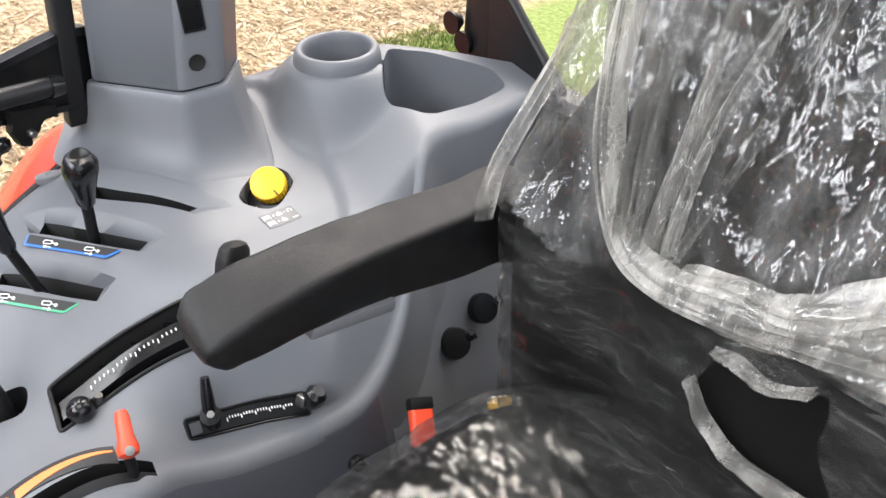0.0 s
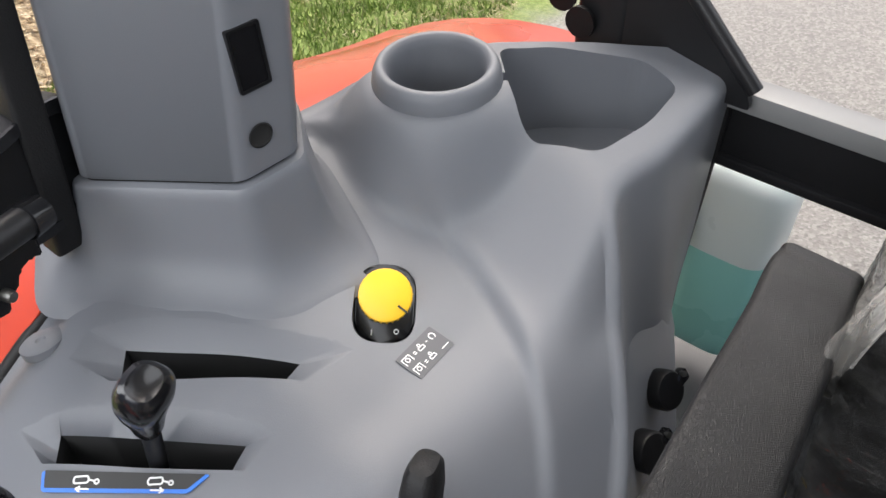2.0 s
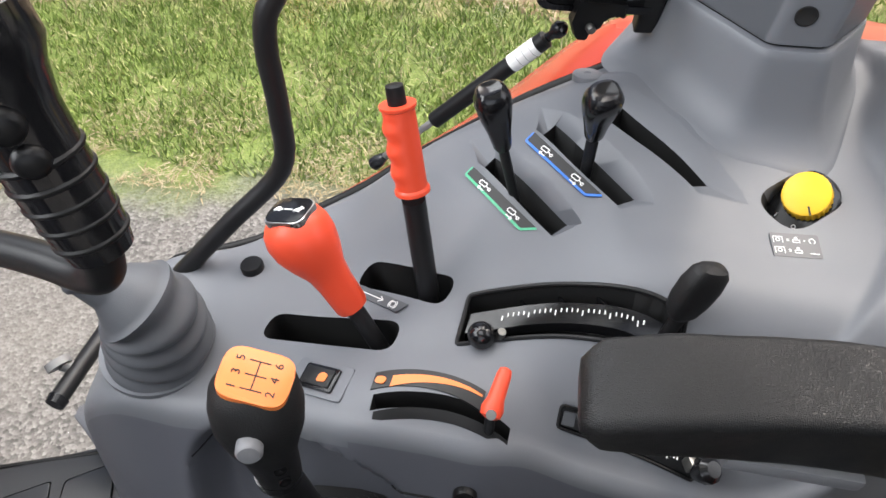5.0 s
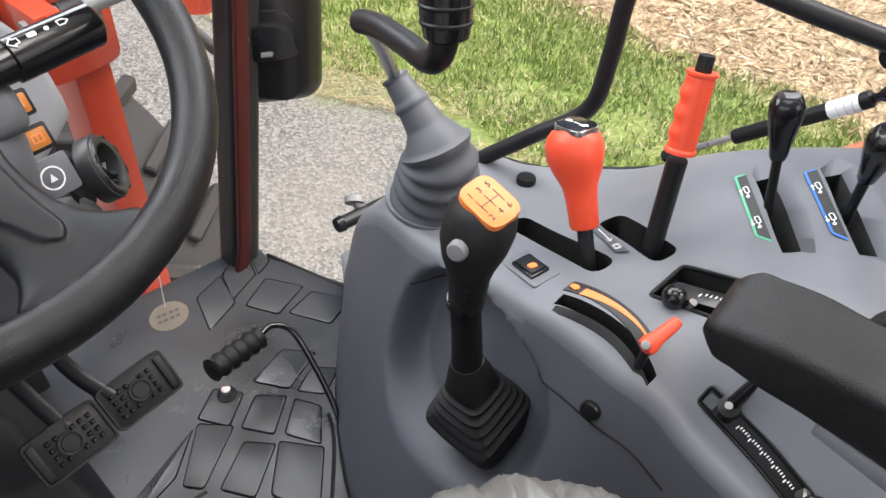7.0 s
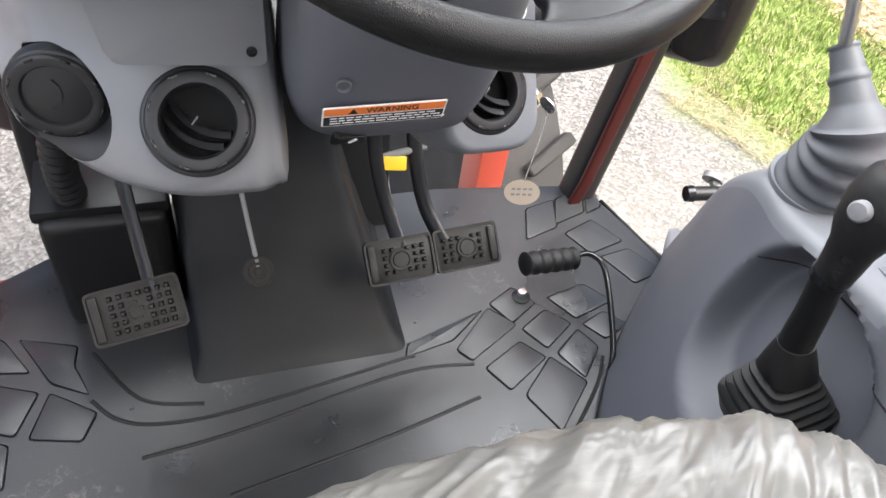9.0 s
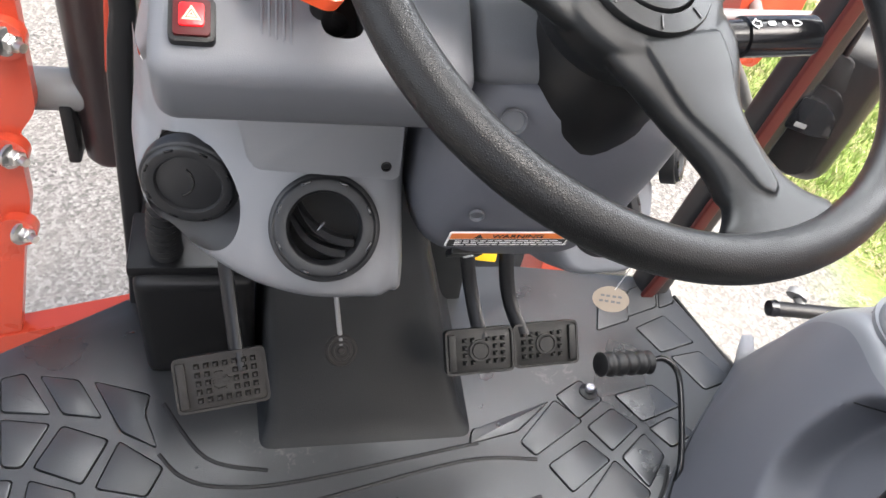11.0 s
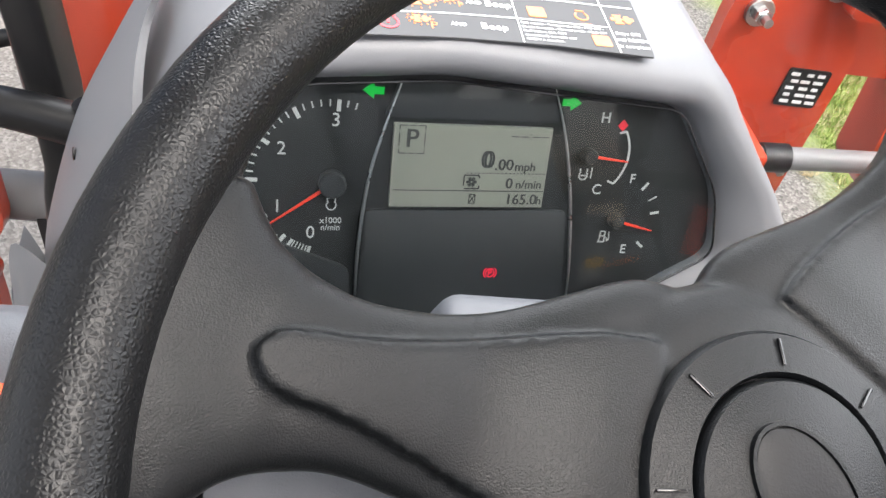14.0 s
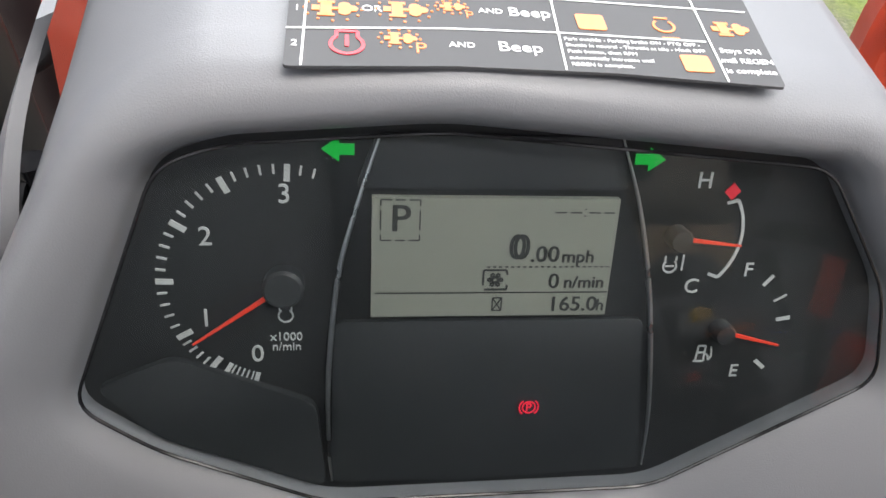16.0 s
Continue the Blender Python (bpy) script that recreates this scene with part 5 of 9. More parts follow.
part("head", bm_lathe([(0.0085, 0.005), (0.0085, 0.014), (0.0070, 0.016), (0.0005, 0.016)], Matrix.Translation((0.277, 0.482, 0.0)), 6), CHROME, bolt)
accel = thing("accelerator_pedal", (0.36, 0.32, 0.02), "black ribbed roller accelerator on a bent rod", "pedal", "floor pedals")
ra, rb = Vector((0.246, 0.450, 0.116)), Vector((0.338, 0.462, 0.100))
axis = [ra.lerp(rb, i / 40) for i in range(41)]
part("roller", bm_tube(axis, [0.0135 if i in (0, 40) else 0.0150 + 0.0035 * (0.5 + 0.5 * math.cos(2 * math.pi * i / 8)) for i in range(41)], 20), RUBBER, accel, "ribbed black rubber roller")
part("rod", bm_tube(smooth_path([(0.335, 0.462, 0.100), (0.362, 0.468, 0.100), (0.382, 0.455, 0.092), (0.385, 0.43, 0.078), (0.372, 0.37, 0.052), (0.358, 0.325, 0.032), (0.352, 0.310, 0.012)], 8), 0.0048, 12), BLACK_GLOSS, accel)

# ---- dashboard ----
dash = thing("dashboard", (0, 0.5, 0.4), "grey moulded dashboard with vents, switch pod and binnacle", "dashboard")
HUB_N = Vector((0.123, -0.449, 0.885)).normalized()
WHEEL_AT = frame_at((-0.0085, 0.249, 0.776), HUB_N, (1, 0, 0))
WHEEL_POSE = WHEEL_AT @ Matrix.Scale(0.969, 4)
HUB_POSE = WHEEL_POSE @ pose(-0.006, -0.003, -0.019) @ Matrix.Scale(0.97, 4)


def superellipse(cx, cy, a, b, n=48, e=3.2):
    out = []
    for i in range(n):
        t = 2 * math.pi * i / n
        c, s = math.cos(t), math.sin(t)
        out.append((cx + a * math.copysign(abs(c) ** (2 / e), c), cy + b * math.copysign(abs(s) ** (2 / e), s)))
    return out


# steering column cover: lower shell, upper shell and the black shroud under the wheel
def column_shell(levels):
    rows = []
    for z, y0, y1, xl, xr in levels:
        rows.append([(x, y, z) for x, y in superellipse((xl + xr) / 2, (y0 + y1) / 2, (xr - xl) / 2, (y1 - y0) / 2, 56, 3.6)])
    return bm_grid(rows, closed_v=True, caps=True)


cover = part("lower_column_cover", column_shell([
    (0.452, 0.385, 0.50, -0.06, 0.06), (0.456, 0.345, 0.50, -0.085, 0.07), (0.470, 0.318, 0.49, -0.096, 0.08), (0.50, 0.303, 0.47, -0.103, 0.085),
    (0.54, 0.284, 0.45, -0.105, 0.087), (0.60, 0.263, 0.42, -0.104, 0.088), (0.640, 0.252, 0.405, -0.102, 0.088), (0.662, 0.250, 0.39, -0.100, 0.087),
    (0.676, 0.258, 0.375, -0.098, 0.086), (0.680, 0.262, 0.365, -0.097, 0.085)]), GREY_DARK, dash, "dark grey lower column cover", sharp=60)
upper_profile = round_poly([(0.262, 0.679), (0.268, 0.698), (0.305, 0.725), (0.355, 0.727), (0.378, 0.69), (0.43, 0.60), (0.43, 0.50), (0.30, 0.66)], 0.012, 5)


def rounded_bar(profile, x0, x1, r):
    """A bar of a (y, z) profile from x0 to x1 with softly rounded ends."""
    n = len(profile)
    rows = []
    for side, x in ((1, x0), (-1, x1)):
        ring = []
        for k in range(6):
            a = math.pi / 2 * k / 5
            d, dx = r * (1 - math.sin(a)), r * (1 - math.cos(a))
            pts = []
            for i in range(n):
                p, q, s = Vector(profile[i]), Vector(profile[i - 1]), Vector(profile[(i + 1) % n])
                t = (s - q).normalized()
                pts.append((x + side * dx, *(p + Vector((-t.y, t.x)) * d * BAR_TURN)))
            ring.append(pts)
        rows += ring if side > 0 else list(reversed(ring))
    return bm_grid(rows, closed_v=True, caps=True)


def turn_of(profile):
    return 1 if sum(a[0] * b[1] - b[0] * a[1] for a, b in zip(profile, profile[1:] + profile[:1])) > 0 else -1


BAR_TURN = turn_of(upper_profile)
upper_bm = rounded_bar(upper_profile, -0.0985, 0.0865, 0.010)
part("upper_column_cover", upper_bm, GREY_MID, dash, sharp=55)
shroud_axis = [Vector((-0.006, 0.257, 0.765)) - Vector((0.0, -0.43, 0.90)) * d for d in (0.03, 0.045, 0.07, 0.10, 0.125)]
part("column_shroud", bm_tube(shroud_axis, [0.036, 0.046, 0.056, 0.061, 0.060], 40), BLACK, dash, "black conical column shroud")
for at, nrm, r in (((-0.071, 0.249, 0.660), (-0.25, -0.95, 0.2), 0.009), ((-0.067, 0.279, 0.55), (-0.1, -1, -0.2), 0.006)):
    m = frame_at(at, nrm, (1, 0, 0))
    part("screw_well", bm_lathe([(r * 1.05, -0.002), (r * 1.05, 0.0006), (r * 0.98, 0.0010), (r * 0.92, 0.0006), (r * 0.80, -0.0015), (0.0005, -0.0018)], m, 28), [GREY_MID], cover)

cs = frame_at((-0.052, 0.3225, 0.4655), (0.0, -0.80, -0.60), (1, 0.1, 0))
socket = part("diagnostic_socket", bm_prism(rect(0.030, 0.020, 0.002), -0.004, 0.0015, cs, 0.0008), BLACK, cover, "small black socket with a white tab")
part("socket_tab", bm_box((0.003, 0.012, 0.002), cs @ pose(0.004, 0, 0.002, 0, 0, -20), 0.0005), WHITE_INK, socket)

# warning label on the column cover
wm = frame_at((-0.028, 0.2930, 0.513), (0.0, -0.93, -0.36), (1, 0.10, 0.05))
label = part("warning_label", bm_prism(rect(0.108, 0.026, 0.002), 0, 0.0012, wm), WHITE_INK, cover, "orange and black warning label")
part("label_panel", bm_prism(rect(0.105, 0.0125, 0.001, cy=-0.0055), 0.0012, 0.0016, wm), BLACK_INK, label)
part("label_heading", bm_prism(rect(0.105, 0.0095, 0.001, cy=0.0070), 0.0012, 0.0016, wm), ORANGE_INK, label)
part("lettering", bm_text("WARNING", 0.0095, wm @ pose(0.006, 0.0070, 0.0017)), BLACK_INK, label)
tri_m = wm @ pose(-0.028, 0.0068, 0.0016)
part("warning_sign", bm_prism([(-0.004, -0.003), (0.004, -0.003), (0, 0.004)], 0, 0.0004, tri_m), BLACK_INK, label)
bars = bmesh.new()
random.seed(4)
for row in range(3):
    x = -0.047
    while x < 0.045:
        w = random.uniform(0.004, 0.011)
        bm_add(bars, bm_prism(rect(w, 0.0013, cx=x + w / 2, cy=-0.0015 - row * 0.0036), 0.0016, 0.0019, wm))
        x += w + 0.0016
part("print_bar", bars, WHITE_INK, label)

# switch pod beside the column
POD_N = Vector((0, -0.58, 0.82)).normalized()
POD = frame_at((-0.205, 0.2865, 0.7265), POD_N, (1, 0, 0))
profile = round_poly([(0.42, 0.56), (0.39, 0.64), (0.262, 0.640), (0.246, 0.665), (0.2375, 0.6925), (0.3145, 0.7460), (0.347, 0.712), (0.43, 0.58)], 0.0155, 6)
BAR_TURN = turn_of(profile)
pod_bm = rounded_bar(profile, -0.298, -0.1035, 0.014)
WIPER_AT = (-0.060, 0.0035)
LEVER_HOLE = (0.018, -0.006)
pod_cut = [bm_prism(rect(0.047, 0.029, 0.003, cx=WIPER_AT[0], cy=WIPER_AT[1]), -0.016, 0.03, POD),
           bm_prism(rect(0.026, 0.056, 0.0125, 6, cx=LEVER_HOLE[0], cy=LEVER_HOLE[1]), -0.035, 0.03, POD)]
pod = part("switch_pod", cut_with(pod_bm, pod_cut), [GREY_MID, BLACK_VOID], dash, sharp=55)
for k in range(5):
    x = -0.029 + k * 0.0042
    part("rib", bm_tube([POD @ Vector((x, y, z)) for y, z in ((0.026, -0.001), (0.02, 0.0008), (-0.030 - 0.0015 * k, 0.0008), (-0.036 - 0.0015 * k, -0.0008))], 0.0009, 8), GREY_MID, pod)
part("switch_frame", bm_ring(rect(0.0535, 0.0355, 0.005, cx=WIPER_AT[0], cy=WIPER_AT[1]), rect(0.0475, 0.0295, 0.005, cx=WIPER_AT[0], cy=WIPER_AT[1]), -0.001, 0.0011, POD), GREY_MID, pod)
wiper = part("wiper_switch", bm_prism(rect(0.040, 0.021, 0.002, cx=WIPER_AT[0], cy=WIPER_AT[1]), -0.014, -0.004, POD, 0.0015), BLACK, pod, "black three-way wiper rocker switch")
wm2 = POD @ pose(WIPER_AT[0], WIPER_AT[1] - 0.001, -0.004)
part("rocker", bm_prism(rect(0.030, 0.016, 0.0015), 0, 0.003, wm2, 0.0008), BLACK, wiper)
# grey paints in the reflection on the glossy black rocker end
part("rocker_end", bm_prism(rect(0.0095, 0.0165, 0.001, cx=0.0110), 0.0025, 0.0048, wm2 @ pose(0, 0, 0, 0, -5, 0), 0.0006), GREY_DARK, wiper, "rocker end, grey standing in for its reflection")
for dx in (-0.0095, 0.0, 0.0105):
    g = wm2 @ pose(dx, 0.0, 0.0032 if dx < 0.009 else 0.0061)
    part("wiper_symbol", strokes([arc(0, -0.0014, 0.0033, 40, 140, 6), [(0, -0.0018), (0.0009, 0.0014)], [(-0.0025, 0.0007), (-0.0015, -0.0020), (0.0015, -0.0020), (0.0025, 0.0007)]], 0.00038, g, 0.0003), GREY_STEEL, wiper)
hz = frame_at((-0.272, 0.2612, 0.7085), POD_N, (1, 0, 0))
hazard = part("hazard_switch", bm_prism(rect(0.0255, 0.0275, 0.004), -0.004, 0.0065, hz, 0.0022), BLACK, pod, "lit red hazard light switch")
part("bezel", bm_prism(rect(0.020, 0.0215, 0.002), 0.0065, 0.0085, hz, 0.001), material("dark_red_lens", (0.05, 0.002, 0.003), 0.45, spec=0.25), hazard)
part("lit_button", bm_prism(rect(0.0135, 0.0135, 0.0015, cy=0.001), 0.0085, 0.0100, hz, 0.0006), glowing("red_lit_button", (0.80, 0.004, 0.010), 0.8), hazard)
LIT = glowing("pale_lit_symbol", (1.0, 0.45, 0.30), 1.2)
tri_o, tri_i = [(-0.0052, -0.0035), (0.0052, -0.0035), (0.0, 0.0052)], [(-0.0036, -0.0026), (0.0036, -0.0026), (0.0, 0.0035)]
tri_b = [(-0.0024, -0.0018), (0.0024, -0.0018), (0.0, 0.0021)]
part("triangle", bm_ring(tri_o, tri_i, 0.0, 0.0005, hz @ pose(0, 0.001, 0.0100)), LIT, hazard)
part("triangle", bm_ring(tri_b, [(x * 0.45, y * 0.45) for x, y in tri_b], 0.0, 0.0005, hz @ pose(0, 0.001, 0.0100)), LIT, hazard)

# forward and reverse lever: an orange paddle on a stem through the pod
pm = frame_at((-0.2125, 0.2678, 0.7433), (0.474, -0.235, 0.848), (0.877, 0.196, -0.438))
shuttle = thing("shuttle_lever", (-0.187, 0.283, 0.724), "orange paddle of the forward-reverse shuttle lever", "lever")
paddle_poly = round_poly([(-0.0270, 0.0198), (-0.0265, -0.0158), (0.0195, -0.0150), (0.0285, -0.0095), (0.0330, 0.0085), (0.0270, 0.0150)], 0.004, 5)
ORANGE = material("orange_moulded_plastic", (0.85, 0.105, 0.030), 0.34, grain=0.08, vary=0.04)
paddle = part("paddle", bm_prism(paddle_poly, -0.0085, 0.0, pm, 0.0030, 3), ORANGE, shuttle)
part("stem", bm_tube([pm @ Vector((0.020, -0.002, -0.009)), pm @ Vector((0.026, -0.004, -0.022)), POD @ Vector((0.018, -0.010, -0.03))], 0.0075, 14), BLACK, shuttle)
for ch, yy in (("F", 0.0115), ("N", 0.0015), ("R", -0.0085)):
    part("letter", bm_text(ch, 0.0095, pm @ pose(-0.0185, yy, 0.0002)), BLACK_INK, paddle)
part("badge", bm_prism(rect(0.0215, 0.0090, 0.0044, 6, cx=0.0010, cy=0.001), 0.0, 0.0004, pm), BLACK_INK, paddle)
part("letter", bm_text("LIFT", 0.0074, pm @ pose(0.0010, 0.001, 0.0006)), ORANGE, paddle)
part("arrow", bm_prism([(-0.0035, 0.0080), (0.0045, 0.0080), (0.0005, 0.0132)], 0.0, 0.0004, pm), BLACK_INK, paddle)
part("arrow", bm_prism([(-0.0035, -0.0060), (0.0005, -0.0112), (0.0045, -0.0060)], 0.0, 0.0004, pm), BLACK_INK, paddle)


# left vent housing under the pod
def housing(xs, side, z_low, y_of, top_of, mirror=1, turn_in=(0.86, 0.06)):
    rows = []
    for x in xs:
        row = []
        top = top_of(x)
        zl = z_low(x)
        for j in range(26):
            t = j / 25
            z = top + (zl - top) * t
            under = turn_in[1] * step(turn_in[0], 1.0, t) ** 2
            row.append((x * mirror, y_of(t) + side(x) + under, z))
        back = y_of(0.0) + side(x) + 0.02
        row.append((x * mirror, max(0.47, back), max(zl + 0.012, 0.46)))
        row.append((x * mirror, max(0.43, back), max(zl + 0.02, min(0.50, top - 0.02))))
        row.append((x * mirror, max(0.402, back), top - 0.06))
        rows.append(row)
    return bm_grid(rows, closed_v=True, caps=True)


left_side = curve([-0.350, -0.342, -0.32, -0.29, -0.25, -0.20, -0.15, -0.120, -0.106, -0.101], [0.17, 0.125, 0.082, 0.058, 0.026, 0.004, 0.0, 0.004, 0.022, 0.06])
left_low = curve([-0.35, -0.335, -0.31, -0.287, -0.25, -0.20, -0.13, -0.10], [0.472, 0.451, 0.436, 0.427, 0.421, 0.418, 0.419, 0.423])
left_front = curve([0.0, 0.3, 0.5, 0.65, 0.8, 0.9, 1.0], [0.378, 0.368, 0.357, 0.333, 0.312, 0.304, 0.308])
vent_xs = [-0.350 + 0.249 * i / 60 for i in range(61)]
L_VENT = ((-0.180, 0.3265, 0.4935), (-0.10, -0.80, 0.60))
O_VENT = ((-0.2935, 0.396, 0.4835), (-0.163, -0.985, 0.047))
R_VENT = ((0.101, 0.367, 0.476), (0.15, -0.82, 0.55))
S_VENT = ((0.176, 0.405, 0.527), (0.78, -0.52, 0.35))


def vent_hole(v, r):
    return bm_prism(ellipse(r, r, 40), -0.028, 0.05, frame_at(v[0], v[1], (1, 0, 0)))


def dish_cutter():
    m = frame_at(*O_VENT, (1, 0, 0))
    rows = []
    for out, r, dx, dy in ((-0.028, 0.0436, 0, 0), (-0.004, 0.0436, 0, 0), (0.0, 0.0455, 0.0, 0.0), (0.012, 0.0462, 0.001, 0.0), (0.030, 0.0475, 0.003, 0.0), (0.10, 0.0485, 0.005, 0.002)):
        rows.append([m @ Vector((dx + r * math.cos(a), dy + r * math.sin(a), out)) for a in [2 * math.pi * k / 56 for k in range(56)]])
    return bm_grid(rows, closed_v=True, caps=True)


vent_house = part("vent_housing", cut_with(housing(vent_xs, left_side, left_low, left_front, lambda x: 0.645 - 0.10 * step(-0.116, -0.104, x) - 0.09 * step(-0.300, -0.335, x), turn_in=(0.94, 0.025)), [vent_hole(L_VENT, 0.0452), dish_cutter()]), [GREY_LIGHT, GREY_LIGHT], dash, "pale grey vent housing", sharp=60)
gm = frame_at((-0.185, 0.3570, 0.575), (0.0, -0.985, 0.17), (1, 0, 0))
lid = part("access_lid", bm_prism(round_poly([(-0.075, 0.05), (-0.058, -0.030), (-0.050, -0.036), (0.066, -0.043), (0.066, 0.05)], 0.005, 4), -0.006, 0.0075, gm, 0.003), GREY_LIGHT, vent_house)
part("screw", bm_lathe([(0.0045, 0.0), (0.0045, 0.001), (0.003, 0.0015), (0.0028, 0.0002), (0.0004, 0.0)], gm @ pose(0.054, -0.030, 0.0078), 20), BLACK, lid)


def round_vent(at, normal, r, parent, closed=False, squash=1.0, turn=0.0, label="black round swivelling air vent"):
    m = frame_at(at, normal, (1, 0, 0)) @ pose(0, 0, 0, 0, 0, turn) @ Matrix.Diagonal((1, squash, 1, 1))
    v = part("air_vent", bm_lathe([(r * 1.08, -0.012), (r * 1.08, 0.001), (r * 1.05, 0.0025), (r, 0.003), (r * 0.97, 0.0055), (r * 0.92, 0.0065), (r * 0.74, 0.0055), (r * 0.70, 0.003), (r * 0.68, -0.012)], m, 56, cap=False), VENT, parent, label)
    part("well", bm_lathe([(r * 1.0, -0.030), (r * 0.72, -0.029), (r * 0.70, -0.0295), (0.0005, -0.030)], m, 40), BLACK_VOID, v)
    for k in range(8):
        a = 2 * math.pi * (k + 0.5) / 8
        part("notch", bm_box((0.0085, 0.0022, 0.0014), m @ pose(r * 0.93 * math.cos(a), r * 0.93 * math.sin(a), 0.0062, 0, 0, math.degrees(a) + 90), 0.0004), BLACK_GLOSS, v)
    if closed:
        part("shutter", bm_lathe([(r * 0.76, -0.002), (r * 0.74, 0.002), (r * 0.4, 0.0045), (0.0005, 0.0052)], m, 40), VENT, v)
        part("thumb_groove", bm_tube([m @ Vector((r * 0.42 * math.cos(radians(a)) - 0.012, r * 0.42 * math.sin(radians(a)) + 0.004, 0.0045)) for a in range(-70, 60, 12)], 0.0011, 8), BLACK_GLOSS, v)
    else:
        for off, tilt in ((-0.36, 28), (0.06, 30)):
            rows = []
            h = r * 0.70
            for i in range(15):
                t = -1 + 2 * i / 14
                w = math.sqrt(max(0.02, 1 - (off + 0.12) ** 2))
                x = t * h * w
                bend = -0.35 * h * (1 - t * t)
                rows.append([m @ Vector((x * 0.80 + (off * h + bend) * 0.55, -x * 0.60 + (off * h + bend) * 0.75 + q * 0.2 * h, p)) for q, p in ((0, 0.0005), (1, -0.004), (1.25, -0.024), (0.9, -0.024), (-0.2, -0.003))])
            part("vane", bm_grid(rows, closed_v=True, caps=True), VENT, v)
        part("vane_tab", bm_box((0.009, 0.0016, 0.003), m @ pose(-0.003, 0.001, -0.0005, 0, 0, 50), 0.0005), GREY_DARK, v)
    return v


round_vent(*L_VENT, 0.0435, vent_house)
round_vent(*O_VENT, 0.0405, vent_house, closed=True)
edge_x = curve([0.49, 0.555, 0.600, 0.667, 0.72], [-0.362, -0.346, -0.329, -0.293, -0.262])
edge_y = curve([0.49, 0.555, 0.600, 0.667, 0.72], [0.575, 0.612, 0.620, 0.620, 0.620])
side_rows = []
for i in range(31):
    z = 0.515 + 0.200 * i / 30
    skin = []
    for j in range(19):
        d = 0.045 * (1 - 0.8 * step(0.63, 0.712, z)) * (j / 18) ** 1.5
        skin.append(Vector((edge_x(z) + d, edge_y(z) - 0.130 * (1 - math.exp(-d / 0.030)), z)))
    side_rows.append(skin + [p + Vector((0.004, 0.008, 0)) for p in reversed(skin)])
side = part("side_panel", bm_grid(side_rows, closed_v=True, caps=True), GREY_LIGHT, dash, "pale grey dash flank beside the switch pod", sharp=60)
part("screw", bm_lathe([(0.0045, 0.0), (0.0045, 0.001), (0.003, 0.0015), (0.0028, 0.0002), (0.0004, 0.0)], frame_at((edge_x(0.598) + 0.012, edge_y(0.598) - 0.130 * (1 - math.exp(-0.4)) - 0.001, 0.598), (-0.95, -0.30, 0.1)), 20), BLACK, side)

# right-hand housing: push buttons, two vents and the key
right_side = curve([0.075, 0.082, 0.10, 0.13, 0.165, 0.190, 0.20], [0.06, 0.012, 0.0, 0.004, 0.02, 0.055, 0.11])
right_low = curve([0.07, 0.10, 0.15, 0.20], [0.425, 0.408, 0.418, 0.47])
right_front = curve([0.0, 0.25, 0.5, 0.75, 0.9, 1.0], [0.350, 0.378, 0.402, 0.398, 0.388, 0.39])
right_xs = [0.075 + 0.125 * i / 36 for i in range(37)]
right_house = part("right_vent_housing", cut_with(housing(right_xs, right_side, right_low, right_front, lambda x: 0.655 - 0.11 * step(0.092, 0.078, x) - 0.06 * step(0.17, 0.20, x)), [vent_hole(R_VENT, 0.0500), vent_hole(S_VENT, 0.0325)]), [GREY, BLACK_VOID], dash, sharp=60)
vent_m = frame_at(*R_VENT, (1, 0, 0))
body_rows = []
for k, w in ((0.86, 0.001), (0.93, -0.0005), (0.98, -0.006), (1.0, -0.016), (1.0, -0.06), (0.93, -0.10), (0.80, -0.13)):
    body_rows.append([vent_m @ Vector((0.004 + x * k, -0.003 + y * k, w)) for x, y in rect(0.112, 0.118, 0.040, 8)])
vent_body = part("lower_vent_body", cut_with(bm_grid(body_rows, closed_v=True, caps=True), [vent_hole(R_VENT, 0.0415)]), [GREY, BLACK_VOID], right_house, sharp=60)
round_vent(*R_VENT, 0.040, vent_body)
round_vent(*S_VENT, 0.031, right_house, squash=0.95)
bt = frame_at((0.113, 0.3645, 0.610), (0.10, -0.88, 0.46), (1, 0.08, 0))
for yy in (0.026, -0.002):
    b1 = part("push_button", bm_prism(rect(0.023, 0.021, 0.002, cy=yy), -0.003, 0.004, bt, 0.001), BLACK, right_house, "amber-lit push button")
    part("lens", bm_prism(rect(0.017, 0.015, 0.0015, cy=yy), 0.004, 0.0055, bt, 0.0006), material("amber_lens", (0.42, 0.14, 0.012), 0.3, coat=0.3), b1)
    part("symbol", strokes([[(-0.004, yy - 0.003), (-0.004, yy + 0.003), (0.004, yy + 0.003), (0.004, yy - 0.003), (-0.004, yy - 0.003)], [(0, yy - 0.003), (0, yy + 0.003)]], 0.0009, bt @ pose(0, 0, 0.0055)), ORANGE_INK, b1)
tp = frame_at((0.122, 0.388, 0.552), (0.10, -0.90, 0.42), (1, 0.08, 0))
tb = part("blank_panel", bm_prism(rect(0.040, 0.034, 0.003), -0.002, 0.0025, tp, 0.001), GREY_DARK, right_house, "dark panel with a ringed triangle mark")
part("ring_mark", bm_ring(ellipse(0.0105, 0.0105, 28), ellipse(0.0090, 0.0090, 28), 0.0025, 0.003, tp), WHITE_INK, tb)
part("triangle_mark", bm_prism([(-0.0035, -0.003), (0.0035, -0.003), (0, 0.004)], 0.0025, 0.003, tp), WHITE_INK, tb)
key = thing("ignition_key", (0.192, 0.43, 0.42), "steel ignition key with a paper tag on a wire", "key")
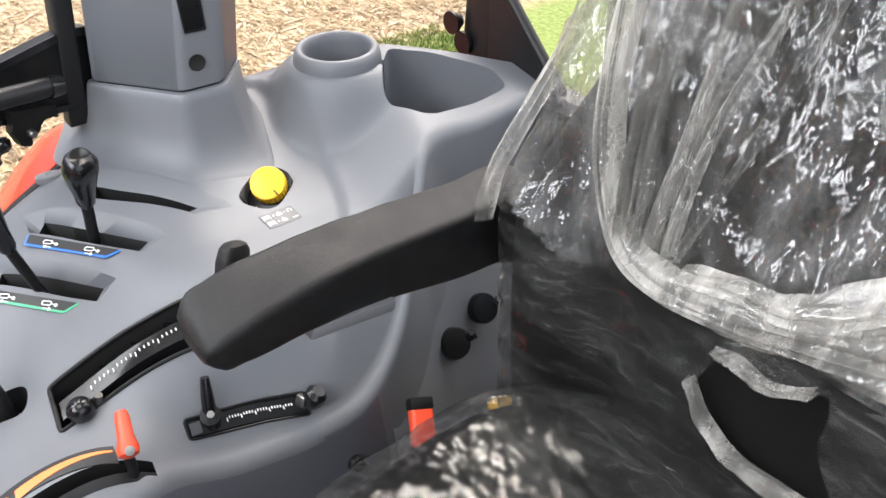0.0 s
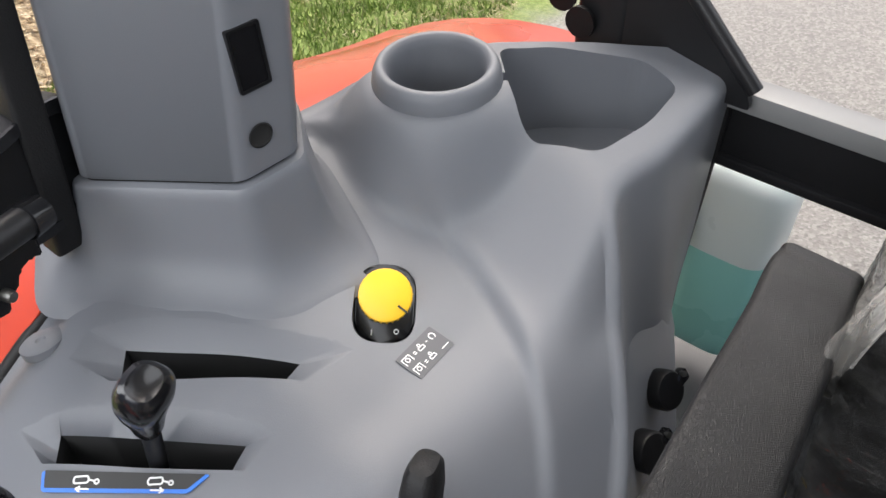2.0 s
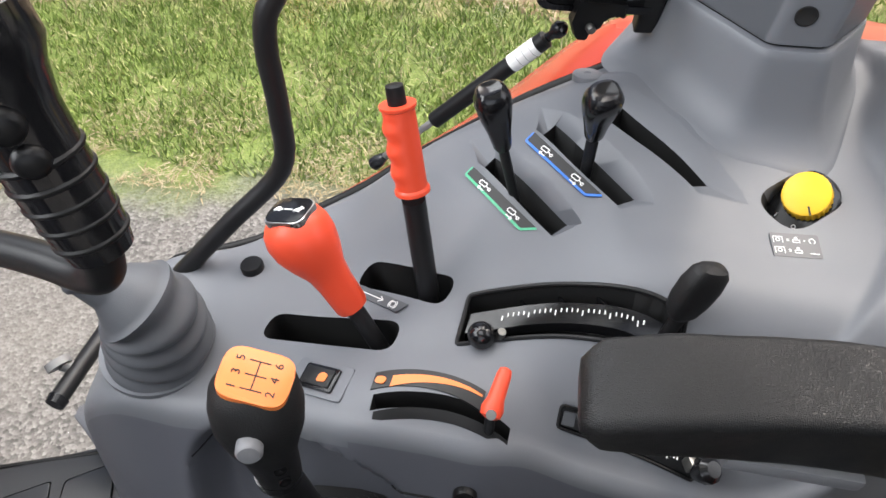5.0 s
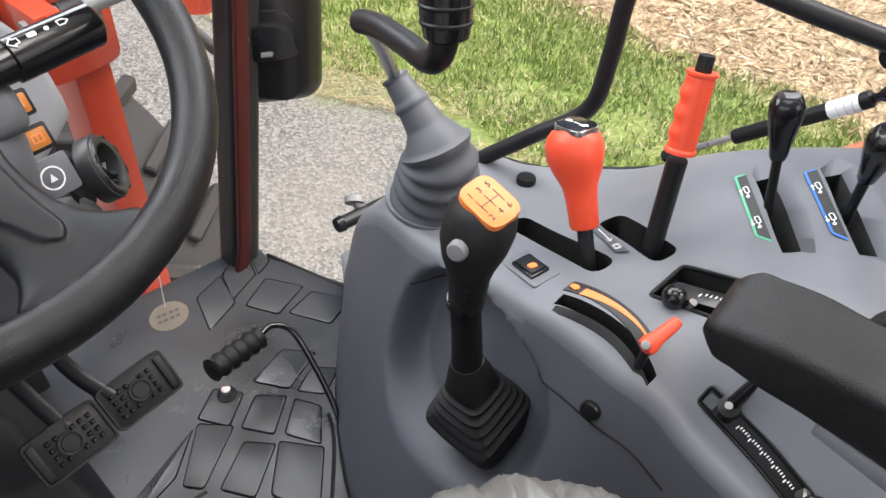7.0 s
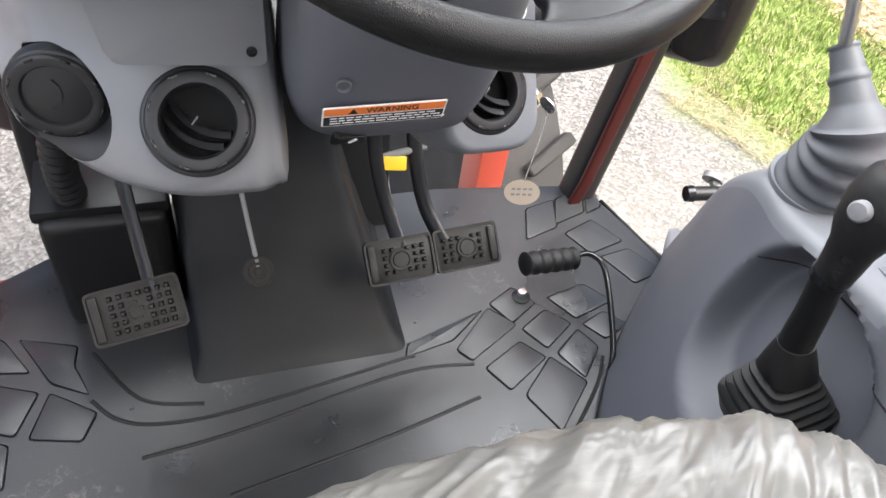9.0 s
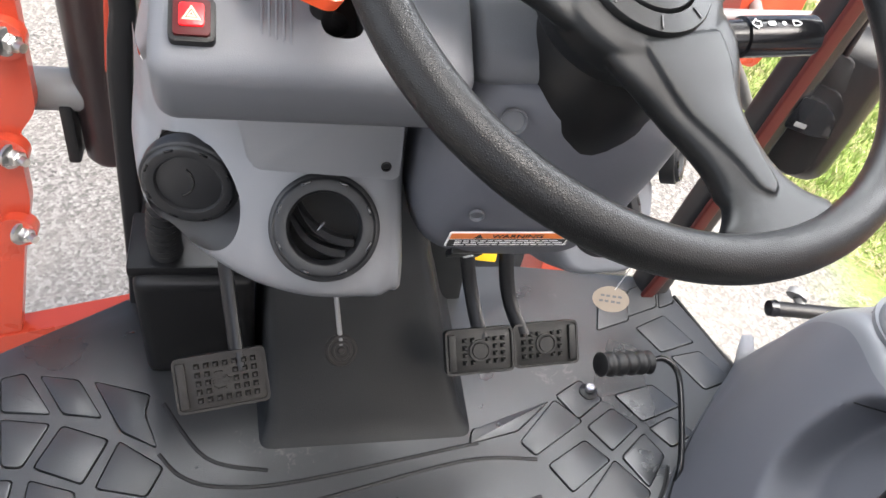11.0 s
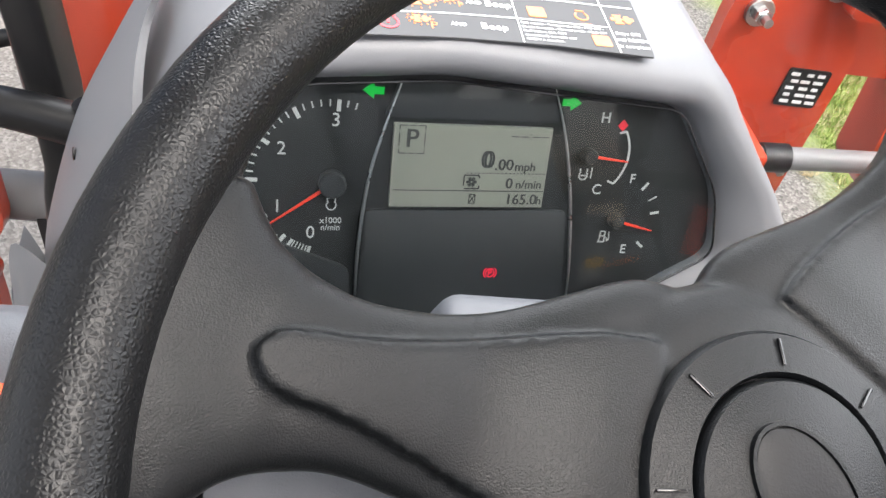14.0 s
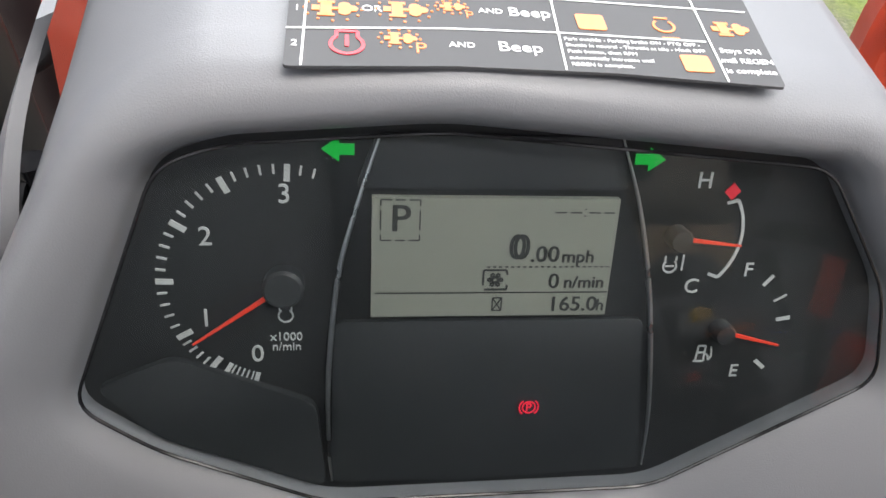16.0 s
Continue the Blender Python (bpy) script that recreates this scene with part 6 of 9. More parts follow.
part("lock_barrel", bm_lathe([(0.012, -0.02), (0.012, 0.003), (0.009, 0.006), (0.0005, 0.006)], frame_at((0.184, 0.425, 0.423), (0.55, -0.75, 0.2)), 24), CHROME, key)
part("bow", bm_prism(ellipse(0.011, 0.014, 24), -0.001, 0.001, frame_at((0.194, 0.408, 0.425), (0.85, 0.3, 0.4)), 0.0005), STEEL, key)
part("tag_wire", bm_tube(smooth_path([(0.194, 0.405, 0.415), (0.201, 0.420, 0.36), (0.205, 0.437, 0.29)], 6), 0.0007, 6), WHITE_INK, key)
tg = frame_at((0.208, 0.441, 0.267), (-0.35, -0.66, 0.66), (0.9, -0.3, 0.1))
tag = part("paper_tag", bm_prism(ellipse(0.0235, 0.0165, 36), -0.0005, 0.0005, tg), TAG, key, "oval buff paper tag with print")
tb2 = bmesh.new()
for yy, xs in ((0.004, (-0.011, -0.004, 0.004, 0.011)), (-0.003, (-0.012, -0.005, 0.003, 0.010))):
    for x in xs:
        bm_add(tb2, bm_prism(rect(0.005, 0.0028, cx=x, cy=yy), 0.0005, 0.0008, tg))
part("print_bar", tb2, GREY_INK, tag)

# multifunction stalk
stalk = thing("column_stalk", (0.07, 0.285, 0.715), "black column stalk with white light symbols", "stalk")
sp, se = Vector((0.055, 0.280, 0.714)), Vector((0.152, 0.288, 0.719))
sd = (se - sp).normalized()
part("grip", bm_tube([sp, sp + sd * 0.035, sp + sd * 0.036, sp + sd * 0.095, se], [0.012, 0.0125, 0.0145, 0.0145, 0.0115], 24), BLACK_GLOSS, stalk)
sm = frame_at(sp + sd * 0.066 + Vector((0, -0.0062, 0.0131)), (0, -0.43, 0.9), sd)
part("symbol", bm_add(bm_prism(rect(0.006, 0.0035, 0.0015, cx=-0.014), 0, 0.0006, sm), bm_prism(ellipse(0.0016, 0.0016, 14, -0.004, 0), 0, 0.0006, sm)), WHITE_INK, stalk)
part("symbol", strokes([[(0.004, -0.002), (0.008, -0.002), (0.011, 0.0), (0.008, 0.002), (0.004, 0.002), (0.004, -0.002)]], 0.0008, sm), WHITE_INK, stalk)
part("symbol", strokes([[(-0.030, 0.0), (-0.026, 0.004), (-0.026, 0.002), (-0.023, 0.002), (-0.023, -0.002), (-0.026, -0.002), (-0.026, -0.004), (-0.030, 0.0)]], 0.0007, sm), WHITE_INK, stalk)

# ---- instrument binnacle ----
CLUSTER = Matrix(((0.990, -0.031, 0.1354, -0.060), (0.139, 0.354, -0.925, 0.5227), (-0.020, 0.935, 0.355, 0.630), (0, 0, 0, 1)))
lens_corners = [(-0.172, -0.040), (-0.140, -0.064), (-0.0675, -0.0955), (0.087, -0.0935), (0.190, -0.036), (0.180, 0.011), (0.1405, 0.068), (-0.020, 0.080), (-0.104, 0.074), (-0.130, 0.065)]
lens_outline = round_poly(lens_corners, 0.012, 5)


def grow(poly, d, up=0.0):
    """Outline moved outwards by d, the upper part by up more."""
    c = Vector((0.008, -0.01))
    out = []
    n = len(poly)
    for i in range(n):
        p, a, b = Vector(poly[i]), Vector(poly[i - 1]), Vector(poly[(i + 1) % n])
        t = (b - a).normalized()
        nn = Vector((t.y, -t.x))
        if nn.dot(p - c) < 0:
            nn = -nn
        nn = (nn * 0.6 + (p - c).normalized() * 0.4).normalized()
        q = p + nn * d
        q.y += up * step(0.0, 0.06, p.y)
        out.append((q.x, q.y))
    return out


def crown(x, y):
    """Fills the hood's shoulders so that its top is flat under the decal."""
    g = 0.0010 + (0.0830 * x if x > 0 else 0.088 * (-0.04 - x) if x < -0.04 else 0.0)
    return g * step(0.195, 0.125, x) * step(-0.160, -0.100, x) * step(0.035, 0.065, y)


def flare(x, y, k):
    """Widens the hood below the dials, where its recess opens outwards."""
    low = step(0.045, -0.055, y)
    wide = step(0.08, 0.165, abs(x))
    corner = step(-0.035, -0.080, y) * step(0.055, 0.130, abs(x))
    return x + k * low * wide * (0.030 if x > 0 else -0.014) + math.copysign(k * corner * 0.024, x), y - k * step(-0.030, -0.085, y) * 0.034 - k * corner * 0.026


hood_rows = []
for d, w, up in ((0.0, -0.012, 0), (0.001, 0.000, 0), (0.0035, 0.005, -0.001), (0.008, 0.0125, -0.004), (0.017, 0.0190, -0.008), (0.025, 0.0215, -0.0105), (0.032, 0.0195, -0.0105), (0.036, 0.012, -0.0095), (0.040, -0.005, -0.005), (0.046, -0.05, 0.012), (0.054, -0.11, 0.034), (0.062, -0.17, 0.057)):
    level = (0.35 if w > 0.015 else 0.8 if w > 0.0 else 1.0) if d > 0.03 else 0.0
    hood_rows.append([CLUSTER @ Vector((x, y + level * crown(x, y) + (0.0 if d < 0.03 or d > 0.038 else 0.0 if w > 0.015 else 0.0018) * step(0.035, 0.065, y), w)) for x, y in [flare(*q, step(0.001, 0.024, d)) for q in grow(lens_outline, d, up)]])
binnacle = part("binnacle_hood", bm_grid(hood_rows, closed_v=True), GREY_LIGHT, dash, "pale grey instrument hood", sharp=60)
cl = thing("instrument_cluster", CLUSTER, "black instrument cluster with tachometer, display and gauges", "instrument cluster")
DIAL = material("matt_black_dial", (0.010, 0.011, 0.012), 0.55, grain=0.1, grain_scale=2000, vary=0.2, vary_scale=20)
DIAL_GREY = material("dark_grey_dial_surround", (0.022, 0.024, 0.026), 0.5, vary=0.15, vary_scale=20)
PRINT = material("grey_white_dial_print", (0.50, 0.51, 0.50), 0.5, vary=0.05)
NEEDLE = material("red_needle", (0.85, 0.06, 0.03), 0.4, vary=0.03)
LCD = material("pale_green_display", (0.225, 0.232, 0.195), 0.4, vary=0.06, vary_scale=12)
LCD_INK = material("display_segment", (0.035, 0.038, 0.035), 0.5)
part("backplate", bm_prism(grow(lens_outline, 0.003), -0.014, -0.003, CLUSTER), DIAL, cl)
part("lower_trim", bm_prism(round_poly([(-0.165, -0.036), (-0.132, -0.022), (-0.072, -0.046), (-0.068, -0.092), (-0.140, -0.062)], 0.006), -0.003, 0.001, CLUSTER, 0.001), DIAL_GREY, cl)
part("lower_trim", bm_prism(round_poly([(-0.064, -0.006), (0.073, -0.006), (0.083, -0.088), (0.0, -0.091), (-0.066, -0.090)], 0.004), -0.003, 0.0, CLUSTER, 0.001), DIAL_GREY, cl)
part("upper_trim", bm_prism(round_poly([(-0.047, 0.076), (-0.055, 0.054), (0.058, 0.054), (0.052, 0.076)], 0.003), -0.003, 0.0, CLUSTER, 0.001), DIAL_GREY, cl)
for pts in (((-0.0455, 0.076), (-0.055, 0.045), (-0.0622, 0.015), (-0.0665, -0.03), (-0.0668, -0.070), (-0.0655, -0.089)), ((0.0522, 0.076), (0.0640, 0.045), (0.0735, 0.008), (0.0800, -0.03), (0.0835, -0.06), (0.0842, -0.086))):
    path = smooth_path([CLUSTER @ Vector((x, y, 0.0005)) for x, y in pts], 8)
    k = len(path)
    part("divider", bm_tube(path, [0.0004 + 0.0008 * math.sin(math.pi * i / (k - 1)) for i in range(k)], 8), STEEL, cl, "thin bright divider")
TC = (-0.0845, 0.0111)


def tach_angle(v):
    return 270.5 - 61.2 * v if v >= 1 else 253.5 - 44.2 * v


ticks = bmesh.new()
for i in range(5, 33):
    v = i / 10
    a = radians(tach_angle(v))
    big = i % 5 == 0
    r0, r1 = (0.0445, 0.0515) if big else (0.0475, 0.0515)
    d = Vector((math.cos(a), math.sin(a)))
    bm_add(ticks, bm_bar(Vector(TC) + d * r0, Vector(TC) + d * r1, 0.0024 if big else 0.0009, CLUSTER @ pose(0, 0, -0.003)))
for i in range(7):
    a = radians(254 - i * 2.6)
    d = Vector((math.cos(a), math.sin(a)))
    bm_add(ticks, bm_bar(Vector(TC) + d * 0.0445, Vector(TC) + d * 0.0500, 0.0020 if i in (0, 6) else 0.0007, CLUSTER @ pose(0, 0, -0.003)))
part("scale_marks", ticks, PRINT, cl)
for s, x, y, h in (("3", -0.0833, 0.0500, 0.0115), ("2", -0.1150, 0.0318, 0.0115), ("1", -0.1172, -0.0050, 0.0115), ("0", -0.0967, -0.0225, 0.0115), ("x1000", -0.0843, -0.0142, 0.0055), ("n/min", -0.0843, -0.0190, 0.0055),
                   ("H", 0.0917, 0.0577, 0.0100), ("C", 0.0942, 0.0085, 0.0100), ("F", 0.1197, 0.0164, 0.0095), ("E", 0.1231, -0.0359, 0.0095)):
    part("numeral", bm_text(s, h, CLUSTER @ pose(x, y, -0.0028)), PRINT, cl)


def needle(c, tip, r, w):
    c, tip = Vector(c), Vector(tip)
    d = (tip - c).normalized()
    s = Vector((-d.y, d.x))
    part("needle", bm_prism([tuple(c + s * w), tuple(c - s * w), tuple(tip - s * w * 0.35), tuple(tip + s * w * 0.35)], 0.0, 0.0012, CLUSTER), NEEDLE, cl)
    part("needle_cap", bm_lathe([(r, -0.003), (r, 0.0035), (r * 0.85, 0.0048), (0.0003, 0.005)], CLUSTER @ pose(c.x, c.y, 0), 32), DIAL_GREY, cl)


needle(TC, (-0.1227, -0.0155), 0.0085, 0.0011)
needle((0.0829, 0.0329), (0.1119, 0.0295), 0.0052, 0.0010)
needle((0.1116, -0.0129), (0.1405, -0.0203), 0.0050, 0.0010)
part("gauge_arc", strokes([arc(0.0829, 0.0329, 0.0302, 33, -41, 14), [(0.1010, 0.0148), (0.1057, 0.0131)], [(0.1036, 0.0480), (0.1082, 0.0493)]], 0.0014, CLUSTER @ pose(0, 0, -0.003)), PRINT, cl)
part("hot_mark", bm_prism([(0.1012, 0.0530), (0.1050, 0.0495), (0.1085, 0.0535), (0.1047, 0.0572)], -0.003, -0.0025, CLUSTER), RED_INK, cl)
fuel = bmesh.new()
for a, w in ((52, 0.0016), (30, 0.0009), (9, 0.0018), (-39, 0.0019)):
    d = Vector((math.cos(radians(a)), math.sin(radians(a))))
    bm_add(fuel, bm_bar(Vector((0.1116, -0.0129)) + d * 0.0275, Vector((0.1116, -0.0129)) + d * 0.0340, w, CLUSTER @ pose(0, 0, -0.003)))
part("fuel_marks", fuel, PRINT, cl)
part("engine_symbol", strokes([arc(-0.0843, -0.0040, 0.0030, 125, 415, 14), [(-0.0868, 0.0008), (-0.0868, -0.0015)], [(-0.0818, 0.0008), (-0.0818, -0.0015)], [(-0.0872, 0.0008), (-0.0814, 0.0008)]], 0.0007, CLUSTER @ pose(0, 0, -0.003)), PRINT, cl)
part("coolant_symbol", strokes([arc(0.0825, 0.0185, 0.0030, 130, 410, 12), [(0.0800, 0.0232), (0.0800, 0.0212)], [(0.0850, 0.0232), (0.0850, 0.0212)], [(0.0805, 0.0185), (0.0845, 0.0185)], [(0.0882, 0.0240), (0.0882, 0.0165)]], 0.0008, CLUSTER @ pose(0, 0, -0.003)), PRINT, cl)
part("fuel_symbol", strokes([[(0.1030, -0.0300), (0.1035, -0.0220), (0.1070, -0.0220), (0.1070, -0.0300), (0.1020, -0.0300)], [(0.1035, -0.0255), (0.1070, -0.0255)], [(0.1070, -0.0260), (0.1088, -0.0270), (0.1092, -0.0295), (0.1105, -0.0275), (0.1098, -0.0225)]], 0.0008, CLUSTER @ pose(0, 0, -0.003)), PRINT, cl)
display = part("display", bm_prism(rect(0.1030, 0.0535, cx=0.0030, cy=0.0236), -0.003, 0.0008, CLUSTER), LCD, cl, "pale green liquid crystal display")
ink = CLUSTER @ pose(0, 0, 0.0009)
for s, x, y, h in (("P", -0.0372, 0.0410, 0.0165), ("0", 0.0125, 0.0285, 0.0165), (".00", 0.0245, 0.0255, 0.0105), ("mph", 0.0390, 0.0245, 0.0082), ("0", 0.0295, 0.0130, 0.0100), ("n/min", 0.0430, 0.0125, 0.0080), ("165.0", 0.0390, 0.0020, 0.0100), ("h", 0.0515, 0.0015, 0.0080)):
    part("segment_text", bm_add(bm_text(s, h, ink @ pose(x, y, 0), 0.0002), bm_text(s, h, ink @ pose(x + h * (0.11 if h > 0.012 and s == "0" else 0.03), y, 0.0001), 0.0002)), LCD_INK, display)
part("display_lines", strokes([[(-0.0450, 0.0345), (-0.0450, 0.0320), (-0.0405, 0.0320)], [(-0.0335, 0.0320), (-0.0290, 0.0320), (-0.0290, 0.0345)], [(-0.0290, 0.0365), (-0.0290, 0.0450)], [(-0.0290, 0.0470), (-0.0290, 0.0495), (-0.0335, 0.0495)], [(-0.0350, 0.0495), (-0.0390, 0.0495)], [(-0.0405, 0.0495), (-0.0450, 0.0495), (-0.0450, 0.0470)], [(-0.0450, 0.0450), (-0.0450, 0.0365)], [(-0.0350, 0.0320), (-0.0390, 0.0320)], [(0.0396, 0.0460), (0.0404, 0.0460)], [(0.0396, 0.0430), (0.0404, 0.0430)], [(-0.0470, 0.0080), (0.0540, 0.0080)], [(0.0270, 0.0445), (0.0320, 0.0445)], [(0.0335, 0.0445), (0.0385, 0.0445)], [(0.0415, 0.0445), (0.0465, 0.0445)], [(0.0480, 0.0445), (0.0525, 0.0445)],
                               [(0.0035, -0.0005), (0.0035, 0.0055), (0.0075, 0.0055), (0.0075, -0.0005), (0.0035, -0.0005), (0.0075, 0.0055)], [(0.0035, 0.0055), (0.0075, -0.0005)]], 0.0006, ink, 0.0002), LCD_INK, display)
part("dotted_line", strokes([[(x, 0.0200), (x + 0.0014, 0.0200)] for x in [0.0000 + 0.0026 * i for i in range(21)]], 0.0006, ink, 0.0002), LCD_INK, display)
part("pto_symbol", strokes([arc(0.0040, 0.0140, 0.0012, 0, 360, 10), *[arc(0.0040 + 0.0024 * math.cos(a), 0.0140 + 0.0024 * math.sin(a), 0.0008, 0, 360, 6) for a in [math.pi * k / 3 for k in range(6)]], [(-0.0012, 0.0115), (-0.0012, 0.0185), (0.0085, 0.0185), (0.0092, 0.0165)], [(0.0092, 0.0115), (0.0092, 0.0095), (-0.0005, 0.0095)]], 0.0009, ink, 0.0002), LCD_INK, display)
GREEN_LAMP = glowing("green_lamp", (0.01, 0.72, 0.08), 0.45)
for x, y, s in ((-0.062, 0.0690, -1), (0.066, 0.0668, 1)):
    part("turn_lamp", bm_prism([(x + s * u, y + s * v) for u, v in ((-0.0065, -0.0022), (-0.0005, -0.0022), (-0.0005, -0.0050), (0.0065, 0.0), (-0.0005, 0.0050), (-0.0005, 0.0022), (-0.0065, 0.0022))], -0.0028, -0.0022, CLUSTER), GREEN_LAMP, cl, "lit green turn arrow")
part("brake_lamp", strokes([arc(0.0247, -0.0509, 0.0030, 0, 360, 16), arc(0.0247, -0.0509, 0.0045, 130, 230, 6), arc(0.0247, -0.0509, 0.0045, -50, 50, 6), [(0.0238, -0.0528), (0.0238, -0.0491), (0.0255, -0.0491), (0.0258, -0.0502), (0.0252, -0.0509), (0.0238, -0.0509)]], 0.0006, CLUSTER @ pose(0, 0, 0.0006)), glowing("red_lamp", (0.95, 0.03, 0.07), 0.8), cl, "lit red parking brake lamp")
lens = part("lens", bm_prism(grow(lens_outline, -0.001), 0.0075, 0.0085, CLUSTER), clear("dial_lens", (0.86, 0.88, 0.88), 0.03), cl, "clear glossy instrument lens")
lens.visible_shadow = False
part("lens_edge", bm_tube([CLUSTER @ Vector((x, y, 0.0085)) for x, y in grow(lens_outline, -0.001)], 0.0008, 6, closed=True), BLACK_GLOSS, cl)

# instruction decal on top of the hood
hx, hy = Vector((0.990, 0.139, -0.020)), None
CL3 = CLUSTER.to_3x3()
hy = (CL3 @ Vector((0, 0.45, -0.89))).normalized()
hz3 = hx.cross(hy).normalized()
DECAL = Matrix(((hx.x, hy.x, hz3.x, 0), (hx.y, hy.y, hz3.y, 0), (hx.z, hy.z, hz3.z, 0), (0, 0, 0, 1)))
DECAL.translation = CLUSTER @ Vector((0, 0.105, 0.015))
DECAL = DECAL @ pose(0, 0, -0.0004, 0, 0.9, 0)
decal = part("instruction_decal", bm_prism(round_poly([(-0.0800, -0.0075), (-0.02, -0.0035), (0.04, -0.0035), (0.1035, -0.0078), (0.1080, 0.053), (0.0, 0.058), (-0.0800, 0.050)], 0.002), 0.0012, 0.0024, DECAL), material("grey_decal", (0.070, 0.070, 0.073), 0.6, vary=0.04, spec=0.25), binnacle, "grey decal with orange warning symbols")
dm = DECAL @ pose(0, 0, 0.0025)
for line in [[(-0.080, 0.0150), (-0.0214, 0.0195), (0.0212, 0.0205), (0.0806, 0.0193)], [(-0.0734, 0.050), (-0.0740, -0.007)], [(0.0230, 0.054), (0.0202, -0.003)], [(0.0832, 0.052), (0.0814, -0.006)], [(-0.080, 0.0405), (0.0, 0.045), (0.105, 0.0425)]]:
    part("decal_line", strokes([line], 0.0008, dm, 0.0003), WHITE_INK, decal)
for s, x, y, h in (("1", -0.0768, 0.0285, 0.005), ("2", -0.0768, 0.0060, 0.005), ("OR", -0.0492, 0.0304, 0.0055), ("AND", -0.0033, 0.0331, 0.0045), ("Beep", 0.0120, 0.0332, 0.0085), ("AND", -0.0167, 0.0095, 0.0045), ("Beep", 0.0050, 0.0095, 0.0085),
                   ("Stays ON", 0.0930, 0.0140, 0.0044), ("until REGEN", 0.0930, 0.0075, 0.0044), ("is complete", 0.0930, 0.0010, 0.0044)):
    part("lettering", bm_text(s, h, dm @ pose(x, y, 0), 0.0002), WHITE_INK, decal)
for s, y in (("Park outside - Parking brake ON - PTO OFF -", 0.0168), ("Shuttle in neutral - Throttle at idle - Hitch OFF", 0.0128), ("Push button, then RPM", 0.0088), ("automatically increases until", 0.0048), ("REGEN is complete.", 0.0008)):
    part("lettering", bm_text(s, 0.0029, dm @ pose(0.0228, y, 0), 0.0002, "LEFT"), WHITE_INK, decal)


def engine_icon(x, y, k, mat, dots=True, letter=False):
    bm = bm_prism(rect(0.0050 * k, 0.0100 * k, cx=x - 0.003 * k, cy=y), 0, 0.0003, dm)
    for dx, dy, w, h in ((-0.0075, 0, 0.0035, 0.004), (-0.003, 0.005, 0.0075, 0.002), (-0.003, -0.005, 0.0075, 0.002), (0.0015, 0, 0.004, 0.002)):
        bm_add(bm, bm_prism(rect(w * k, h * k, cx=x + dx * k, cy=y + dy * k), 0, 0.0003, dm))
    for dx, dy, r in ((0.005, 0.0025, 0.0028), (0.005, -0.002, 0.0028), (0.0085, 0.0005, 0.0024)):
        bm_add(bm, bm_prism(ellipse(r * k, r * k, 12, x + dx * k, y + dy * k), 0, 0.0003, dm))
    if dots:
        for i in range(12):
            a = 2 * math.pi * i / 12
            bm_add(bm, bm_prism(ellipse(0.0006, 0.0006, 6, x + 0.0125 * k * math.cos(a), y + 0.0095 * k * math.sin(a)), 0, 0.0003, dm))
    return part("symbol", bm, mat, decal)


engine_icon(-0.0636, 0.0290, 0.85, ORANGE_INK)
engine_icon(-0.0370, 0.0306, 0.85, ORANGE_INK)
engine_icon(-0.0185, 0.0345, 0.5, ORANGE_INK)
part("symbol", bm_text("P", 0.0065, dm @ pose(-0.0120, 0.0295, 0), 0.0002), ORANGE_INK, decal)
engine_icon(-0.0395, 0.0115, 0.6, ORANGE_INK)
part("symbol", bm_text("P", 0.0090, dm @ pose(-0.0320, 0.0060, 0), 0.0002), ORANGE_INK, decal)
part("symbol", strokes([arc(-0.0584, 0.0065, 0.0058, 130, 410, 16), [(-0.0622, 0.0110), (-0.0622, 0.0145), (-0.0546, 0.0145), (-0.0546, 0.0110)], [(-0.0584, 0.0120), (-0.0584, 0.0050)]], 0.0014, dm, 0.0003), RED_INK, decal)
for x, y in ((0.0360, 0.0290), (0.0722, 0.0045)):
    part("symbol", bm_prism(rect(0.0115, 0.0105, 0.0015, cx=x, cy=y), 0, 0.0003, dm), ORANGE_INK, decal)
part("symbol", strokes([arc(0.0660, 0.0290, 0.0042, 130, 410, 14), [(0.0632, 0.0345), (0.0688, 0.0345)], [(0.0632, 0.0205), (0.0700, 0.0205)]], 0.0011, dm, 0.0003), ORANGE_INK, decal)
engine_icon(0.0935, 0.0290, 0.8, ORANGE_INK, dots=False)

# ---- steering wheel ----
steering = thing("steering_wheel", WHEEL_AT, "black three-spoke steering wheel with a grained rim", "steering wheel")
ring = [WHEEL_POSE @ Vector((0.189 * math.cos(a), 0.189 * math.sin(a), 0)) for a in [2 * math.pi * i / 120 for i in range(120)]]
part("rim", bm_tube(ring, 0.0132, 24, closed=True), LEATHER, steering)
half_w = curve([0.03, 0.05, 0.07, 0.09, 0.115, 0.14, 0.16, 0.174, 0.186], [0.052, 0.052, 0.0425, 0.0320, 0.0240, 0.0235, 0.034, 0.058, 0.098])


def spoke_dish(r):
    return -0.004 - 0.006 * step(0.06, 0.10, r) * step(0.19, 0.15, r) - 0.0165 * step(0.180, 0.055, r)


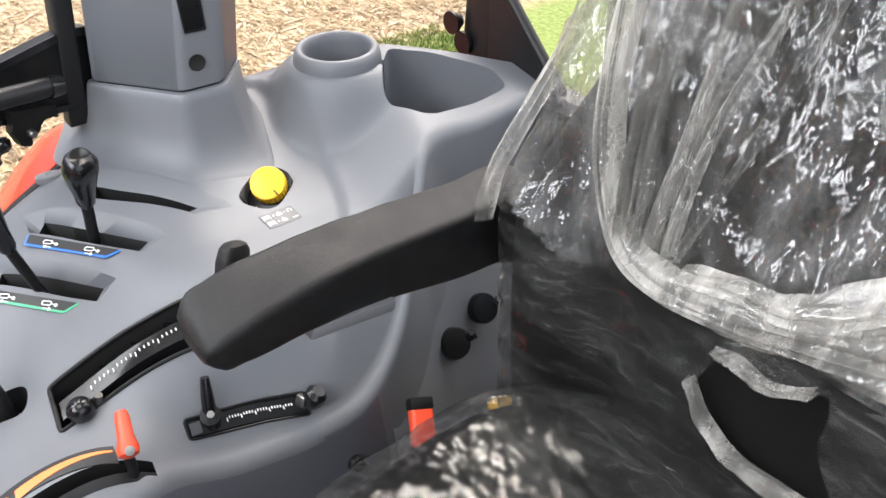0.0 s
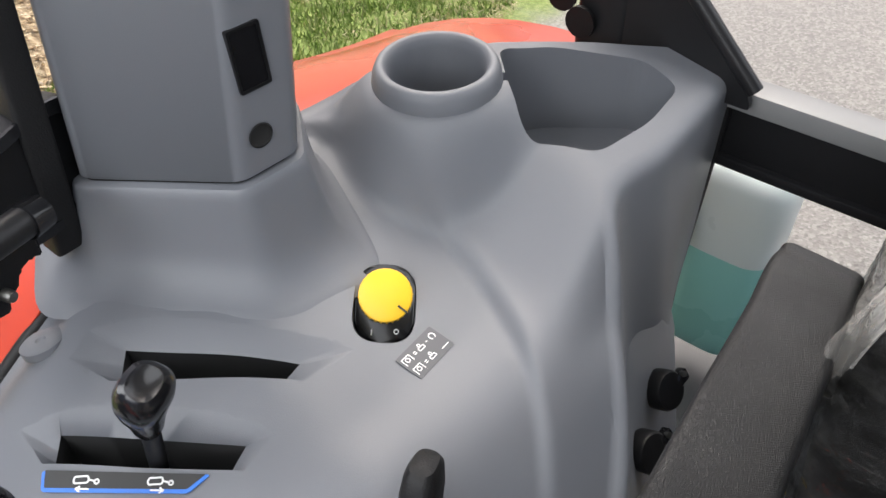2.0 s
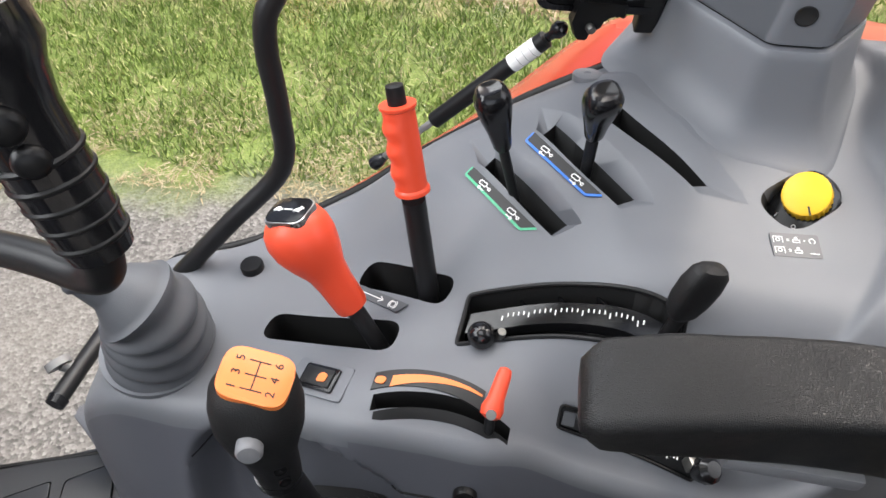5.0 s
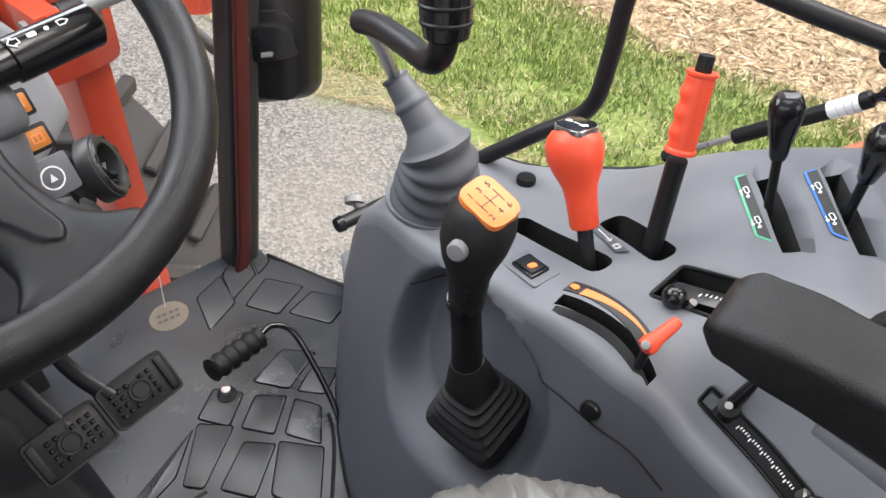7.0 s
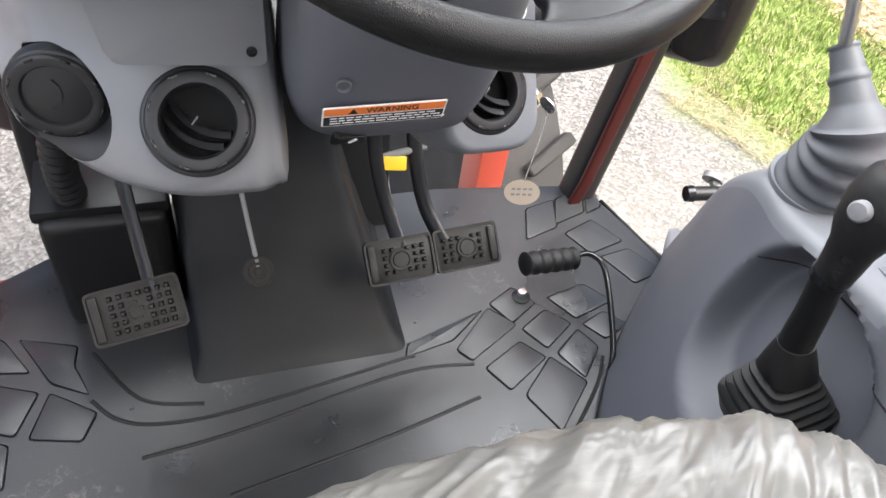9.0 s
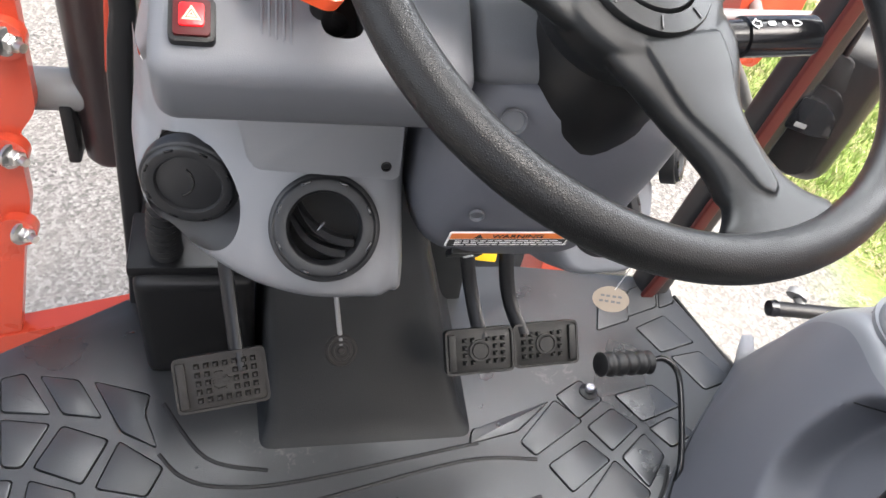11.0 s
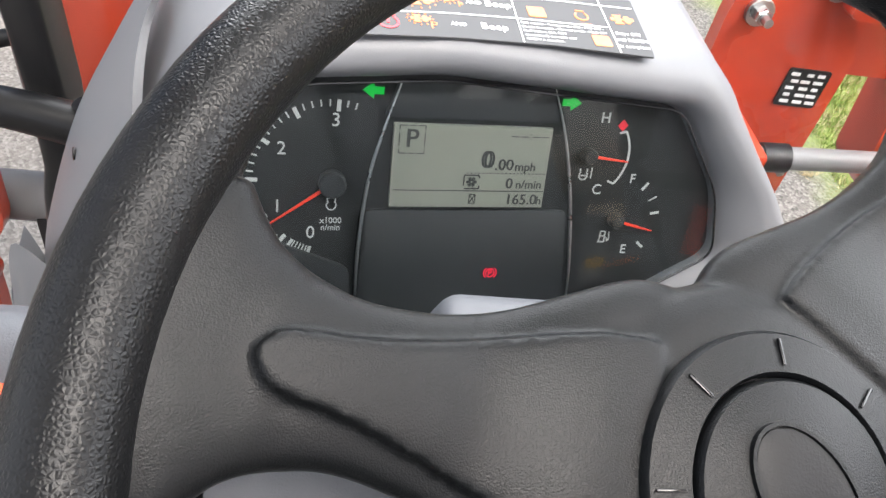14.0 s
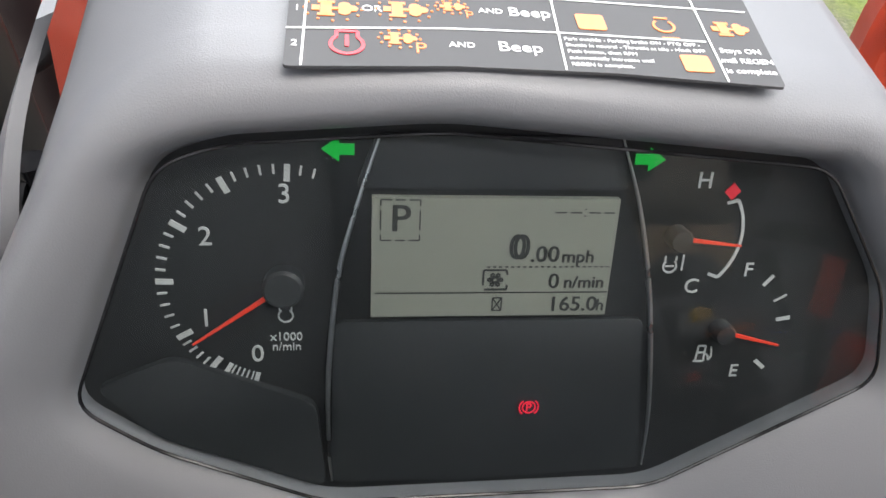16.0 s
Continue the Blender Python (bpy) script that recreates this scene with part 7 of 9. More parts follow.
def spoke_panel(rot):
    """The raised wedge on a spoke, broad at the hub and rounded at its tip."""
    rows = []
    for i in range(31):
        r = 0.046 + 0.109 * i / 30
        w = (0.0305 - 0.0225 * step(0.050, 0.150, r) ** 0.9) * math.sqrt(max(0.004, 1 - max(0.0, (r - 0.143) / 0.0121) ** 2))
        top = []
        for j in range(13):
            y = w * (j / 6 - 1)
            top.append(Vector((r, y, spoke_dish(r) + 0.009 * (1 - min(0.98, abs(y) / half_w(r)) ** 2.667) ** 0.375 + 0.0034)))
        rows.append([WHEEL_POSE @ rot @ p for p in top] + [WHEEL_POSE @ rot @ (p - Vector((0, 0, 0.009))) for p in reversed(top)])
    return bm_grid(rows, closed_v=True, caps=True)


spokes = []
for ang in (171, 53, -73):
    rows = []
    a = radians(ang)
    rot = Matrix.Rotation(a, 4, "Z")
    for i in range(31):
        r = 0.03 + (0.188 - 0.03) * i / 30
        h = half_w(r)
        dish = spoke_dish(r)
        row = []
        for j in range(24):
            t = 2 * math.pi * j / 24
            c, s = math.cos(t), math.sin(t)
            y = h * math.copysign(abs(c) ** 0.75, c)
            thick = 0.009 if s > 0 else 0.016
            z = dish + thick * math.copysign(abs(s) ** 0.75, s)
            back = 1.0 if r < 0.17 else 0.8
            x = r
            if r > 0.165:
                x = min(r, math.sqrt(max(1e-6, 0.190 ** 2 - y * y)))
            row.append(WHEEL_POSE @ rot @ Vector((x, y * back, z * (1.0 if r < 0.15 else 0.85))))
        rows.append(row)
    spokes += [bm_grid(rows, closed_v=True, caps=True), spoke_panel(rot)]
spokes.append(bm_lathe([(0.030, -0.045), (0.056, -0.034), (0.066, -0.014), (0.0665, 0.0), (0.0630, 0.0055), (0.0560, 0.0085), (0.0478, 0.0100)], HUB_POSE, 56))
hub = part("wheel_body", moulded(spokes, 0.0012, 8), WHEEL, steering, sharp=180)
part("horn_ring", bm_lathe([(0.0475, 0.004), (0.0475, 0.0125), (0.0462, 0.0145), (0.0345, 0.0165), (0.0335, 0.0150), (0.0335, 0.006)], HUB_POSE, 64, cap=False), WHEEL, hub)
for k in range(8):
    a = radians(-90 + k * 45)
    part("ring_notch", bm_box((0.0085, 0.0010, 0.0012), HUB_POSE @ pose(0.0405 * math.cos(a), 0.0405 * math.sin(a), 0.0158, 0, 8, math.degrees(a)), 0.0003), BLACK_GLOSS, hub)
part("horn_button", bm_lathe([(0.0328, 0.004), (0.0328, 0.0155), (0.0315, 0.0175), (0.02, 0.0205), (0.0004, 0.0212)], HUB_POSE, 56), WHEEL, hub)
em = HUB_POSE @ pose(-0.001, 0.0, 0.0208, 0, 0, -52)
part("emblem_rim", bm_ring(ellipse(0.0215, 0.0150, 40), ellipse(0.0203, 0.0138, 40), -0.001, 0.0012, em), WHEEL, hub)
part("emblem", bm_prism(ellipse(0.0198, 0.0133, 40), -0.001, 0.0006, em, 0.0004), BLACK, hub)
part("emblem_shape", bm_prism([(0.005, -0.0045), (0.0135, -0.0012), (0.0115, 0.0042), (0.0085, 0.0008)], 0.0006, 0.0010, em), GREY_INK, hub)

# ---- the cab's shell: pillars, glass, rails ----
# unseen roof; its opening only makes room for the overhead fill lamp
roof_at = pose(0.1, 0.0, 0.0)
solid("roof", bm_ring([(-0.9, -1.1), (0.7, -1.1), (0.7, 1.0), (-0.9, 1.0)], [(-0.36, -0.36), (0.36, -0.36), (0.36, 0.36), (-0.36, 0.36)], 1.69, 1.75, roof_at), LINING, "unseen pale cab roof lining with an opening left for a fill lamp", "roof", kind="structure")


def loft(sections, caps=True):
    return bm_grid(sections, closed_v=True, caps=caps)


# grey cover of the rear right pillar, on its flared plinth
PILLAR = [(0.79, -0.215), (0.693, -0.281), (0.688, -0.328), (0.74, -0.375), (0.825, -0.365), (0.832, -0.245)]
PX, PY = sum(p[0] for p in PILLAR) / 6, sum(p[1] for p in PILLAR) / 6


def pillar_row(z, grow, r=0.008):
    pts = []
    for x, y in PILLAR:
        d = Vector((x - PX, y - PY))
        d += d.normalized() * grow
        pts.append((PX + d.x, PY + d.y))
    return [(x, y - 0.15 * (z - 0.605), z) for x, y in round_poly(pts, r, 4)]


pillar = thing("pillar_cover", (PX, PY, 0.55), "grey moulded pillar cover with black switches", "pillar cover")
part("cover", loft([pillar_row(z, g) for z, g in ((0.606, -0.003), (0.608, 0.0), (0.9, 0.001), (1.3, 0.002), (1.695, 0.002))]), GREY, pillar, sharp=50)
def plinth_row(d, k):
    """The plinth's outline d metres outside the pillar, k of the way up from the deck to the joint."""
    n = len(PILLAR)
    pts = []
    for i in range(n):
        p, a, b = Vector(PILLAR[i]), Vector(PILLAR[i - 1]), Vector(PILLAR[(i + 1) % n])
        u, v = (p - a).normalized(), (b - p).normalized()
        nu, nv = Vector((u.y, -u.x)), Vector((v.y, -v.x))
        if nu.dot(p - Vector((PX, PY))) < 0:
            nu, nv = -nu, -nv
        m = (nu + nv).normalized()
        near = 0.25 if p.y < -0.35 and d > 0 else 1.0
        pts.append(tuple(p + m * min(d / max(0.4, m.dot(nu)), d * 1.6) * near))
    return [(x, y, deck_z(x, y) + (0.6045 - deck_z(x, y)) * k - (0.004 if k <= 0 else 0.0)) for x, y in round_poly(pts, 0.007 + 0.35 * d, 5)]


PLINTH = ((0.060, 0.0), (0.053, 0.006), (0.047, 0.018), (0.041, 0.038), (0.036, 0.066), (0.031, 0.105), (0.0265, 0.155), (0.0225, 0.225), (0.0188, 0.315), (0.0155, 0.44), (0.0125, 0.59), (0.0100, 0.74), (0.0080, 0.88), (0.0062, 0.97), (0.0045, 1.0), (-0.004, 1.0))
part("plinth", loft([plinth_row(d, k) for d, k in PLINTH]), GREY, pillar, sharp=50)
part("seam", loft([pillar_row(z, -0.0035) for z in (0.601, 0.609)]), BLACK_VOID, pillar, "dark joint line", sharp=60)
pn = (Vector((PILLAR[2][0], PILLAR[2][1], 0)) - Vector((PILLAR[1][0], PILLAR[1][1], 0))).normalized()
pz = Vector((0, -0.15, 1)).normalized()
PN = pz.cross(pn)
PN = PN if PN.x < 0 else -PN


def on_pillar(z, s=0.0):
    mid = Vector(((PILLAR[1][0] + PILLAR[2][0]) / 2, (PILLAR[1][1] + PILLAR[2][1]) / 2, 0.605))
    return frame_at(mid + pn * s + Vector((0, -0.15 * (z - 0.605), z - 0.605)), PN, pn)


# black disc on the uncut cover paints the shade inside a hole
part("hole_shade", bm_lathe([(0.0085, 0.0004), (0.0095, 0.0012), (0.0085, 0.0016), (0.0078, -0.001), (0.0075, -0.004)], on_pillar(0.636, -0.006), 24), BLACK_VOID, pillar, "black disc standing in for a shaded round hole")
for z in (0.692, 0.753):
    sw = part("switch", bm_ring(rect(0.024, 0.044, 0.002), rect(0.020, 0.040, 0.0015), -0.002, 0.0022, on_pillar(z, -0.009)), BLACK, pillar, "black rectangular switch")
    part("rocker", bm_prism(rect(0.020, 0.040, 0.001), -0.003, 0.0012, on_pillar(z, -0.009)), BLACK_GLOSS, sw)

# black window channel along the pillar's forward edge
solid("window_channel", loft([[(x + u, y - 0.15 * (z - 0.605) + v, z) for u, v in rect(0.026, 0.022, 0.004, 3)] for x, y, z in ((0.800, -0.196, 0.56), (0.800, -0.196, 0.70), (0.800, -0.196, 1.2), (0.800, -0.196, 1.69))]), RUBBER, "black rubber window channel beside the pillar cover", "channel", kind="structure")
# panes and frames: right side
GA, GB = Vector((0.855, -0.25, 0)), Vector((0.56, 0.715, 0))


def pane_between(a, b, z0, z1, lean=0.0, thick=0.005):
    n = Vector((b.y - a.y, a.x - b.x, 0)).normalized() * thick
    rows = []
    for z in (z0, z1):
        s = Vector((0, 0, z)) + Vector((0, 1, 0)) * lean * (z - z0)
        rows.append([a + s, b + s, b + s + n, a + s + n])
    return bm_grid(rows, closed_v=True, caps=True)


def pane(name, bm, label):
    o = solid(name, bm, GLASS, label, "window", kind="structure")
    o.visible_shadow = False
    return o


pane("window_1", pane_between(GA + Vector((0.012, 0, 0)), GB, -0.03, 1.69), "clear side window pane")
pane("window_2", pane_between(Vector((0.50, 0.735, 0)), Vector((-0.40, 0.735, 0)), -0.03, 1.69), "clear windscreen pane")
pane("window_3", pane_between(Vector((-0.41, 0.70, 0)), Vector((-0.80, -0.2, 0)), -0.03, 1.69), "clear door glass")


def post(name, path, w, d, mat, label, ring=None):
    """A square-section post with rounded corners along a path of (x, y, z)."""
    rows = []
    for x, y, z in path:
        rows.append([(x + u, y + v, z) for u, v in rect(w, d, min(w, d) * 0.25, 3)])
    return solid(name, loft(rows), mat, label, "pillar", kind="structure")


post("front_pillar_1", smooth_path([(0.474, 0.717, -0.06), (0.490, 0.717, 0.05), (0.527, 0.717, 0.30), (0.565, 0.717, 0.56), (0.605, 0.692, 1.0), (0.63, 0.60, 1.69)], 3), 0.056, 0.054, FRAME, "black steel front pillar of the cab")
post("front_pillar_2", smooth_path([(-0.415, 0.715, -0.06), (-0.405, 0.715, 0.1), (-0.395, 0.715, 0.40), (-0.38, 0.715, 0.55), (-0.40, 0.69, 1.0), (-0.45, 0.60, 1.69)], 3), 0.030, 0.05, FRAME, "black steel front pillar of the cab")
solid("pillar_trim", loft([[(x + u, y + v, z) for u, v in rect(0.024, 0.010, 0.003, 3)] for x, y, z in [(0.463, 0.686, 0.0), (0.476, 0.686, 0.05), (0.512, 0.686, 0.30), (0.549, 0.686, 0.56), (0.590, 0.662, 1.0)]]),
      material("dark_red_painted_steel", (0.045, 0.007, 0.006), 0.45, vary=0.1, spec=0.3), "dark red painted strip along the pillar", "trim", kind="structure")
solid("sill_front", bm_box((0.90, 0.025, 0.03), pose(0.03, 0.712, -0.02), 0.006), RUBBER, "black rubber windscreen sill", "trim", kind="structure")
post("rear_post_1", [(0.638, -0.69, 0.45), (0.638, -0.69, 0.56), (0.638, -0.74, 1.2), (0.638, -0.78, 1.69)], 0.056, 0.035, FRAME, "black steel rear post of the cab")
post("rear_post_2", [(-0.637, -0.69, -0.05), (-0.637, -0.69, 0.56), (-0.637, -0.74, 1.2), (-0.637, -0.78, 1.69)], 0.07, 0.035, FRAME, "black steel rear post of the cab")

# rear frame by the post: gusset plate, sill rail, bolts
gusset = thing("gusset_plate", (0.58, -0.69, 0.53), "black triangular steel plate bolted beside the rear post", "bracket")
tri = Matrix.Translation((0, -0.672, 0)) @ Matrix.Rotation(radians(90), 4, "X")
part("plate", bm_prism(round_poly([(0.478, 0.535), (0.612, 0.535), (0.612, 0.672), (0.604, 0.672), (0.488, 0.560)], 0.006), 0, 0.008, tri, 0.001), FRAME, gusset)
part("flange", bm_tube([(0.480, -0.678, 0.552), (0.606, -0.678, 0.674)], 0.008, 10), FRAME, gusset)
for x, z in ((0.679, 0.592), (0.656, 0.570)):
    part("bolt", bm_lathe([(0.0005, 0.012), (0.009, 0.011), (0.011, 0.006), (0.011, 0.0), (0.016, -0.001), (0.016, -0.006)], pose(x, -0.671, z, 90), 16), BLACK, gusset)
sill = thing("rear_sill", (0.42, -0.70, 0.5), "black steel sill rail under the rear window", "sill", kind="structure")
part("rail", bm_box((0.46, 0.03, 0.022), pose(0.40, -0.70, 0.533), 0.004), GREY_STEEL, sill)
part("web", bm_box((0.46, 0.014, 0.060), pose(0.40, -0.705, 0.491), 0.003), FRAME, sill)
part("lower_lip", bm_box((0.46, 0.024, 0.012), pose(0.40, -0.703, 0.458), 0.003), FRAME, sill)
solid("wall_rear", bm_box((0.95, 0.02, 0.50), pose(-0.16, -0.72, 0.20), 0.004), BLACK, "black lower rear panel of the cab", "wall", kind="structure")

solid("rear_seal", bm_tube(smooth_path([(0.520, -0.690, 0.556), (0.508, -0.692, 0.52), (0.509, -0.692, 0.45), (0.512, -0.692, 0.30), (0.517, -0.694, 0.15), (0.52, -0.695, 0.0)], 5), 0.008, 10), RUBBER, "black rubber seal down the rear edge", "seal", kind="structure")
# grab rail inside the glass
rail = thing("grab_rail", (0.65, 0.14, 0.6), "black bent tube grab rail across the side window", "grab rail")
part("tube", bm_tube(smooth_path([(0.600, 0.295, 0.37), (0.622, 0.228, 0.432), (0.642, 0.167, 0.49), (0.645, 0.155, 0.56), (0.646, 0.152, 0.63), (0.650, 0.14, 0.667), (0.661, 0.110, 0.679), (0.70, -0.02, 0.655), (0.749, -0.166, 0.63)], 5), 0.0105, 14), FRAME, rail)
part("end_cap", bm_tube([(0.747, -0.160, 0.631), (0.752, -0.174, 0.628)], [0.0125, 0.0115], 14), BLACK_GLOSS, rail)
part("foot", bm_box((0.02, 0.05, 0.012), pose(0.600, 0.297, 0.366, 0, 0, -17), 0.003), FRAME, rail)

# window latch on the glass
LD = Vector((0.298, -0.954, 0.0)).normalized()
latch_m = frame_at((0.755, -0.080, 0.0), (-0.954, -0.298, 0.0), LD)
flip = 1 if (latch_m.to_3x3() @ Vector((0, 1, 0))).z > 0 else -1
latch_m = latch_m @ Matrix.Diagonal((1, flip, 1, 1))
latch = thing("window_latch", (0.775, -0.15, 0.61), "black plastic window latch plate with toothed bracket", "latch")
LATCH = [(-0.002, 0.612), (0.0, 0.648), (0.029, 0.658), (0.135, 0.668), (0.165, 0.662), (0.165, 0.60), (0.130, 0.577), (0.080, 0.587), (0.038, 0.596), (0.006, 0.604)]
part("plate", bm_prism(round_poly(LATCH, 0.010), -0.014, 0.0, latch_m, 0.004), BLACK, latch)
part("raised_rim", bm_ring(round_poly(LATCH, 0.010), round_poly([(0.078 + (x - 0.078) * 0.90, 0.622 + (z - 0.622) * 0.80) for x, z in LATCH], 0.010), 0.0, 0.003, latch_m), BLACK_GLOSS, latch)
part("toothed_bracket", bm_prism(round_poly([(0.039, 0.612), (0.088, 0.600), (0.086, 0.585), (0.078, 0.590), (0.066, 0.588), (0.060, 0.578), (0.052, 0.580), (0.048, 0.568), (0.037, 0.572), (0.032, 0.590)], 0.002), 0.0, 0.012, latch_m, 0.0015), BLACK, latch)
part("bolt", bm_lathe([(0.0045, 0.0), (0.0045, 0.006), (0.0035, 0.008), (0.0005, 0.0082)], latch_m @ pose(0.050, 0.583, 0.012), 12), DULL, latch)

# gas strut
strut = thing("gas_strut", (0.775, -0.1, 0.57), "black gas strut with a white printed label", "gas strut")
S0, S1, S2 = Vector((0.765, -0.105, 0.578)), Vector((0.766, 0.03, 0.458)), Vector((0.768, 0.10, 0.395))
sd = (S1 - S0).normalized()
part("cylinder", bm_tube([S0 + sd * 0.018, S0 + sd * 0.020, S1 - sd * 0.002, S1], [0.007, 0.0095, 0.0095, 0.007], 16), BLACK, strut)
part("rod", bm_tube([S1, S2], 0.004, 12), STEEL, strut)
part("ball_end", bm_tube([S0 - sd * 0.006, S0, S0 + sd * 0.006, S0 + sd * 0.012, S0 + sd * 0.020], [0.003, 0.0085, 0.0085, 0.005, 0.005], 14), BLACK_GLOSS, strut)
part("ball_end", bm_tube([S2 - sd * 0.012, S2, S2 + sd * 0.008, S2 + sd * 0.013], [0.005, 0.0085, 0.0085, 0.003], 14), BLACK_GLOSS, strut)
tag = part("label", bm_tube([S0 + sd * 0.030, S0 + sd * 0.064], 0.00985, 16, cap=False), WHITE_INK, strut, "white printed label")
lines = bmesh.new()
for i in range(3):
    bm_add(lines, bm_tube([S0 + sd * (0.036 + i * 0.0085), S0 + sd * (0.0364 + i * 0.0085)], 0.01005, 16, cap=False))
part("print_line", lines, GREY_INK, tag)

# rubber seal along the console's edge under the window
seal_ys = [0.50 - 0.72 * i / 24 for i in range(25)]
solid("window_seal", bm_tube([(float(RIM(y)) + 0.004, y, float(deck_z(float(RIM(y)), y)) - 0.022) for y in seal_ys], 0.006, 10), RUBBER, "black rubber seal along the window edge", "seal", kind="structure")

# pipe with flange beyond the windscreen's right corner
pipe = thing("bent_pipe", (0.61, 0.51, 0.156), "black pipe handle with a grey flange outside the window", "pipe")
part("tube", bm_tube(smooth_path([(0.5513, 0.5144, 0.1564), (0.60, 0.506, 0.158), (0.66, 0.495, 0.160), (0.72, 0.50, 0.15), (0.745, 0.52, 0.10), (0.75, 0.53, -0.02)], 5), 0.012, 14), FRAME, pipe)
part("flange", bm_tube([(0.5940, 0.524, 0.170), (0.6000, 0.530, 0.176)], 0.017, 20), GREY_STEEL, pipe)
part("stud", bm_tube([(0.602, 0.512, 0.160), (0.596, 0.524, 0.171)], 0.008, 14), GREY_STEEL, pipe)
part("end_cap", bm_tube([(0.545, 0.5155, 0.1562), (0.556, 0.5138, 0.1566)], [0.0125, 0.0140], 16), BLACK_GLOSS, pipe)

# outside mirror, its back to the cab
mirror = thing("side_mirror", (0.63, 0.73, 0.40), "black plastic side mirror folded on its stepped bracket", "mirror")
mm = frame_at((0.640, 0.735, 0.395), (-0.45, -0.89, 0.0), (0.06, 0.0, 1))
part("housing", loft([[tuple(mm @ Vector((x * s, y * s + o, h))) for x, y in rect(0.265, 0.135, 0.036, 6)] for h, s, o in ((-0.002, 0.97, 0.0), (0.002, 1.0, 0.0), (0.010, 1.0, 0.001), (0.030, 0.93, 0.008), (0.046, 0.80, 0.016), (0.050, 0.72, 0.017))]), BLACK, mirror, sharp=40)
part("mirror_glass", bm_prism(rect(0.245, 0.118, 0.030, 5), -0.006, -0.002, mm), CHROME, mirror, "silver mirror glass")
part("bracket_plate", bm_prism(round_poly([(-0.105, 0.000), (-0.085, -0.020), (0.020, -0.012), (0.034, -0.006), (0.050, 0.010), (0.052, 0.046), (0.035, 0.062), (-0.020, 0.064), (-0.095, 0.045)], 0.006), 0.045, 0.064, mm, 0.004), BLACK, mirror)
part("bracket_step", bm_prism(round_poly([(-0.015, -0.012), (0.020, 0.000), (0.034, 0.026), (0.034, 0.056), (-0.020, 0.060), (-0.022, 0.020)], 0.004), 0.064, 0.080, mm, 0.004), BLACK_GLOSS, mirror)
part("upper_mount", bm_prism(round_poly([(0.045, 0.000), (0.098, 0.012), (0.102, 0.050), (0.050, 0.056)], 0.010), 0.045, 0.058, mm, 0.004), RUBBER, mirror)
part("hinge_arm", bm_tube([mm @ Vector((0.040, 0.058, 0.068)), mm @ Vector((0.020, 0.072, 0.070)), mm @ Vector((-0.022, 0.068, 0.070))], [0.006, 0.008, 0.006], 10), BLACK_GLOSS, mirror)
part("hinge_screw", bm_lathe([(0.007, 0.0), (0.007, 0.006), (0.0005, 0.007)], mm @ pose(0.018, 0.070, 0.076), 12), DULL, mirror)
part("label", bm_prism(rect(0.008, 0.018, 0.001), 0.080, 0.0806, mm @ pose(-0.010, 0.038, 0)), GREY_STEEL, mirror)
part("stay", bm_tube([mm @ Vector((0.10, 0.030, 0.050)), mm @ Vector((0.22, 0.034, 0.046))], 0.005, 10), BLACK, mirror)
part("pivot_block", bm_box((0.05, 0.035, 0.03), mm @ pose(0.0, 0.062, 0.030), 0.005), BLACK, mirror)

# tube handle before the windscreen's left side
bar = thing("wiper_arm", (-0.41, 0.66, 0.57), "black tubular arm along the windscreen edge", "arm")
part("tube", bm_tube(smooth_path([(-0.60, 0.67, 0.60), (-0.483, 0.66, 0.58), (-0.40, 0.66, 0.57), (-0.337, 0.66, 0.557)], 4), [0.010 + 0.009 * i / 12 for i in range(13)], 12), BLACK, bar)
part("pivot", bm_tube([(-0.335, 0.66, 0.58), (-0.332, 0.66, 0.53)], [0.012, 0.008], 12), BLACK_GLOSS, bar)

# ---- outside: loader frame, rear wheel guard, washer tank, front wheel ----


def bolt_head(at, axis, r, parent, mat=STEEL):
    m = frame_at(at, axis, (0, 0, 1) if abs(Vector(axis).normalized().z) < 0.9 else (1, 0, 0))
    b = bm_lathe([(r * 1.7, -0.002), (r * 1.7, 0.003), (r * 1.6, 0.004)], m, 18)
    bm_add(b, bm_lathe([(r, 0.003), (r, 0.016), (r * 0.85, 0.018)], m, 6))
    bm_add(b, bm_lathe([(r * 0.55, 0.016), (r * 0.55, 0.030)], m, 12))
    part("bolt", b, mat, parent, "bright steel bolt")


def plate(poly, y0, y1, bevel=0.002):
    """An upright plate of (x, z) between y0 and y1."""
    m = Matrix.Rotation(radians(90), 4, "X")
    return bm_prism(poly, -y1, -y0, m, bevel)


# right-hand loader frame
ldr = thing("loader_frame", (0.43, 0.95, -0.3), "orange painted steel loader upright with bolted bracket", "loader frame", "loader frames")
part("upright", bm_box((0.065, 0.10, 1.5), pose(0.4175, 1.0, -0.32), 0.008), PAINT, ldr)
part("bracket", plate(round_poly([(0.285, 0.33), (0.36, 0.31), (0.468, 0.32), (0.468, 0.56), (0.435, 0.61), (0.42, 0.72), (0.31, 0.72), (0.285, 0.60)], 0.02), 0.94, 0.965), PAINT, ldr)
part("gusset", plate(round_poly([(0.40, 0.62), (0.60, 0.62), (0.58, 0.68), (0.45, 0.80)], 0.015), 0.90, 0.925), PAINT, ldr)
st = part("sticker", plate(rect(0.056, 0.052, 0.004, 3, 0.421, 0.51), 0.9375, 0.9405, 0), BLACK_INK, ldr, "black and white warning sticker")
bars = bmesh.new()
random.seed(5)
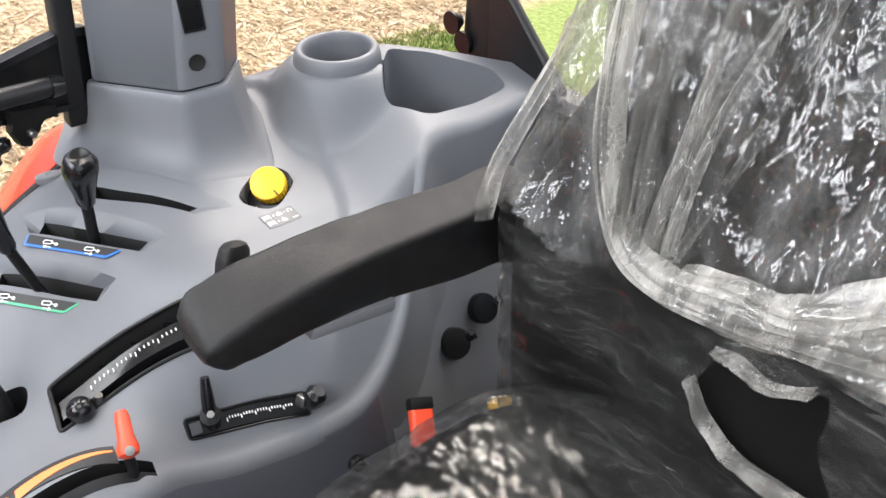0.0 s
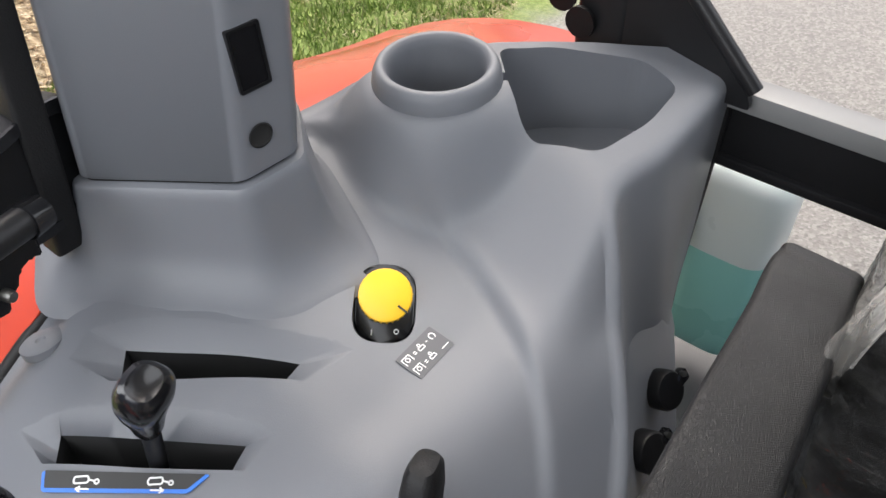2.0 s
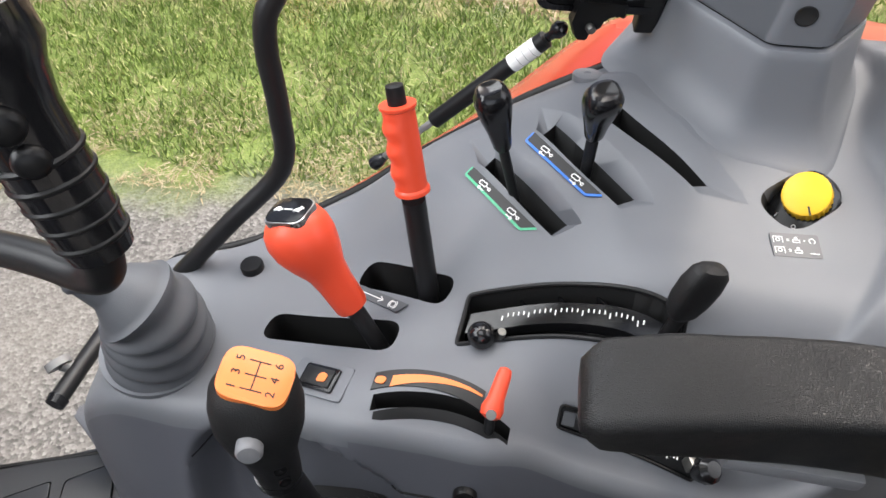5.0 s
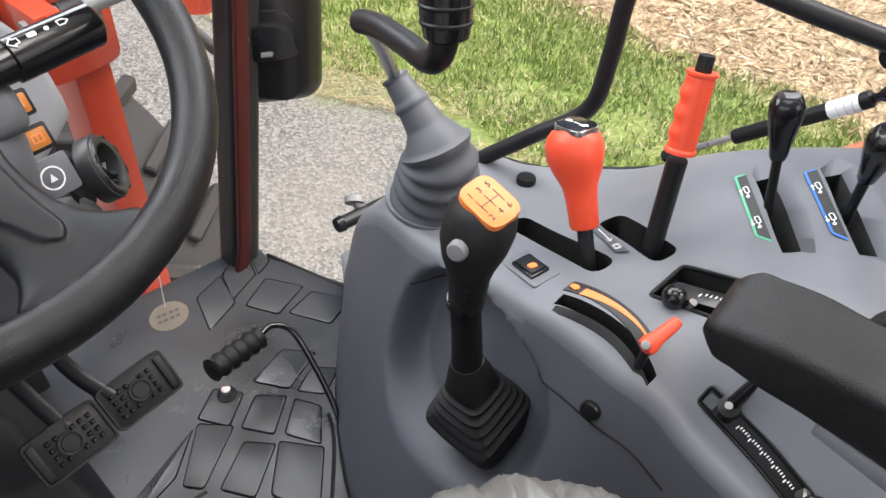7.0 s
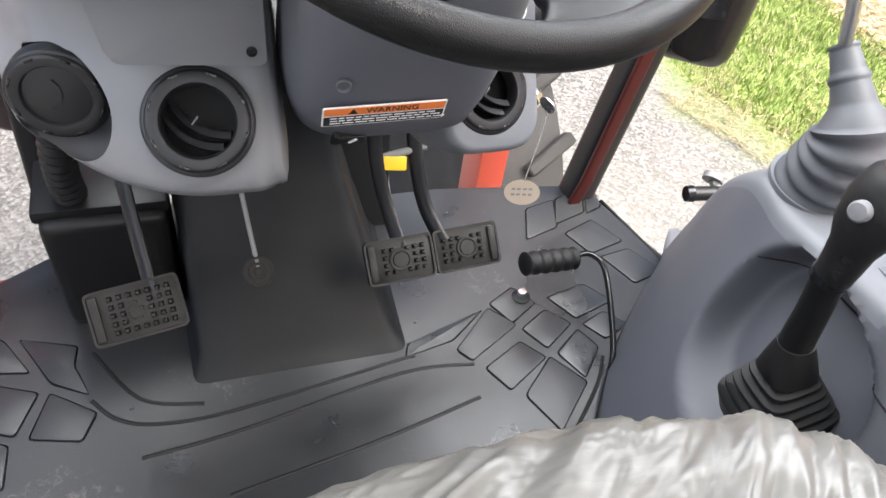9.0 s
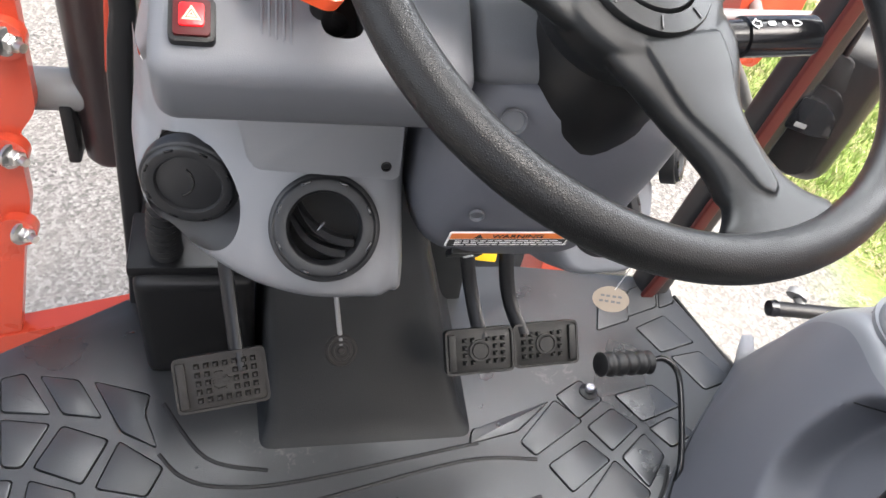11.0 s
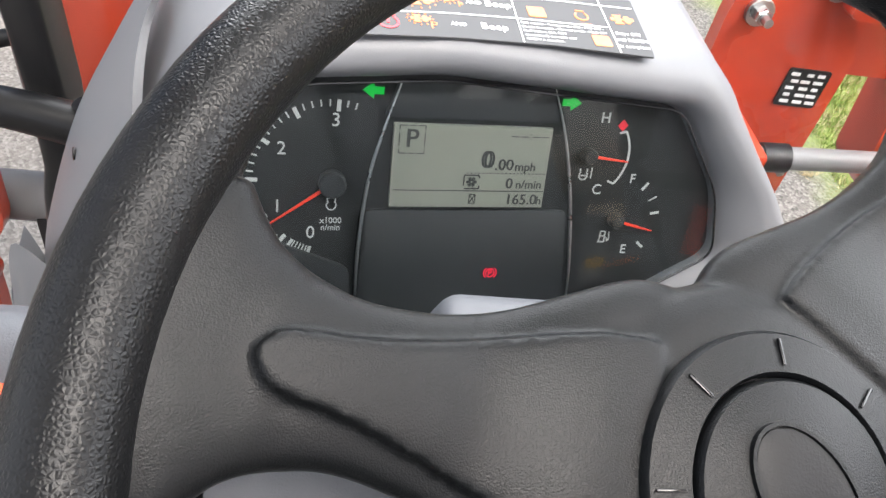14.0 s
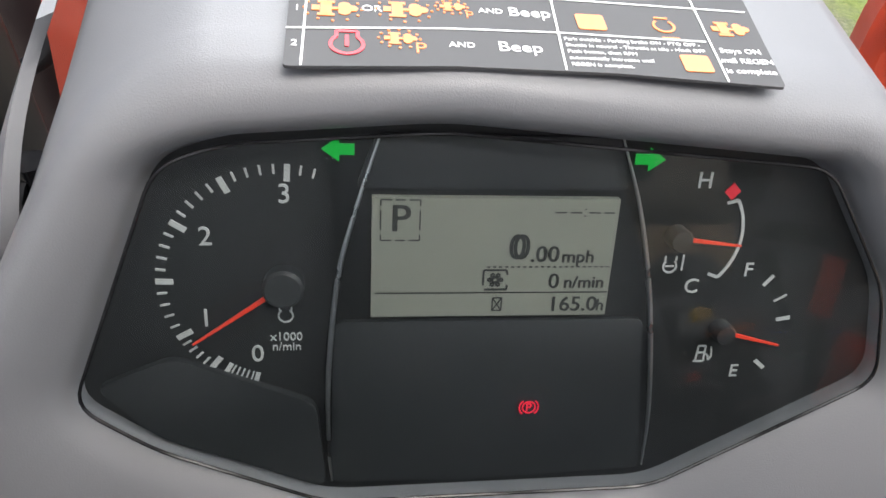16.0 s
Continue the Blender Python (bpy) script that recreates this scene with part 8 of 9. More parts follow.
for i in range(5):
    for j in range(3):
        bm_add(bars, plate(rect(random.uniform(0.008, 0.013), 0.004, 0, 0, 0.404 + j * 0.017 + random.uniform(-.002, .002), 0.491 + i * 0.0095), 0.9364, 0.938, 0))
part("print_mark", bars, WHITE_INK, st, "white print")
for x, z in ((0.32, 0.40), (0.435, 0.40), (0.32, 0.60), (0.40, 0.64)):
    bolt_head((x, 0.938, z), (0, -1, 0), 0.010, ldr)
pipe2 = thing("hydraulic_pipe", (0.5, 0.85, 0.47), "grey steel bar running beside the loader bracket", "pipe")
part("tube", bm_tube(smooth_path([(0.30, 0.85, 0.455), (0.36, 0.85, 0.463), (0.58, 0.85, 0.475), (0.757, 0.85, 0.486), (0.80, 0.87, 0.47)], 5), 0.014, 14), GREY_STEEL, pipe2)
part("sleeve", bm_tube([(0.352, 0.85, 0.4625), (0.385, 0.85, 0.4645)], 0.018, 14), FRAME, pipe2)
part("joint", bm_box((0.04, 0.16, 0.05), pose(0.325, 0.90, 0.458), 0.006), PAINT, pipe2, "orange painted joint block")

part("boom_end", plate(round_poly([(0.575, 0.385), (0.602, 0.350), (0.652, 0.335), (0.690, 0.44), (0.680, 0.62), (0.565, 0.62), (0.562, 0.50)], 0.012), 0.94, 1.02, 0.004), PAINT, ldr)
part("boom_web", bm_box((0.20, 0.04, 0.10), pose(0.52, 0.985, 0.57), 0.006), PAINT, ldr)
part("tube_loop", bm_tube(smooth_path([(0.640, 0.86, 0.300), (0.579, 0.82, 0.333), (0.539, 0.82, 0.382), (0.508, 0.82, 0.416), (0.501, 0.82, 0.438), (0.509, 0.82, 0.452), (0.531, 0.82, 0.455), (0.555, 0.85, 0.455), (0.60, 0.95, 0.455)], 5), 0.0105, 12), GREY_STEEL, ldr, "grey bent steel tube")

# left-hand loader frame with its hydraulic cylinder
ldl = thing("loader_frame", (-0.62, 0.9, -0.3), "orange painted steel loader post with large bolts", "loader frame", "loader frames")
part("upright", plate(round_poly([(-0.80, -1.0), (-0.70, -1.0), (-0.672, -0.31), (-0.622, -0.07), (-0.592, 0.04), (-0.588, 0.17), (-0.552, 0.22), (-0.546, 0.44), (-0.745, 0.46)], 0.02), 0.88, 0.905), PAINT, ldl)
for x, z in ((-0.570, 0.345), (-0.602, 0.150), (-0.618, -0.010)):
    part("boss", bm_tube([(x, 0.86, z), (x, 0.885, z)], 0.030, 20), PAINT, ldl)
    bolt_head((x + 0.008, 0.862, z), (0.75, -0.6, 0), 0.013, ldl)
part("bottom_bar", bm_tube([(-0.80, 0.90, -0.345), (-0.43, 0.90, -0.245), (-0.36, 0.90, -0.226)], 0.035, 4), PAINT, ldl, sharp=20)
part("inner_strip", plate(round_poly([(-0.445, 0.30), (-0.36, 0.36), (-0.30, 0.70), (-0.40, 0.72)], 0.01), 0.86, 0.875), PAINT, ldl)
cyl = thing("hydraulic_cylinder", (-0.47, 0.95, 0.1), "dark hydraulic loader cylinder with a grey cross pin", "hydraulic cylinder")
part("barrel", bm_tube([(-0.470, 0.95, 0.085), (-0.470, 0.95, 0.10), (-0.478, 0.95, 0.62)], [0.030, 0.040, 0.040], 20), material("brown_black_steel", (0.030, 0.020, 0.020), 0.35, vary=0.2), cyl)
part("cross_pin", bm_tube([(-0.60, 0.95, 0.215), (-0.38, 0.95, 0.215)], 0.034, 18), GREY_STEEL, cyl)
part("clevis", bm_box((0.020, 0.07, 0.11), pose(-0.418, 0.95, 0.15), 0.006), FRAME, cyl)
part("clevis", bm_box((0.020, 0.07, 0.11), pose(-0.522, 0.95, 0.15), 0.006), FRAME, cyl)
part("hose", bm_tube(smooth_path([(-0.70, 0.8, 0.52), (-0.55, 0.84, 0.50), (-0.44, 0.88, 0.52), (-0.40, 0.90, 0.60)], 5), 0.009, 10), RUBBER, cyl)

# rear right wheel guard
EDGE = [(0.36, 0.06, 0.90), (0.25, 0.185, 0.90), (0.12, 0.285, 0.90), (-0.02, 0.392, 0.90), (-0.14, 0.495, 0.91), (-0.22, 0.505, 0.94), (-0.40, 0.43, 1.06), (-0.58, 0.358, 1.18), (-0.85, 0.275, 1.22), (-0.98, 0.250, 1.225)]
guard = thing("wheel_guard", (0.9, -0.3, 0.4), "orange painted rear wheel guard with a black edge", "wheel guard")
gk = list(range(len(EDGE)))
gy, gz, gx = (curve(gk, [e[k] for e in EDGE]) for k in range(3))
rows = []
for i in range(55):
    k = i / 6
    y, z, xo = float(gy(k)), float(gz(k)), float(gx(k))
    rise = 0.012 + 0.10 * step(4.5, 8, k)
    row = [(0.80, y, z + rise - 0.05)] + [(0.805 + (xo - 0.03 - 0.805) * j / 6, y, z + rise * (1 - (j / 6) ** 2)) for j in range(7)]
    row += [(xo - 0.012, y, z - 0.004), (xo, y, z - 0.016), (xo + 0.002, y, z - 0.05)]
    rows.append(row)
part("shell", bm_grid(rows), PAINT, guard, sharp=50)
part("edge_strip", bm_grid([[(a, y, b), (a + 0.006, y, b - 0.004), (a + 0.006, y, b - 0.030), (a - 0.006, y, b - 0.030), (a - 0.006, y, b)] for a, y, b in [r[-1] for r in rows]], closed_v=True, caps=True), BLACK, guard, "black rubber edge strip")

# washer tank behind the rear sill
tankm = material("milky_white_tank_plastic", (0.80, 0.88, 0.86), 0.35, vary=0.05, vary_scale=9)
tealm = material("teal_washer_fluid", (0.34, 0.74, 0.68), 0.3, vary=0.1, vary_scale=6)
tank = thing("washer_tank", (0.45, -0.82, 0.1), "milky white washer tank half full of teal fluid", "tank")


def tank_row(z, s):
    return [(0.492 + x * s, -0.83 + y * s, z) for x, y in rect(0.125, 0.10, 0.04, 6)]


part("fluid_band", loft([tank_row(z, s) for z, s in ((0.07, 0.90), (0.08, 0.97), (0.10, 1.0), (0.25, 1.0))]), tealm, tank, "teal fluid showing through", sharp=60)
part("upper_shell", loft([tank_row(z, s) for z, s in ((0.25, 1.0), (0.33, 1.0), (0.355, 0.97), (0.372, 0.86), (0.38, 0.6))]), tankm, tank, sharp=60)
part("filler_cap", bm_lathe([(0.024, 0.0), (0.024, 0.014), (0.020, 0.018), (0.0005, 0.023)], pose(0.492, -0.83, 0.372), 20), WHITE_INK, tank)
part("hose", bm_tube(smooth_path([(0.535, -0.775, 0.30), (0.530, -0.755, 0.22), (0.525, -0.745, 0.14), (0.535, -0.755, 0.05), (0.55, -0.77, -0.03)], 5), 0.008, 10), RUBBER, tank)

# front right wheel: only its lugs show past the loader
wheel_f = thing("front_wheel", (0.60, 1.5, -1.15), "black lugged front tyre", "wheel")
wm2 = pose(0.60, 1.55, -0.60, 0, 90, 0)
part("tyre", bm_lathe([(0.30, -0.12), (0.42, -0.14), (0.50, -0.12), (0.525, -0.06), (0.53, 0.0), (0.525, 0.06), (0.50, 0.12), (0.42, 0.14), (0.30, 0.12)], wm2, 48), TYRE, wheel_f)
lugs = bmesh.new()
for i in range(18):
    for s in (-1, 1):
        a = (i + (0.5 if s > 0 else 0)) * 20
        bm_add(lugs, bm_box((0.045, 0.035, 0.155), wm2 @ pose(0, 0, 0, 0, 0, a) @ pose(0.535, 0, s * 0.065, s * 32, 0, 0), 0.006, 1))
part("lug_tread", lugs, TYRE, wheel_f)
part("rim", bm_lathe([(0.30, -0.11), (0.29, -0.02), (0.12, 0.0), (0.0005, 0.01)], wm2, 32), PAINT, wheel_f)

# ---- seat, its torn plastic wrap, and the armrest ----


def film(name, haze, streak, scale, stretch, rot, colour=(0.66, 0.65, 0.62), facet=0.8, sheen_add=0.03):
    """Clear crumpled film: see-through, faceted like crushed foil, milky along its creases, with glints painted in."""
    m = bpy.data.materials.new(name)
    m.use_nodes = True
    nt = m.node_tree
    n, l = nt.nodes, nt.links
    b = n["Principled BSDF"]
    b.inputs["Base Color"].default_value = (*colour, 1)
    b.inputs["Roughness"].default_value = 0.3
    tc = n.new("ShaderNodeTexCoord")
    mp = n.new("ShaderNodeMapping")
    mp.inputs["Scale"].default_value, mp.inputs["Rotation"].default_value = stretch, rot
    l.new(tc.outputs["Object"], mp.inputs["Vector"])
    warp = n.new("ShaderNodeTexNoise")
    warp.inputs["Scale"].default_value, warp.inputs["Detail"].default_value = scale * 0.6, 3
    l.new(mp.outputs[0], warp.inputs["Vector"])
    bend = n.new("ShaderNodeVectorMath")
    bend.operation = "MULTIPLY_ADD"
    l.new(warp.outputs["Color"], bend.inputs[0])
    bend.inputs[1].default_value = (0.10, 0.10, 0.10)
    l.new(mp.outputs[0], bend.inputs[2])

    def math_node(op, a, c, d=None):
        q = n.new("ShaderNodeMath")
        q.operation = op
        for i, v in enumerate((a, c, d)):
            if v is None:
                continue
            if isinstance(v, (int, float)):
                q.inputs[i].default_value = v
            else:
                l.new(v, q.inputs[i])
        return q.outputs[0]

    def cells(k, feature):
        v = n.new("ShaderNodeTexVoronoi")
        v.feature = feature
        v.inputs["Scale"].default_value = scale * k
        l.new(bend.outputs[0], v.inputs["Vector"])
        return v

    def tilt(k, amount, base):
        """Turns the normal by a random amount in each cell, as the flats of crushed film lie."""
        sub = n.new("ShaderNodeVectorMath")
        sub.operation = "MULTIPLY_ADD"
        l.new(cells(k, "F1").outputs["Color"], sub.inputs[0])
        sub.inputs[1].default_value = (amount, amount, amount)
        l.new(base, sub.inputs[2])
        off = n.new("ShaderNodeVectorMath")
        off.operation = "SUBTRACT"
        l.new(sub.outputs[0], off.inputs[0])
        off.inputs[1].default_value = (amount / 2, amount / 2, amount / 2)
        nm = n.new("ShaderNodeVectorMath")
        nm.operation = "NORMALIZE"
        l.new(off.outputs[0], nm.inputs[0])
        return nm.outputs[0]

    def edge_line(k, width):
        r = n.new("ShaderNodeMapRange")
        r.inputs["From Min"].default_value, r.inputs["From Max"].default_value = 0.0, width
        r.inputs["To Min"].default_value, r.inputs["To Max"].default_value = 1.0, 0.0
        l.new(cells(k, "DISTANCE_TO_EDGE").outputs["Distance"], r.inputs["Value"])
        return r.outputs[0]

    geo = n.new("ShaderNodeNewGeometry")
    normal = tilt(2.6, facet * 0.7, tilt(1.0, facet, geo.outputs["Normal"]))
    broad = n.new("ShaderNodeTexNoise")
    broad.inputs["Scale"].default_value, broad.inputs["Detail"].default_value = scale * 0.35, 4
    l.new(mp.outputs[0], broad.inputs["Vector"])
    mask = n.new("ShaderNodeMapRange")
    mask.inputs["From Min"].default_value, mask.inputs["From Max"].default_value = 0.44, 0.66
    l.new(broad.outputs["Fac"], mask.inputs["Value"])
    # pale lines along cell edges put glints into the colour
    lines = math_node("ADD", edge_line(1.0, 0.035), math_node("MULTIPLY", edge_line(2.6, 0.05), 0.5))
    lines = math_node("MULTIPLY", lines, math_node("MULTIPLY_ADD", mask.outputs[0], 0.85, 0.10))
    dens = math_node("MULTIPLY_ADD", mask.outputs[0], haze, haze * 0.35)
    dens = math_node("MINIMUM", math_node("MULTIPLY_ADD", lines, streak, dens), 0.92)
    l.new(normal, b.inputs["Normal"])
    tr = n.new("ShaderNodeBsdfTransparent")
    tr.inputs["Color"].default_value = (0.95, 0.95, 0.94, 1)
    gl = n.new("ShaderNodeBsdfGlossy")
    gl.inputs["Roughness"].default_value = 0.11
    l.new(normal, gl.inputs["Normal"])
    fr = n.new("ShaderNodeFresnel")
    fr.inputs["IOR"].default_value = 1.45
    l.new(normal, fr.inputs["Normal"])
    sheen = n.new("ShaderNodeMixShader")
    l.new(math_node("MINIMUM", math_node("ADD", fr.outputs[0], sheen_add), 0.55), sheen.inputs[0])
    l.new(tr.outputs[0], sheen.inputs[1])
    l.new(gl.outputs[0], sheen.inputs[2])
    mx = n.new("ShaderNodeMixShader")
    l.new(dens, mx.inputs[0])
    l.new(sheen.outputs[0], mx.inputs[1])
    l.new(b.outputs[0], mx.inputs[2])
    l.new(mx.outputs[0], n["Material Output"].inputs["Surface"])
    return m


FILM = film("clear_plastic_film", 0.075, 0.22, 74.0, (1.5, 1.0, 0.50), (0.0, 0.3, 0.1), (0.80, 0.79, 0.77), 0.46, 0.05)
FILM_TIGHT = film("stretched_plastic_film", 0.03, 0.12, 26.0, (0.6, 2.0, 3.0), (0.0, 0.55, 0.4), (0.7, 0.69, 0.66), 0.30, 0.01)
FILM_LOOSE = film("loose_milky_film", 2.4, 0.16, 40.0, (0.30, 2.2, 1.0), (0.0, 0.0, 0.75), (0.150, 0.146, 0.135), 0.08, 0.0)
FOLD = film("folded_plastic_film", 0.40, 0.24, 44.0, (2.2, 1.0, 0.4), (0.0, 0.6, 0.0), (0.66, 0.63, 0.58), 0.22, 0.02)
FOLD_THIN = film("gathered_plastic_film", 0.16, 0.40, 40.0, (3.0, 1.0, 0.2), (0.0, 0.2, 0.0), (0.80, 0.78, 0.73), 0.45, 0.03)
CLOTH = material("black_seat_fabric", (0.0065, 0.006, 0.006), 0.8, spec=0.15, grain=0.8, grain_scale=800, vary=0.2, vary_scale=12)


def crease(p, scale, seed):
    """Sharp-crested folds, in metres of relief per unit."""
    q = Vector((p[0] * scale + seed, p[1] * scale - seed, p[2] * scale))
    w = noise.noise_vector(q * 0.7) * 0.9
    return 1.0 - abs(noise.noise(q + w)) * 2.0


def squircle(w, d, e, n):
    return [(w * math.copysign(abs(math.cos(2 * math.pi * i / n)) ** (2 / e), math.cos(2 * math.pi * i / n)),
             d * math.copysign(abs(math.sin(2 * math.pi * i / n)) ** (2 / e), math.sin(2 * math.pi * i / n))) for i in range(n)]


seat = thing("seat", (0, -0.3, 0), "black fabric operator seat under torn clear plastic wrap", "seat")
CUSHION = [(0.27, 0.93), (0.29, 0.985), (0.33, 1.0), (0.39, 1.0), (0.420, 0.985), (0.438, 0.95), (0.448, 0.88), (0.453, 0.75), (0.452, 0.55), (0.448, 0.30), (0.446, 0.02)]


def cushion_rows(grow, n=64, ripple=0.0):
    rows = []
    cc = curve(list(range(len(CUSHION))), [c[0] for c in CUSHION])
    ss = curve(list(range(len(CUSHION))), [c[1] for c in CUSHION])
    steps = 24 if not ripple else 70 if ripple < 0.01 else 150
    for i in range(steps + 1):
        k = i / steps * (len(CUSHION) - 1)
        z, s = float(cc(k)), float(ss(k))
        row = []
        for x, y in squircle(0.268, 0.222, 3.0, n):
            p = Vector(((x * s) * (1 + grow / 0.27) + 0.0, (y * s) * (1 + grow / 0.22) - 0.222, z + grow * step(0.30, 0.44, z)))
            if ripple:
                a = 0.62 + 1.1 * p.x
                u, v = p.x * math.cos(a) + p.y * math.sin(a), -p.x * math.sin(a) + p.y * math.cos(a)
                f = 0.50 * crease(Vector((u * 0.28, v * 1.5, z * 0.4)), 11, 3.1) + 0.30 * crease(Vector((u * 0.25, v * 1.6, z)), 27, 7.7) + 0.16 * crease(Vector((u * 0.3, v * 1.5, z)), 62, 1.3)
                nrm = Vector((x * 2.2, y * 2.8, 0.25 + 1.2 * step(0.40, 0.45, z))).normalized()
                p += nrm * (f * ripple)
            row.append(p)
        rows.append(row)
    return rows


part("cushion", bm_grid(cushion_rows(0.0), closed_v=True, caps=True), CLOTH, seat, sharp=70)
part("pan", loft([[(x, y - 0.24, z) for x, y in squircle(0.23, 0.19, 4, 40)] for z in (0.20, 0.275)]), BLACK, seat)
part("suspension", loft([[(x * s, y * s - 0.26, z) for x, y in squircle(0.20, 0.17, 5, 40)] for z, s in ((0.012, 1.0), (0.03, 1.0), (0.05, 0.92), (0.08, 1.0), (0.11, 0.92), (0.14, 1.0), (0.17, 0.92), (0.205, 1.0))]), RUBBER, seat, "black bellows under the seat pan")

# backrest: lower bolster wider than the upper part
half_x = curve([0.30, 0.40, 0.50, 0.60, 0.68, 0.74, 0.82, 0.92, 1.00, 1.04], [0.285, 0.305, 0.318, 0.318, 0.300, 0.278, 0.268, 0.258, 0.235, 0.20])
front_y = curve([0.30, 0.40, 0.50, 0.60, 0.68, 0.74, 0.82, 0.92, 1.00, 1.04], [-0.415, -0.425, -0.430, -0.432, -0.440, -0.455, -0.478, -0.508, -0.540, -0.575])
deep = curve([0.30, 0.60, 0.74, 0.92, 1.04], [0.13, 0.14, 0.13, 0.12, 0.07])


def back_point(u, z, out=0.0):
    """u goes round the backrest's section from 0 to 1, the front's middle at 0.75."""
    hx, fy, d = float(half_x(z)) + out, float(front_y(z)) + out, float(deep(z)) + 2 * out
    a = 2 * math.pi * u
    e = 2 / 3.4
    c, s = math.cos(a), math.sin(a)
    x = hx * math.copysign(abs(c) ** e, c)
    y = fy - d / 2 - (d / 2) * math.copysign(abs(s) ** e, s)
    wing = 0.046 * step(0.18, 0.30, abs(x)) * step(0.70, 0.585, z) * (1 if s < 0 else 0)
    return Vector((x, y + wing, z))


part("backrest", bm_grid([[back_point(j / 72, 0.30 + 0.74 * i / 40) for j in range(72)] for i in range(41)], closed_v=True, caps=True), CLOTH, seat, sharp=70)
part("back_panel", bm_grid([[back_point(j / 24 * 0.5, z, 0.006) for j in range(25)] for z in (0.34, 0.5, 0.7, 0.9, 0.98)]), BLACK, seat, "black plastic seat back panel")

# wrap over the backrest, torn open low in the middle
wrap = thing("plastic_wrap", (0, -0.45, 0.45), "crumpled clear plastic wrap, torn, draped over the seat back", "wrap")
TEAR = [(0.089, 0.577), (0.045, 0.578), (0.012, 0.590), (0.007, 0.560), (0.001, 0.533), (-0.020, 0.498), (0.028, 0.484), (0.068, 0.493), (0.103, 0.532)]


def inside(poly, x, z):
    c = False
    for (ax, az), (bx, bz) in zip(poly, poly[1:] + poly[:1]):
        if (az > z) != (bz > z) and x < (bx - ax) * (z - az) / (bz - az) + ax:
            c = not c
    return c


rows = []
NU, NV = 230, 150
for i in range(NV + 1):
    z = 0.27 + 0.79 * i / NV
    row = []
    for j in range(NU):
        zz = min(z, 1.04)
        p = back_point(j / NU, zz, 0.010)
        # slack film hangs off the flank between the wide and the narrow part
        slack = math.exp(-((z - 0.74) / 0.07) ** 2) * step(0.16, 0.28, abs(p.x)) * 0.035
        tall = Vector((p.x * 1.6, p.y * 1.6, p.z * 0.55))
        f = 0.5 * crease(tall, 7, 2.0) + 0.35 * crease(p, 16, 5.0) + 0.22 * crease(p, 34, 9.0)
        d = Vector((p.x * 1.2, -(float(front_y(zz)) - 0.065 - p.y) * 6, 0)).normalized()
        p += d * ((0.013 if z > 0.60 else 0.006) * f + slack + 0.002 * noise.noise(p * 60))
        p.z = z + 0.006 * noise.noise(p * 18)
        row.append(p)
    rows.append(row)
wrap_bm = bm_grid(rows, closed_v=True)
TORN = []
for k, (a, b) in enumerate(zip(TEAR, TEAR[1:] + TEAR[:1])):
    mid = (Vector(a) + Vector(b)) / 2 + Vector((a[1] - b[1], b[0] - a[0])) * (0.07 * math.sin(k * 2.3 + 0.4))
    TORN += [a, tuple(mid)]


def near_tear(f):
    c = f.calc_center_median()
    return c.y > -0.47 and -0.03 < c.x < 0.12 and 0.43 < c.z < 0.61


for a, b in zip(TORN, TORN[1:] + TORN[:1]):
    fs_ = [f for f in wrap_bm.faces if near_tear(f)]
    es_ = list({e for f in fs_ for e in f.edges})
    vs_ = list({v for f in fs_ for v in f.verts})
    bmesh.ops.bisect_plane(wrap_bm, geom=fs_ + es_ + vs_, plane_co=(a[0], 0, a[1]), plane_no=(b[1] - a[1], 0, a[0] - b[0]), dist=1e-5)
bmesh.ops.delete(wrap_bm, geom=[f for f in wrap_bm.faces if near_tear(f) and inside(TORN, f.calc_center_median().x, f.calc_center_median().z)], context="FACES")
for f in wrap_bm.faces:
    c = f.calc_center_median()
    f.material_index = 1 if c.z + 0.05 * noise.noise(c * 9) < 0.60 else 0
part("film", wrap_bm, [FILM, FILM_TIGHT], wrap, sharp=180)


def fold(path, w0, w1, seed, push=0.016):
    """A gathered ribbon of film lying over the wrap; the path runs over (x, z)."""
    pts = smooth_path([(x, 0, z) for x, z in path], 12)
    rows = []
    for i, q in enumerate(pts):
        k = i / (len(pts) - 1)
        w = w0 + (w1 - w0) * k
        a, b = pts[max(i - 1, 0)], pts[min(i + 1, len(pts) - 1)]
        t = (b - a).normalized()
        s = Vector((-t.z, 0, t.x))
        row = []
        for j in range(25):
            v = j / 24 * 2 - 1
            edge = 1 + 0.35 * noise.noise(Vector((k * 6 + seed, v * 2, seed)))
            p = q + s * (v * w * edge)
            y = float(front_y(min(p.z, 1.03))) + push + 0.010 * (1 - v * v) + 0.009 * crease(Vector((v * 0.16, k * 0.09, 0.0)), 12, seed) * (1 - 0.4 * abs(v))
            y += 0.030 * step(0.20, 0.30, abs(p.x)) * step(0.78, 0.62, p.z)
            row.append((p.x, y, p.z))
        rows.append(row)
    return bm_grid(rows)


